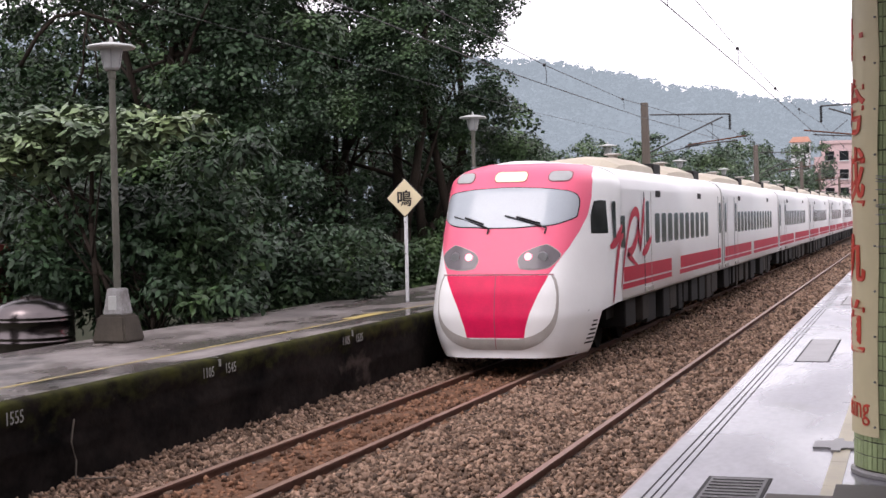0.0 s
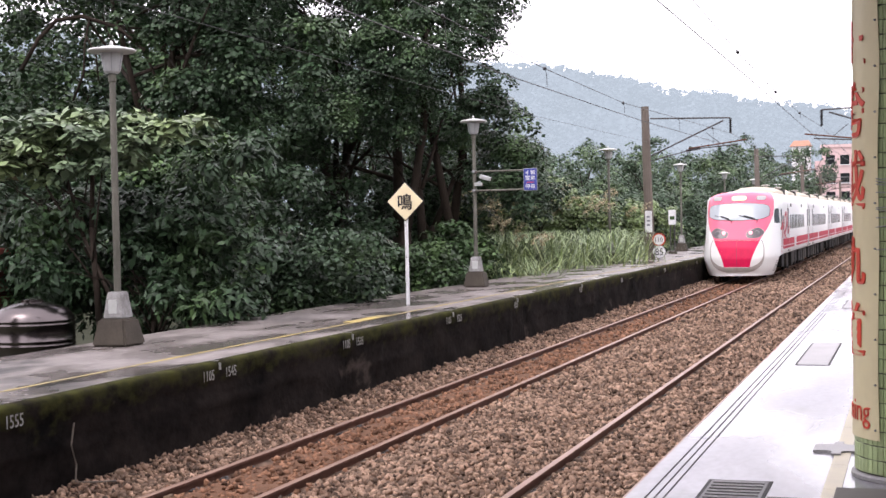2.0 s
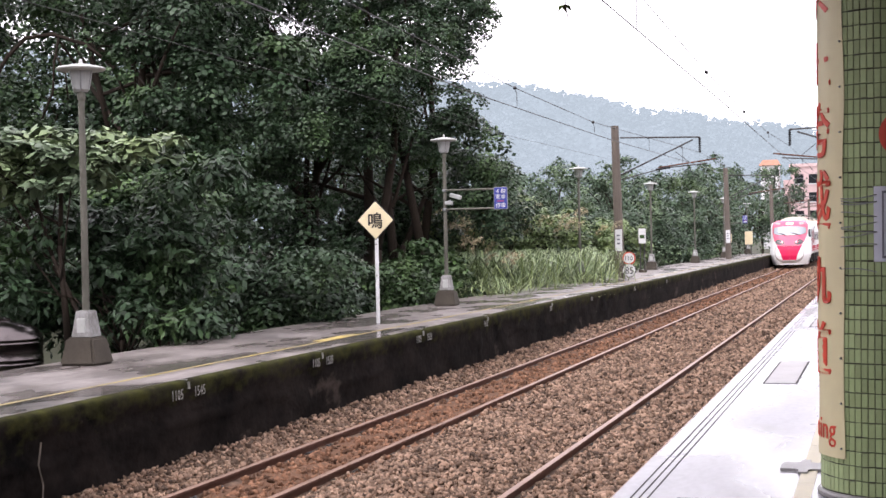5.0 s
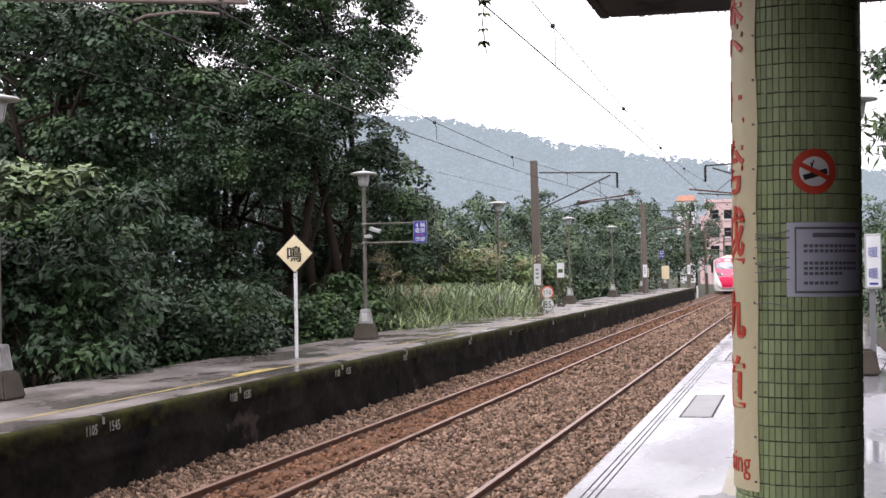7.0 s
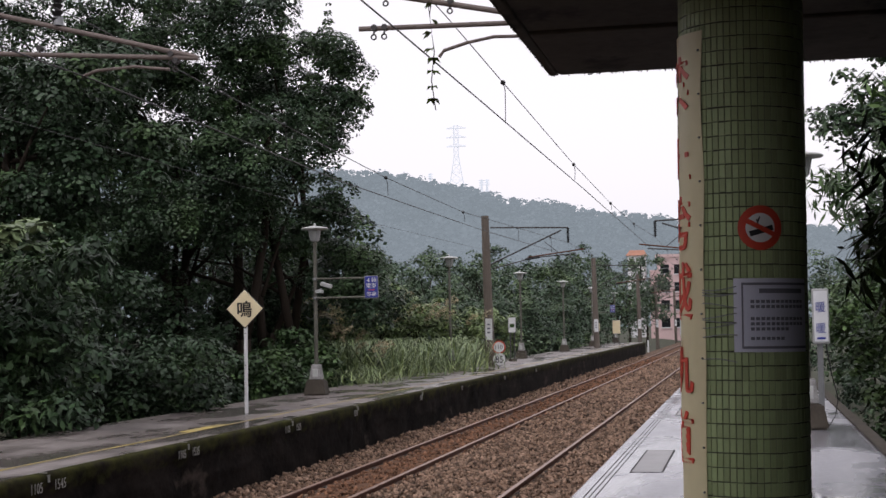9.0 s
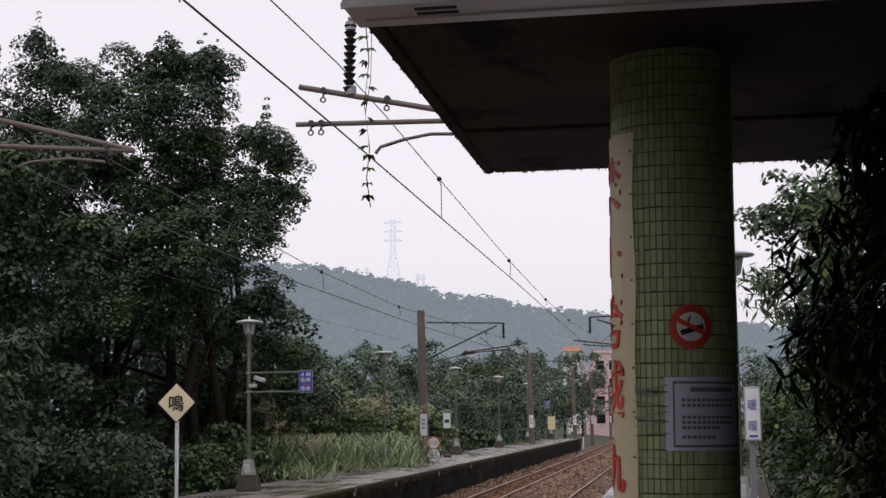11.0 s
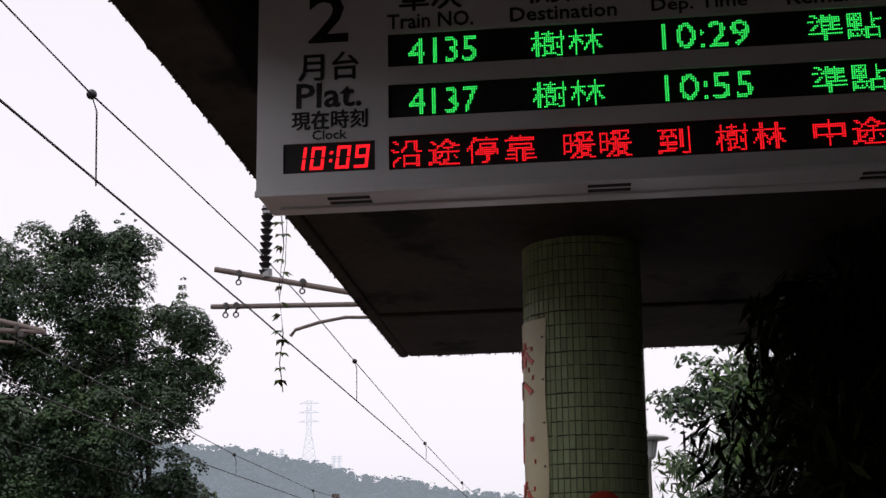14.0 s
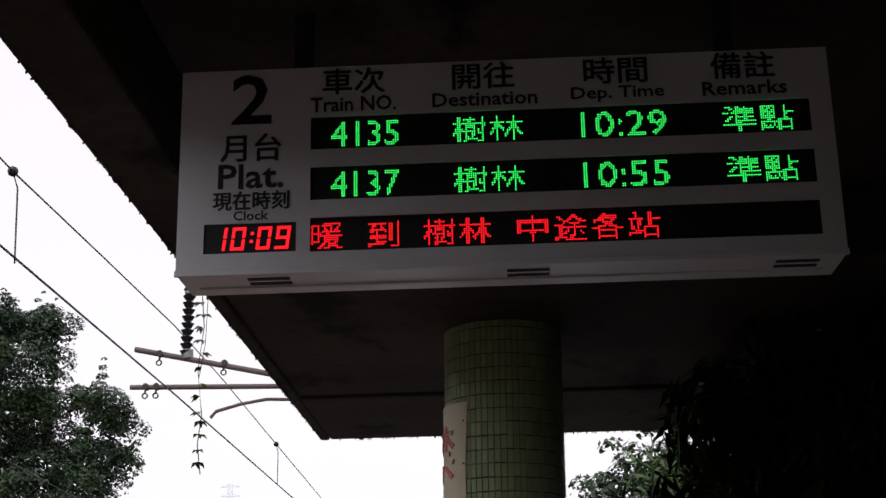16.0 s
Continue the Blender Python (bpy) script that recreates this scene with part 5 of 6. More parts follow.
        box(bm, (-1.05, y0 + 0.3, 0.62), (1.05, y1 - 0.3, 0.97))
        part("underframe", bm, T_DARK, t)
        g = random.Random(c)
        y = y0 + 1.0
        while y < y1 - 1.2:
            ln = g.uniform(0.25, 1.1)
            part("equipment_box", boxes(((0.7, y, 0.30 + g.uniform(0, .16)), (1.22 + g.uniform(0, .12), y + ln, 0.95)), bevel=0.03), g.choice((T_DARK, T_DARK, T_DARK, T_UNDER)), car)
            y += ln + g.uniform(0.08, 0.5)
        for yb in (y0 + 2.6, y1 - 2.8):
            bg = part("bogie", boxes(((-1.05, yb - 1.4, 0.4), (1.05, yb + 1.4, 0.72)), bevel=0.05), T_DARK, t)
            for dy in (-1.05, 1.05):
                for s in (-1, 1):
                    wb = bmesh.new()
                    rod(wb, (s * 0.49, yb + dy, 0.42), (s * 0.62, yb + dy, 0.42), 0.42, 0.42, 20)
                    part("wheel", wb, T_DARK, bg)
        # side details
        s0 = 6.55 if c == 0 else y0 + 3.4
        e0 = y1 - 2.3
        nw = 10 if c == 0 else 12
        pitch = (e0 - s0) / nw
        for k in range(nw):
            side("window", s0 + k * pitch, s0 + k * pitch + pitch * 0.70, 1.92, 2.51, GLASS, car, r=0.09)
        if c == 0:
            bm = bmesh.new()
            vs = [bm.verts.new((side_x(y, z) + 0.006, y, z)) for y, z in ((1.42, 2.20), (1.8, 2.19), (2.18, 2.19), (2.18, 2.74), (1.92, 2.75), (1.68, 2.73), (1.5, 2.5))]
            bm.faces.new(vs)
            part("cab_window", bm, GLASS, car)
            side("window", 2.42, 2.60, 2.10, 2.73, GLASS, car, r=0.04, out=1.440)
            side("window", 3.10, 3.50, 1.92, 2.48, GLASS, car, r=0.05)
            doors = (5.35, 16.0)
        else:
            doors = (y0 + 0.25, y0 + 2.55)
        for d in doors:
            side("door_gap", d, d + 0.06, 1.12, 2.92, T_DARK, car, r=0.01)
            side("door_gap", d + 0.75, d + 0.79, 1.12, 2.92, T_GREY, car, r=0.01)
            side("door_window", d + 0.22, d + 0.55, 1.95, 2.75, GLASS, car, r=0.05, out=1.4215)
            part("step", boxes(((1.36, d, 1.02), (1.45, d + 0.8, 1.10))), T_GREY, car)
        for yv in (s0 + 0.1, e0 - 2.0):
            side("vent", yv, yv + 0.55, 2.83, 2.96, T_DARK, car, r=0.02, out=1.423)
        a0 = 3.35 if c == 0 else y0 + 0.5
        bands = ((a0, min(8.5, y1)), (9.7, y1 - 0.15)) if c == 0 else ((a0, y0 + 6.9), (y0 + 7.7, y1 - 0.15))
        for b0, b1 in bands:
            side("red_band", b0, b1, 1.30, 1.56, T_STRIPE, car, r=0.01, out=1.4185, label="dull red painted band")
            side("red_band", b0 - 0.12, b1, 1.17, 1.265, T_STRIPE, car, r=0.01, out=1.4185)
        # roof fairing and gear
        spans = ((5.0, 9.3), (10.9, 15.2)) if c == 0 else ((y0 + 1.4, y0 + 8.0), (y0 + 10.0, y1 - 1.0))
        for r0, r1 in spans:
            bm = bmesh.new()
            sect = [(-1.02, 3.18), (-0.92, 3.50), (-0.6, 3.64), (0, 3.69), (0.6, 3.64), (0.92, 3.50), (1.02, 3.18)]
            rows = [[bm.verts.new((x * k, y, 3.2 + (z - 3.2) * h)) for x, z in sect] for y, k, h in ((r0, 0.75, 0.2), (r0 + 0.9, 0.95, 0.85), (r0 + 1.8, 1, 1), (r1 - 0.4, 1, 1), (r1 - 0.12, 0.99, 0.96), (r1, 0.96, 0.88))]
            for p, q in zip(rows, rows[1:]):
                for k in range(6):
                    bm.faces.new((p[k], p[k + 1], q[k + 1], q[k]))
            bm.faces.new(rows[-1])
            part("fairing_end", boxes(((-0.8, r1 - 0.02, 3.3), (0.8, r1 + 0.06, 3.56)), bevel=0.02), T_DARK, car, "dark open end of the fairing")
            part("roof_fairing", bm, T_ROOF, car, "cream curved roof fairing")
            part("roof_gear", boxes(((-0.92, r1 + 0.02, 3.28), (0.92, r1 + 0.95, 3.60)), bevel=0.05), T_DARK, car)
            bm = bmesh.new()
            lathe(bm, [(0.10, 3.6), (0.10, 3.74), (0.19, 3.75), (0.19, 3.77), (0.08, 3.79)], (0.3, r1 - 1.3, 0), 14)
            part("roof_vent", bm, T_GREY, car)
        if c:
            bm = bmesh.new()
            box(bm, (-1.2, y0 - 0.32, 0.9), (1.2, y0 + 0.02, 3.2))
            part("gangway_bellows", bm, T_GREY, t)
    # red brush-stroke emblem on the first carriage
    em = part("emblem", bmesh.new(), T_STRIPE, t, "red brush-stroke emblem")
    strokes = (((2.35, 1.0), (2.6, 1.5), (2.95, 2.0), (3.3, 2.15)), ((2.2, 1.95), (2.7, 2.06), (3.2, 2.3)), ((3.05, 1.2), (3.35, 1.7), (3.9, 2.35), (4.4, 2.55), (4.75, 2.45), (4.6, 2.1), (4.1, 1.85), (3.7, 1.8), (4.2, 1.65), (4.6, 1.55)),
               ((4.7, 2.4), (4.85, 2.0), (5.0, 1.85)), ((4.9, 1.8), (5.15, 2.3), (5.4, 2.8)), ((5.1, 1.75), (5.6, 1.85), (6.1, 2.05)))
    for raw_st in strokes:
        ext = (raw_st[0],) + raw_st + (raw_st[-1],)
        st = []
        for k in range(len(raw_st) - 1):
            a, b, c, d = (Vector(p) for p in ext[k:k + 4])
            st += [tuple(0.5 * (2 * b + (c - a) * u + (2 * a - 5 * b + 4 * c - d) * u * u + (3 * b - a - 3 * c + d) * u ** 3)) for u in (0, 0.2, 0.4, 0.6, 0.8)]
        st.append(raw_st[-1])
        bm = bmesh.new()
        n = len(st)
        rows = []
        for k, (y, z) in enumerate(st):
            p, q = st[max(0, k - 1)], st[min(n - 1, k + 1)]
            d = Vector((q[0] - p[0], q[1] - p[1])).normalized()
            w = 0.075 * math.sin(math.pi * (k + 0.5) / n) + 0.02
            rows.append([bm.verts.new((side_x(yy, zz) + 0.012, yy, zz)) for yy, zz in ((y - d.y * w, z + d.x * w), (y + d.y * w, z - d.x * w))])
        for p, q in zip(rows, rows[1:]):
            bm.faces.new((p[1], q[1], q[0], p[0]))
        part("stroke", bm, T_STRIPE, em)
    return t


TRAIN = train()


def motions():
    ys = ((0, 21.3), (0.5, 28.9), (1.0, 36.9), (1.5, 45.0), (2.0, 53.0), (2.5, 61.3), (3.0, 69.6), (3.5, 78.0), (6.0, 117.6), (7.0, 135.0), (8.0, 152.5), (9.0, 169.3), (12.5, 227.0), (16.0, 285.0))
    walk(TRAIN, [(t, pose(FAR_TRACK, y, 0)) for t, y in ys])
    for ob, rows in LED_WORDS:
        walk(ob, rows)


# ---- lamps, signs, masts and wires ----
def street_lamp(at, label="weathered grey platform lamp on a concrete base"):
    t = thing("platform_lamp", label, "lamp", at, group="platform lamps")

    def frustum(a, b, z0, z1, bevel):
        bm = bmesh.new()
        lo = [bm.verts.new((x * a, y * a, z0)) for x, y in ((-1, -1), (1, -1), (1, 1), (-1, 1))]
        hi = [bm.verts.new((x * b, y * b, z1)) for x, y in ((-1, -1), (1, -1), (1, 1), (-1, 1))]
        for k in range(4):
            bm.faces.new((lo[k], lo[(k + 1) % 4], hi[(k + 1) % 4], hi[k]))
        bm.faces.new(hi), bm.faces.new(lo[::-1])
        bmesh.ops.bevel(bm, geom=list(bm.edges), offset=bevel, segments=2, affect="EDGES")
        return bm
    part("base", frustum(0.265, 0.195, 0, 0.37, 0.03), CONCRETE, t, "stained concrete base block")
    part("pedestal", frustum(0.145, 0.10, 0.37, 0.72, 0.012), STAINED_PAINT, t, "grey tapered steel pedestal")
    part("hatch", boxes(((-0.065, -0.140, 0.43), (0.065, -0.100, 0.62)), bevel=0.01), CAP_PAINT, t, "pale inspection hatch")
    bm = bmesh.new()
    lathe(bm, [(0.06, 0.67), (0.06, 0.71), (0.048, 0.73), (0.043, 3.5), (0.055, 3.52), (0.055, 3.64)], seg=16)
    part("pole", bm, LAMP_POST, t, smooth=False)
    bm = bmesh.new()
    lathe(bm, [(0.085, 3.62), (0.11, 3.65), (0.155, 3.90)], seg=20)
    part("shade", bm, LAMP_HEAD, t, "frosted white lantern")
    for k in range(6):
        a = k * math.pi / 3
        bm = bmesh.new()
        rod(bm, (0.112 * math.cos(a), 0.112 * math.sin(a), 3.65), (0.158 * math.cos(a), 0.158 * math.sin(a), 3.90), 0.007, 0.007, 5)
        part("rib", bm, GREY_METAL, t)
    bm = bmesh.new()
    lathe(bm, [(0.155, 3.895), (0.31, 3.905), (0.325, 3.925), (0.30, 3.945), (0.10, 3.985), (0.03, 3.99), (0.02, 4.05), (0.008, 4.06)], seg=28)
    part("cap", bm, CAP_PAINT, t, "wide pale lamp cap")
    return t


LAMP = street_lamp((-10.11, 16.42, TOP))
for x, y, s in ((-9.9, 31.92, 1.0), (-10.03, 48.0, 1.0), (-10.1, 64.2, 1.0), (-10.0, 79.0, 1.0), (-10.15, 95.5, 1.0), (-10.2, 113.0, 1.0), (0.87, 20.9, 1.0)):
    copy_thing(LAMP, pose(x, y, TOP, 0, 0, random.uniform(-4, 4)))


def plate_sign(t, name, w, h, at, mat, edge, thick=0.02):
    x, y, z = at
    part(name, boxes(((x - w / 2, y, z - h / 2), (x + w / 2, y + thick, z + h / 2)), bevel=0.006), mat, t)
    if edge:
        part("frame", boxes(((x - w / 2 - 0.012, y + 0.004, z - h / 2 - 0.012), (x + w / 2 + 0.012, y + thick + 0.004, z + h / 2 + 0.012)), bevel=0.004), edge, t)


def signs():
    d = thing("whistle_sign", "cream diamond whistle sign with a black character on a white post", "sign", (-9.22, 25.26, TOP))
    bm = boxes(((-0.255, -0.03, -0.255), (0.255, -0.012, 0.255)), bevel=0.01)
    bm.transform(Matrix.Translation((0, 0, 1.96)) @ Matrix.Rotation(radians(45), 4, "Y"))
    part("face", bm, SIGN_CREAM, d, "cream diamond plate")
    bm = boxes(((-0.268, -0.024, -0.268), (0.268, -0.006, 0.268)), bevel=0.01)
    bm.transform(Matrix.Translation((0, 0, 1.96)) @ Matrix.Rotation(radians(45), 4, "Y"))
    part("rim", bm, BLACK, d)
    written("character", heavier(fit_text(lettering("鳴", 0.3), -0.14, 0.14, 1.805, 2.105), 0.006), BLACK, d, (0, -0.033, 0))
    bm = bmesh.new()
    rod(bm, (0, 0.02, 0), (0, 0.02, 2.1), 0.036, 0.036, 14)
    part("post", bm, WHITE, d, "white painted steel post")
    for z in (0.9, 1.5):
        bm = bmesh.new()
        rod(bm, (0, -0.02, z), (0, -0.012, z), 0.012, 0.01, 8)
        part("bolt", bm, DARK_METAL, d)
    b = thing("stopping_sign", "blue car-stop sign with white characters on two arms", "sign", (-9.9, 31.86, TOP))
    for z in (2.73, 2.28):
        bm = bmesh.new()
        rod(bm, (0.04, 0, z), (1.26, 0, z), 0.022, 0.022, 8)
        part("arm", bm, LAMP_POST, b)
        bm = bmesh.new()
        lathe(bm, [(0.066, z - 0.03), (0.07, z), (0.066, z + 0.03)], (0, 0.06, 0), 12)
        part("clamp", bm, GREY_METAL, b)
    plate_sign(b, "plate", 0.31, 0.50, (1.39, -0.03, 2.51), SIGN_BLUE, GREY_METAL)
    for body, x0, x1, z0, z1 in (("4", 1.28, 1.35, 2.62, 2.72), ("輛", 1.40, 1.51, 2.62, 2.73), ("電車", 1.27, 1.51, 2.49, 2.60), ("停車", 1.27, 1.51, 2.29, 2.40)):
        written("lettering", fit_text(lettering(body, 0.1), x0, x1, z0, z1), WHITE, b, (0, -0.033, 0))
    part("red_rule", boxes(((1.30, -0.034, 2.435), (1.48, -0.031, 2.45))), RED, b)
    copy_thing(b, pose(-10.15, 95.44, TOP))
    w = thing("platform_camera", "small pale security camera on a lamp post", "camera", (-9.62, 31.88, TOP + 2.58))
    bm = boxes(((-0.14, -0.06, -0.05), (0.14, 0.06, 0.05)), bevel=0.02)
    bm.transform(Matrix.Rotation(radians(18), 4, "Y"))
    part("housing", bm, LAMP_HEAD, w)
    bm = bmesh.new()
    rod(bm, (-0.12, 0, -0.08), (-0.26, 0.04, -0.14), 0.018, 0.018, 8)
    part("bracket", bm, GREY_METAL, w)
    part("junction_box", boxes(((-0.26, -0.05, -0.19), (-0.08, 0.05, -0.11)), bevel=0.01), LAMP_HEAD, w)
    s = thing("speed_signs", "round speed limit signs one above the other on a post", "sign", (-8.97, 51.7, TOP))
    for z, ring, body in ((0.74, RED, "110"), (0.29, DARK_METAL, "85")):
        bm = bmesh.new()
        rod(bm, (0, 0, z), (0, 0.02, z), 0.245, 0.245, 28)
        disc = part("disc", bm, ring, s)
        bm = bmesh.new()
        rod(bm, (0, -0.006, z), (0, 0.01, z), 0.195 if ring is RED else 0.23, 0.195 if ring is RED else 0.23, 28)
        part("face", bm, WHITE, disc)
        h = 0.085 if ring is RED else 0.13
        written("numerals", fit_text(lettering(body, 0.2), -0.14, 0.14, z - h, z + h), BLACK, disc, (0, -0.009, 0))
    bm = bmesh.new()
    rod(bm, (0, 0.04, 0), (0, 0.04, 0.98), 0.025, 0.025, 8)
    part("post", bm, GREY_METAL, s)
    n = thing("station_name_sign", "white lit name sign box on a lamp post", "sign", (1.07, 20.72, TOP))
    part("casing", boxes(((-0.115, -0.03, 1.22), (0.115, 0.10, 2.0)), bevel=0.015), LAMP_HEAD, n, "pale sign casing")
    part("face", boxes(((-0.095, -0.036, 1.25), (0.095, -0.029, 1.97))), WHITE, n)
    for z in (1.74, 1.44):
        written("character", fit_text(lettering("暖", 0.15), -0.065, 0.065, z - 0.075, z + 0.075), SIGN_BLUE, n, (0, -0.039, 0))
    part("small_print", boxes(((-0.06, -0.039, 1.28), (0.06, -0.037, 1.31))), SIGN_BLUE, n)
    part("cable", tube(bmesh.new(), [(0.06, 0, 1.22), (0.12, -0.05, 0.8), (0.2, -0.05, 0.45), (0.16, 0, 0.2), (0.05, 0.05, 0.02)], 0.008, 6), BLACK, n)
    part("post", boxes(((-0.06, 0.02, 0), (0.02, 0.09, 1.22))), GREY_METAL, n)
    for x, y, w0, h0, z, lab in ((-9.75, 59.5, 0.30, 0.62, 1.55, "white notice box on a post"), (-9.4, 91, 0.4, 0.55, 1.3, "grey notice board on a post"), (-9.3, 104.0, 0.55, 0.95, 1.25, "beige notice board on two posts")):
        t = thing("notice_board", lab, "notice board", (x, y, TOP), group="notice boards on the far platform")
        plate_sign(t, "board", w0, h0, (0, 0, z), SIGN_CREAM if y > 80 else WHITE, GREY_METAL, 0.06)
        for k in (-0.3, 0.3):
            part("leg", boxes(((k * w0 - 0.025, 0.02, 0), (k * w0 + 0.025, 0.06, z))), DARK_METAL, t)
        if y < 80:
            part("plinth", boxes(((-0.16, -0.1, 0), (0.16, 0.2, 0.12)), bevel=0.02), CONCRETE, t)
            part("poster", boxes(((-0.1, -0.006, z - 0.1), (0.1, -0.001, z + 0.05))), LEAF_MID, t)
    t = thing("white_stake", "short white marker stake at the platform end", "marker post", (-7.9, 117, -0.2))
    part("stake", boxes(((-0.06, -0.06, 0), (0.06, 0.06, 1.2)), bevel=0.02), WHITE, t)
    k = thing("wall_cable", "loose dark cable hanging down the platform wall", "cable", (FAR_EDGE + 0.09, 11.5, 0))
    part("run", tube(bmesh.new(), [(0.03, 0.06, 0.66), (0.02, 0.02, 0.45), (0.03, 0.08, 0.25), (0.05, 0.03, 0.1), (0.10, 0.25, 0.06), (0.2, 0.5, 0.03)], 0.009, 6), POLE, k)


signs()


def insulator(bm, p, q, n=8, r=0.06):
    p, q = Vector(p), Vector(q)
    rod(bm, p, q, 0.025, 0.025, 8)
    for k in range(n):
        c = p.lerp(q, (k + 0.7) / (n + 0.4))
        d = (q - p).normalized() * 0.022
        rod(bm, c - d, c + d, r, r * 0.55, 12)
    return bm


def mast(at, reach, label, concrete=True, z_top=6.61):
    """A pole with a hinged bracket that reaches over a track. reach: signed metres to the wire."""
    x, y = at
    base = TOP if abs(x) < 10.5 and y < 111 else -0.4
    t = thing("catenary_mast", label, "mast", (x, y, 0), group="catenary masts")
    s = 1 if reach > 0 else -1
    L = abs(reach)
    bm = bmesh.new()
    rod(bm, (0, 0, base), (-0.10 if concrete else 0, 0, z_top), 0.19, 0.14, 14)
    part("pole", bm, POLE, t, "round concrete pole", smooth=False)
    part("number_plate", boxes(((-0.13, -0.215, 1.95), (0.13, -0.18, 2.75)), bevel=0.01), WHITE, t, "white painted plate")
    for z in (2.2, 2.35, 2.5):
        part("plate_bar", boxes(((-0.06, -0.219, z), (0.05, -0.214, z + 0.06))), INK, t)

    def bar(name, p, q, r, m=DARK_METAL):
        b = bmesh.new()
        rod(b, (p[0] * s, 0, p[1]), (q[0] * s, 0, q[1]), r, r, 8)
        part(name, b, m, t)
    bar("top_tube", (0.1, 6.16), (L - 0.02, 6.07), 0.028)
    bar("strut", (0.1, 4.78), (L - 0.27, 5.98), 0.028)
    bar("lower_tube", (L - 1.55, 5.0), (L + 0.55, 5.26), 0.026, RUST)
    bar("registration_tube", (L - 1.4, 4.98), (L + 0.25, 5.10), 0.022)
    bar("hanger", (L - 0.9, 5.56), (L - 0.35, 5.12), 0.012)
    part("insulator", insulator(bmesh.new(), (s * (L - 0.02), 0, 6.07), (s * (L - 0.02), 0, 5.5)), BLACK, t, "dark ribbed insulator")
    part("insulator", insulator(bmesh.new(), (s * (L - 1.65), 0, 4.93), (s * (L - 1.1), 0, 5.0)), BLACK, t, "dark ribbed insulator")
    bar("stay", (0.1, 4.6), (L - 1.6, 4.92), 0.02)


for x, y in ((-9.36, 52.0), (-9.2, 89.0), (-8.9, 122.0), (-8.9, 146.0), (-8.9, 185.0)):
    mast((x, y), FAR_TRACK - x, "tall concrete catenary mast with a bracket over the far track")
for x, y in ((0.9, 50.0), (1.2, 88.0), (0.9, 122.0), (0.9, 160)):
    mast((x, y), NEAR_TRACK - x, "catenary mast with a bracket over the near track")


def bracket(at, to, label):
    """The nearest brackets, seen from below against the sky."""
    x, y = at
    t = thing("catenary_mast", label, "mast", (x, y, 0), group="catenary masts")
    s = 1 if to > x else -1
    near = s < 0
    bm = bmesh.new()
    rod(bm, (0, 0, TOP), (0, 0, 7.2), 0.16, 0.13, 14)
    part("pole", bm, POLE, t)

    def bar(name, pts, r, m=TUBE):
        part(name, tube(bmesh.new(), [(px - x, -0.4 if near else 0, pz) for px, pz in pts], r, 10), m, t)
    if near:
        bar("upper_tube", ((-3.40, 5.66), (-2.14, 5.39), (0.05, 4.92)), 0.027, TUBE)
        bar("lower_tube", ((-3.43, 5.30), (0.05, 5.22)), 0.024)
        bar("registration_arm", ((-2.67, 4.99), (-2.62, 5.05), (-2.4, 5.11), (-2.15, 5.15), (-1.9, 5.14), (0.0, 5.0)), 0.016, TUBE)
        bar("top_tube", ((-2.92, 6.28), (0.05, 6.45)), 0.03)
        hang = ((-2.90, 6.25), (-2.92, 5.56))
        bits = ((-3.16, 5.61), (-3.28, 5.30), (-3.18, 5.30), (-2.55, 5.50))
    else:
        bar("upper_tube", ((-9.4, 6.3), (-6.96, 5.65), (-5.15, 5.18)), 0.026, TUBE)
        bar("lower_tube", ((-9.4, 5.5), (-5.12, 5.165)), 0.024)
        bar("registration_arm", ((-6.35, 5.05), (-6.2, 5.10), (-5.8, 5.12), (-5.42, 5.07)), 0.016, TUBE)
        bar("top_tube", ((-9.4, 6.5), (-6.6, 6.3)), 0.03)
        hang = ((-6.6, 6.3), (-6.62, 5.58))
        bits = ((-5.4, 5.22), (-6.8, 5.36), (-5.35, 5.15))
    yy = -0.4 if near else 0
    part("insulator", insulator(bmesh.new(), (hang[0][0] - x, yy, hang[0][1]), (hang[1][0] - x, yy, hang[1][1]), 10, 0.062), BLACK, t, "black ribbed insulator")
    for zc in (hang[0][1] - 0.03, hang[1][1] + 0.04):
        b = bmesh.new()
        rod(b, (hang[0][0] - x, yy, zc - 0.04), (hang[0][0] - x, yy, zc + 0.04), 0.05, 0.05, 14)
        part("insulator_cap", b, GREY_METAL, t, "pale metal insulator cap")
    for bx, bz in bits:
        b = bmesh.new()
        rod(b, (bx - x, yy - 0.034, bz), (bx - x, yy + 0.034, bz), 0.030, 0.030, 12)
        rod(b, (bx - x, yy, bz), (bx - x - 0.01, yy, bz - 0.06), 0.010, 0.010, 6)
        tube(b, [(bx - x - 0.01 + 0.024 * math.cos(q * 0.698), yy, bz - 0.085 + 0.024 * math.sin(q * 0.698)) for q in range(10)], 0.008, 6)
        part("clamp", b, DARK_METAL, t)


bracket((0.12, 13.0), NEAR_TRACK, "catenary mast with a rusty bracket over the near track")
bracket((-10.5, 12.82), FAR_TRACK, "catenary mast with a rusty bracket over the far track")


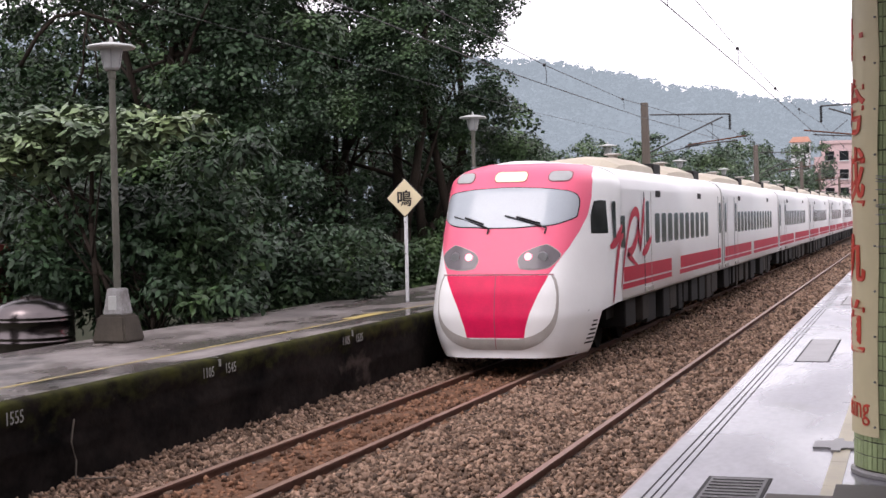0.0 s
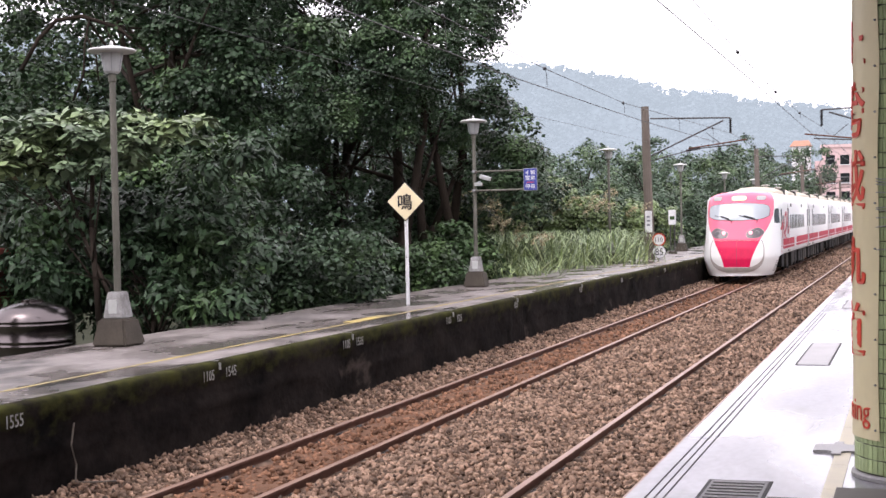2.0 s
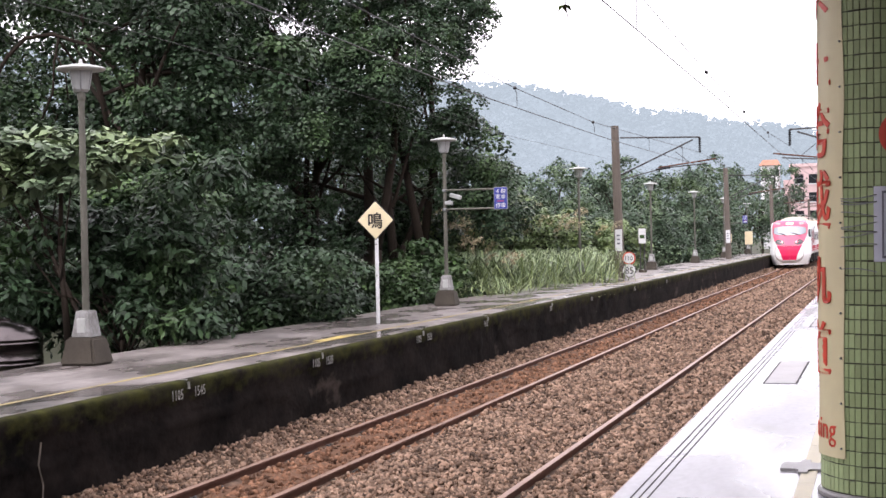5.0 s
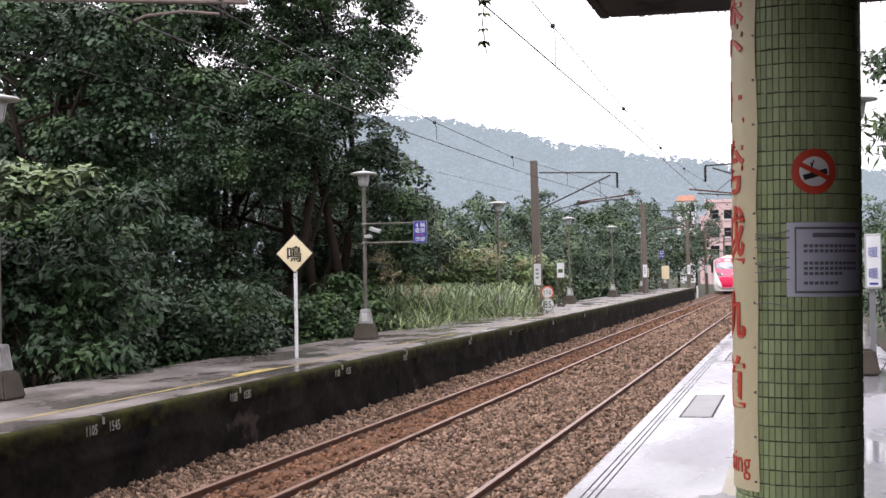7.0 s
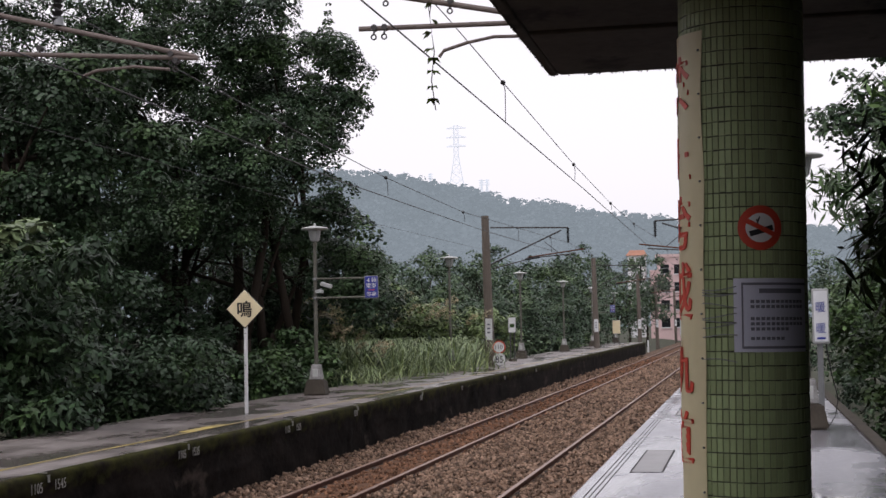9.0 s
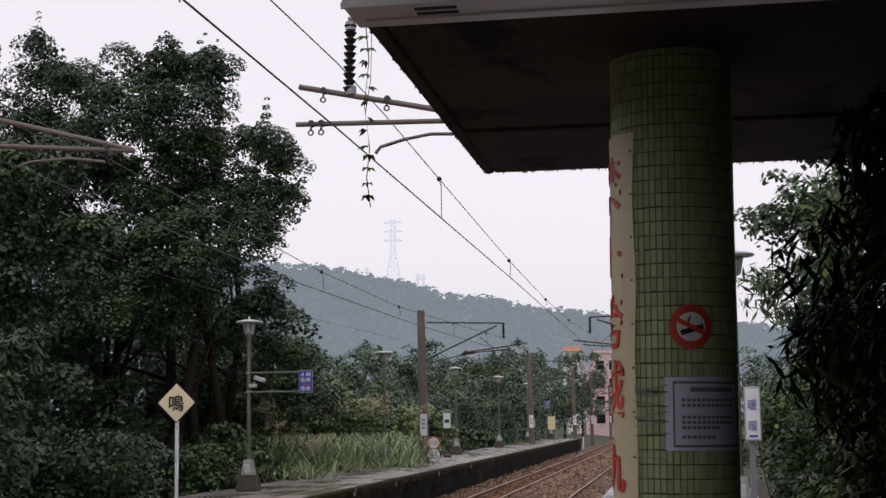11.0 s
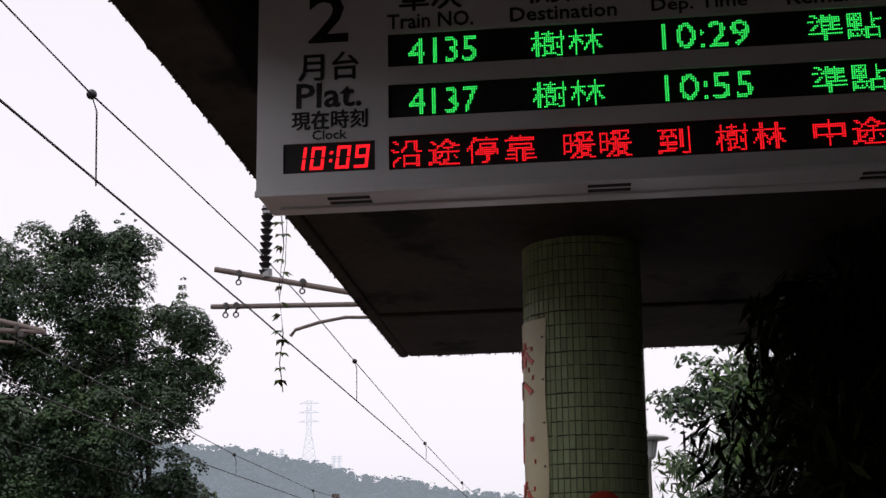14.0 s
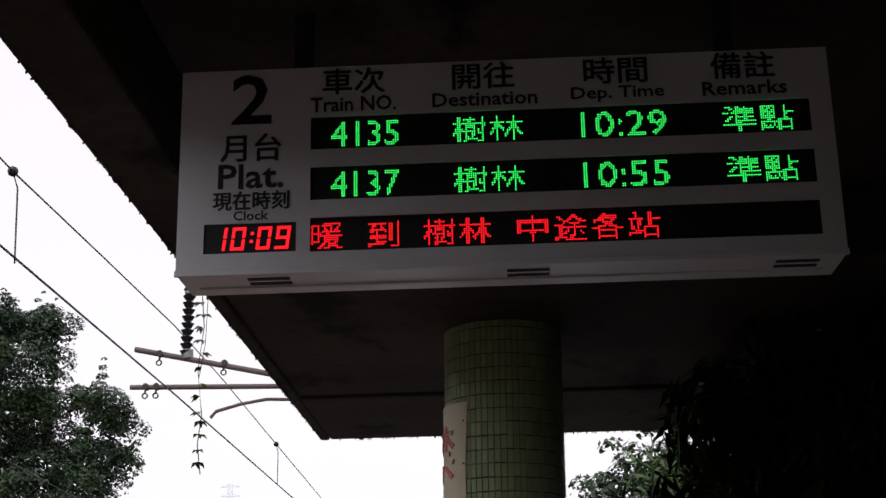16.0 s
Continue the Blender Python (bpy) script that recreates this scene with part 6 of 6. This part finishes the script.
def wires():
    def run(label, pts, r, balls=(), down=None):
        t = thing("overhead_wire", label, "wire", (0, 0, 0), group="overhead wires")
        ys = np.unique(np.r_[[p[1] for p in pts], np.arange(pts[0][1], pts[-1][1], 4.0)])
        py, px, pz = [p[1] for p in pts], [p[0] for p in pts], [p[2] for p in pts]
        line = [(float(np.interp(y, py, px)), float(y), float(np.interp(y, py, pz))) for y in ys]
        part("strand", tube(bmesh.new(), line, r * 0.62, 6), WIRE, t)
        for y in balls:
            c = (float(np.interp(y, py, px)), y, float(np.interp(y, py, pz)))
            b = bmesh.new()
            bmesh.ops.create_icosphere(b, subdivisions=2, radius=0.035, matrix=Matrix.Translation(c))
            part("clamp", b, BLACK, t)
            if down:
                part("dropper", tube(bmesh.new(), [c, (c[0] + 0.02, y + 0.05, c[2] - 0.1), (c[0], y + 0.15, down(y))], 0.006, 5), WIRE, t)
    nc, fc = NEAR_TRACK, FAR_TRACK
    run("dark contact wire over the near track", [(nc, -15, 5.22), (nc, 12.6, 5.24), (nc, 28, 5.16), (nc - 0.1, 50, 5.06), (nc, 88, 5.08), (nc, 300, 5.1)], 0.013)
    run("thin carrier wire over the near track", [(nc + 0.05, -15, 6.0), (nc, 8.2, 5.77), (nc, 10.2, 5.82), (nc, 12.6, 5.87), (nc, 14.7, 5.84), (nc, 18.3, 5.72), (nc, 26.1, 5.475), (nc, 33.4, 5.34), (nc, 40.5, 5.33), (nc, 50, 5.5), (nc, 69, 5.35), (nc, 88, 5.5), (nc, 300, 5.4)], 0.010, (2.5, 8.2, 18.3, 26.1, 33.4, 40.5, 58, 66), lambda y: 5.2)
    run("dark contact wire over the far track", [(fc, -15, 4.9), (fc, 13, 5.05), (fc, 22, 4.88), (fc, 34, 4.87), (fc, 52, 5.02), (fc, 89, 5.05), (fc, 300, 5.1)], 0.013)
    run("thin carrier wire over the far track", [(fc, -15, 5.9), (fc, 13, 5.6), (fc, 24.8, 5.23), (fc, 32, 5.14), (fc, 52, 5.5), (fc, 70, 5.25), (fc, 89, 5.5), (fc, 300, 5.4)], 0.011, (19, 24.8, 32.0, 40, 47, 60, 68, 76), lambda y: 4.92)
    run("slack feeder wire beside the far track", [(-9.2, -15, 5.5), (-9.2, 20, 5.25), (-9.2, 34, 5.15), (-9.36, 52, 5.3), (-9.2, 89, 5.4), (-8.9, 300, 5.5)], 0.007)


wires()


# ---- departure display ----
def seven_segment(text, x0, w, z0, h, slant=0.12):
    lit = {"0": "abcdef", "1": "bc", "9": "abcdfg"}
    bm = bmesh.new()
    t = h * 0.13

    def quad(pts):
        a = [bm.verts.new((x + (z - z0) * slant, 0, z)) for x, z in pts]
        bm.faces.new(a)
    x = x0
    for ch in text:
        if ch == ":":
            for k in (0.3, 0.65):
                quad(((x, z0 + h * k), (x + t, z0 + h * k), (x + t, z0 + h * k + t), (x, z0 + h * k + t)))
            x += t * 2.2
            continue
        seg = {"a": ((x, z0 + h - t), (x + w, z0 + h)), "d": ((x, z0), (x + w, z0 + t)), "g": ((x, z0 + h / 2 - t / 2), (x + w, z0 + h / 2 + t / 2)),
               "b": ((x + w - t, z0 + h / 2 + 0.003), (x + w, z0 + h)), "c": ((x + w - t, z0), (x + w, z0 + h / 2 - 0.003)),
               "f": ((x, z0 + h / 2 + 0.003), (x + t, z0 + h)), "e": ((x, z0), (x + t, z0 + h / 2 - 0.003))}
        for s in lit[ch]:
            (a, b), (c, d) = seg[s]
            quad(((a, b), (c, b), (c, d), (a, d)))
        x += w * 1.36
    return bm


LED_WORDS, PITCH = [], 0.0079


def led_dots(body, cols, rows, z0=0.0):
    """Characters as a matrix of small round diodes."""
    me = fit_text(lettering(body, 0.1), 0, cols, 0, rows)
    me.calc_loop_triangles()
    co = np.array([v.co for v in me.vertices])
    tri = np.array([t.vertices for t in me.loop_triangles if t.normal.y < -0.5])
    a, b, c = (co[tri[:, k]][:, [0, 2]] for k in range(3))
    sub = (np.arange(4) + 0.5) / 4
    gx, gz = np.meshgrid(np.add.outer(np.arange(cols), sub).ravel(), np.add.outer(np.arange(rows), sub).ravel())
    p = np.stack([gx.ravel(), gz.ravel()], 1)[:, None]
    cross = lambda u, v: u[..., 0] * v[..., 1] - u[..., 1] * v[..., 0]
    s0, s1, s2 = cross(b - a, p - a), cross(c - b, p - b), cross(a - c, p - c)
    hit = (((s0 >= 0) & (s1 >= 0) & (s2 >= 0)) | ((s0 <= 0) & (s1 <= 0) & (s2 <= 0))).any(1)
    fill = hit.reshape(rows, 4, cols, 4).mean((1, 3))
    bpy.data.meshes.remove(me)
    ring = [(math.cos(k * math.pi / 4) * 0.42, math.sin(k * math.pi / 4) * 0.42) for k in range(8)]
    v, f = [], []
    for j, i in zip(*np.nonzero(fill > 0.36)):
        f.append(range(len(v), len(v) + 8))
        v += [((i + 0.5 + x) * PITCH, 0.0, z0 + (j + 0.5 + z) * PITCH) for x, z in ring]
    out = bpy.data.meshes.new("led_dots")
    out.from_pydata(v, [], [tuple(q) for q in f])
    return out


def display():
    Y = 4.9
    d = thing("departure_display", "white hanging departure display with green and red lit rows", "display board", (0, Y, 0))
    X0, X1, Z0, Z1 = -1.135, 1.345, 4.045, 4.865
    rows = ((4.524, 4.658), (4.320, 4.4535), (4.116, 4.250))
    A, B = -0.632, 1.262
    C0, C1, D0, D1 = -1.033, -0.684, 4.120, 4.237
    T = 0.006
    cx, cz = [X0, C0, C1, A, B, X1], sorted([Z0, Z1, D0, D1] + [z for r in rows for z in r])
    bm = bmesh.new()
    vs = [[bm.verts.new((x, 0, z)) for z in cz] for x in cx]
    for i in range(len(cx) - 1):
        for j in range(len(cz) - 1):
            x, z = (cx[i] + cx[i + 1]) / 2, (cz[j] + cz[j + 1]) / 2
            if (C0 < x < C1 and D0 < z < D1) or (A < x < B and any(a < z < b for a, b in rows)):
                continue
            bm.faces.new((vs[i][j], vs[i + 1][j], vs[i + 1][j + 1], vs[i][j + 1]))
    ex = bmesh.ops.extrude_face_region(bm, geom=list(bm.faces), use_keep_orig=True)["geom"]
    bmesh.ops.translate(bm, verts=[v for v in ex if isinstance(v, bmesh.types.BMVert)], vec=(0, T, 0))
    part("front_panel", bm, PANEL, d, "white panel with cut-out windows")
    bm = boxes(((X0, T, Z0), (X1, 0.30, Z1)))
    bmesh.ops.delete(bm, geom=[f for f in bm.faces if f.normal.y < -0.5], context="FACES_ONLY")
    part("casing", bm, PANEL, d, "white sheet-metal casing")
    for z0, z1 in rows:
        part("led_panel", boxes(((A - 0.4 if z0 < 4.2 else A - 0.01, 0.026, z0 - 0.006), (B + 0.07, 0.032, z1 + 0.006))), LED_BACK, d, "matt black LED panel")
    part("clock_panel", boxes(((C0 - 0.01, 0.008, D0 - 0.006), (C1 + 0.01, 0.013, D1 + 0.006))), LED_BACK, d)
    part("bottom_lip", boxes(((X0 - 0.004, -0.008, Z0 - 0.012), (X1 + 0.004, 0.006, Z0 + 0.012)), bevel=0.003), PANEL, d)
    for x in (-0.88, 0.1, 1.1):
        part("vent_grille", boxes(((x, 0.08, Z0 - 0.003), (x + 0.16, 0.11, Z0 + 0.001)), ((x, 0.14, Z0 - 0.003), (x + 0.16, 0.17, Z0 + 0.001))), GROOVE, d)
    part("bottom_trim", boxes(((X0 + 0.05, 0.19, Z0 - 0.010), (X1 - 0.05, 0.27, Z0 + 0.0)), bevel=0.003), PANEL, d)
    for x in (-0.68, 0.98):
        part("hanger", boxes(((x - 0.035, 0.1, Z1), (x + 0.035, 0.17, 5.16))), DARK_METAL, d, "dark steel hanger")
    prints = (("2", -0.939, -0.784, 4.637, 4.843), ("月台", -0.976, -0.745, 4.485, 4.596), ("Plat.", -0.984, -0.733, 4.374, 4.474), ("現在時刻", -1.0, -0.712, 4.289, 4.362), ("Clock", -0.922, -0.789, 4.247, 4.285),
              ("車次", -0.585, -0.348, 4.748, 4.855), ("Train NO.", -0.633, -0.303, 4.675, 4.737), ("開往", -0.084, 0.152, 4.748, 4.855), ("Destination", -0.164, 0.238, 4.677, 4.735),
              ("時間", 0.42, 0.66, 4.748, 4.855), ("Dep. Time", 0.367, 0.721, 4.672, 4.737), ("備註", 0.904, 1.142, 4.748, 4.855), ("Remarks", 0.865, 1.183, 4.680, 4.737))
    for body, x0, x1, z0, z1 in prints:
        me = fit_text(lettering(body, 0.1, 0.001, bold=0.0016 if body.isascii() else 0.0), x0, x1, z0, z1)
        if not body.isascii():
            me = heavier(me, 0.0022)
        written("printed_lettering", me, BLACK, d, (0, -0.0025, 0))
    for zi, cells in ((0, ("4135", "樹林", "10:29", "準點")), (1, ("4137", "樹林", "10:55", "準點"))):
        z0 = rows[zi][0] + 0.016
        for body, (x0, x1) in zip(cells, ((-0.557, -0.293), (-0.089, 0.180), (0.40, 0.725), (0.936, 1.207))):
            written("led_lettering", led_dots(body, round((x1 - x0) / PITCH), 13), LED_GREEN, d, (x0, 0.022, z0))["kind"] = "stuff"
    x = -1.005
    for ch in "10:09":
        ck = part("clock_digit", seven_segment(ch, x, 0.052, 4.133, 0.090), LED_RED, d, "red seven-segment clock digit")
        ck.location = (0, 0.006, 0)
        x += 0.026 if ch == ":" else 0.071
    # running line, character by character
    start, speed, px = -0.763, 0.39, 0.00215
    line = (("4", -700), ("1", -672), ("3", -644), ("3", -616), ("次", -562), ("區", -462), ("間", -400), ("沿", -300), ("途", -234), ("停", -167), ("靠", -101), ("暖", 0), ("暖", 62),
            ("到", 161), ("樹", 259), ("林", 321), ("中", 421), ("途", 486), ("各", 550), ("站", 614))
    for ch, off in line:
        w = 0.05 if ch in "0123456789" else 0.118
        ob = written("led_character", led_dots(ch, round(w / PITCH), 13, rows[2][0] + 0.016), LED_RED, d)
        end = start + off * px
        at = lambda t: end + speed * (16 - t)
        enter, gone = 16 - (1.20 - end) / speed, 16 - (-0.80 - end) / speed
        keys = [(0.0, 1.20, 0.2), (enter - 0.1, 1.20, 0.2)]
        t = math.ceil(enter * 2) / 2
        keys.append((enter, 1.20, 0.022))
        while t < min(gone, 16) - 0.05:
            if t > enter + 0.08:
                keys.append((t, at(t), 0.022))
            t += 0.5
        if gone < 15.95:
            keys += [(gone, -0.80, 0.022), (16.0, -0.82, 0.022)]
        else:
            keys.append((16.0, end, 0.022))
        LED_WORDS.append((ob, [(max(0, a), pose(b, c, 0)) for a, b, c in keys if a >= 0]))


display()


# ---- far things ----
def far_things():
    t = thing("steel_water_tank", "shiny ribbed stainless steel water tank behind the platform", "water tank", (-12.75, 18.3, -0.1))
    bm = bmesh.new()
    prof = [(0.62, 0.0)]
    for z in (0.15, 0.22, 0.50, 0.57, 0.85, 0.92, 1.16, 1.22):
        prof += [(0.62, z), (0.627, z + 0.012), (0.627, z + 0.028), (0.62, z + 0.04)]
    lathe(bm, prof + [(0.61, 1.30), (0.50, 1.42), (0.25, 1.50), (0.12, 1.52)], seg=40)
    part("body", bm, STEEL, t, smooth=True)
    bm = bmesh.new()
    lathe(bm, [(0.16, 1.51), (0.16, 1.55), (0.04, 1.57)], seg=20)
    part("lid", bm, STEEL, t)
    t = thing("red_shed", "dark red sheet-metal shed among the trees", "shed", (-16.3, 20.5, -0.1))
    part("wall", boxes(((-1, -0.8, 0), (1.15, 0.8, 2.2)), bevel=0.02), material("dark_red_sheet", (0.10, 0.018, 0.018), rough=0.7), t)
    part("roof", boxes(((-1.1, -0.9, 2.2), (1.25, 0.9, 2.3))), material("red_roof_sheet", (0.22, 0.04, 0.035), rough=0.7), t)
    h = thing("apartment_block", "pink tiled apartment block with rows of windows", "building", (-9, 232, 0))
    part("wall", boxes(((-5.0, 0, -1), (12, 14, 13.0)), ((-6.2, 1.0, -1), (-5.0, 14, 11.0))), PINK_WALL, h)
    part("parapet", boxes(((-5.2, -0.2, 13.0), (12.2, 14, 13.5))), PINK_WALL, h)
    for r in range(4):
        for c in range(6):
            x, z = -4.4 + c * 2.2, 1.6 + r * 2.9
            win = part("window", boxes(((x, -0.04, z), (x + 1.4, 0.06, z + 1.5))), GLASS, h)
            part("sill", boxes(((x - 0.1, -0.25, z - 0.15), (x + 1.5, 0.0, z))), WHITE, win)
            if (r + c) % 2:
                part("grille", boxes(((x, -0.5, z), (x + 0.06, -0.04, z + 0.9)), ((x + 1.34, -0.5, z), (x + 1.4, -0.04, z + 0.9)), ((x, -0.5, z + 0.86), (x + 1.4, -0.44, z + 0.92)), ((x, -0.5, z), (x + 1.4, -0.44, z + 0.06))), GREY_METAL, win)
    o = thing("hillside_house", "small house with an orange tiled roof above the trees", "house", (-17.6, 236, 8))
    part("wall", boxes(((-1.4, 0, -8), (1.4, 4, 5.6))), WHITE, o)
    bm = bmesh.new()
    a = [bm.verts.new(c) for c in ((-1.7, -0.4, 5.6), (1.7, -0.4, 5.6), (1.7, 4.4, 5.6), (-1.7, 4.4, 5.6), (-1.2, 2, 6.6), (1.2, 2, 6.6))]
    for f in ((0, 1, 5, 4), (1, 2, 5), (2, 3, 4, 5), (3, 0, 4), (3, 2, 1, 0)):
        bm.faces.new([a[k] for k in f])
    part("roof", bm, material("orange_roof_tiles", (0.42, 0.20, 0.13), rough=0.8, scale=1, fine=8), o)
    # power pylons on the ridge
    # the steel glows faintly to look paled by haze
    PY = material("pylon_steel_haze_glow", (0.34, 0.37, 0.40), rough=0.9, bump=0, emit=1.1)
    def pylon(x, y, z, hgt, label):
        p = thing("power_pylon", label, "pylon", (x, y, z), group="pylons on the ridge")
        bm = bmesh.new()
        n = 9
        def wd(k):
            return (0.115 - 0.095 * min(1, k / (n * 0.55))) * hgt + 0.012 * hgt
        for k in range(n):
            z0, z1, a, b = hgt * k / n, hgt * (k + 1) / n, wd(k), wd(k + 1)
            for sx in (-1, 1):
                rod(bm, (sx * a, 0, z0), (sx * b, 0, z1), 0.30, 0.30, 4), rod(bm, (sx * a, 0, z0), (-sx * b, 0, z1), 0.18, 0.18, 4)
            rod(bm, (-b, 0, z1), (b, 0, z1), 0.18, 0.18, 4)
        part("lattice", bm, PY, p)
        for k in (0.70, 0.83, 0.96):
            bm = bmesh.new()
            rod(bm, (-0.14 * hgt, 0, hgt * k), (0.14 * hgt, 0, hgt * k), 0.35, 0.35, 4), rod(bm, (-0.14 * hgt, 0, hgt * k), (0, 0, hgt * (k + 0.04)), 0.2, 0.2, 4), rod(bm, (0.14 * hgt, 0, hgt * k), (0, 0, hgt * (k + 0.04)), 0.2, 0.2, 4)
            part("cross_arm", bm, PY, p)
    pylon(-202.7, 1000, 97, 51, "tall lattice power pylon on the misty ridge")
    for x, z in ((-223, 101), (-185, 95), (-181, 95)):
        pylon(x, 1003, z, 13, "small power pylon on the misty ridge")


far_things()

motions()
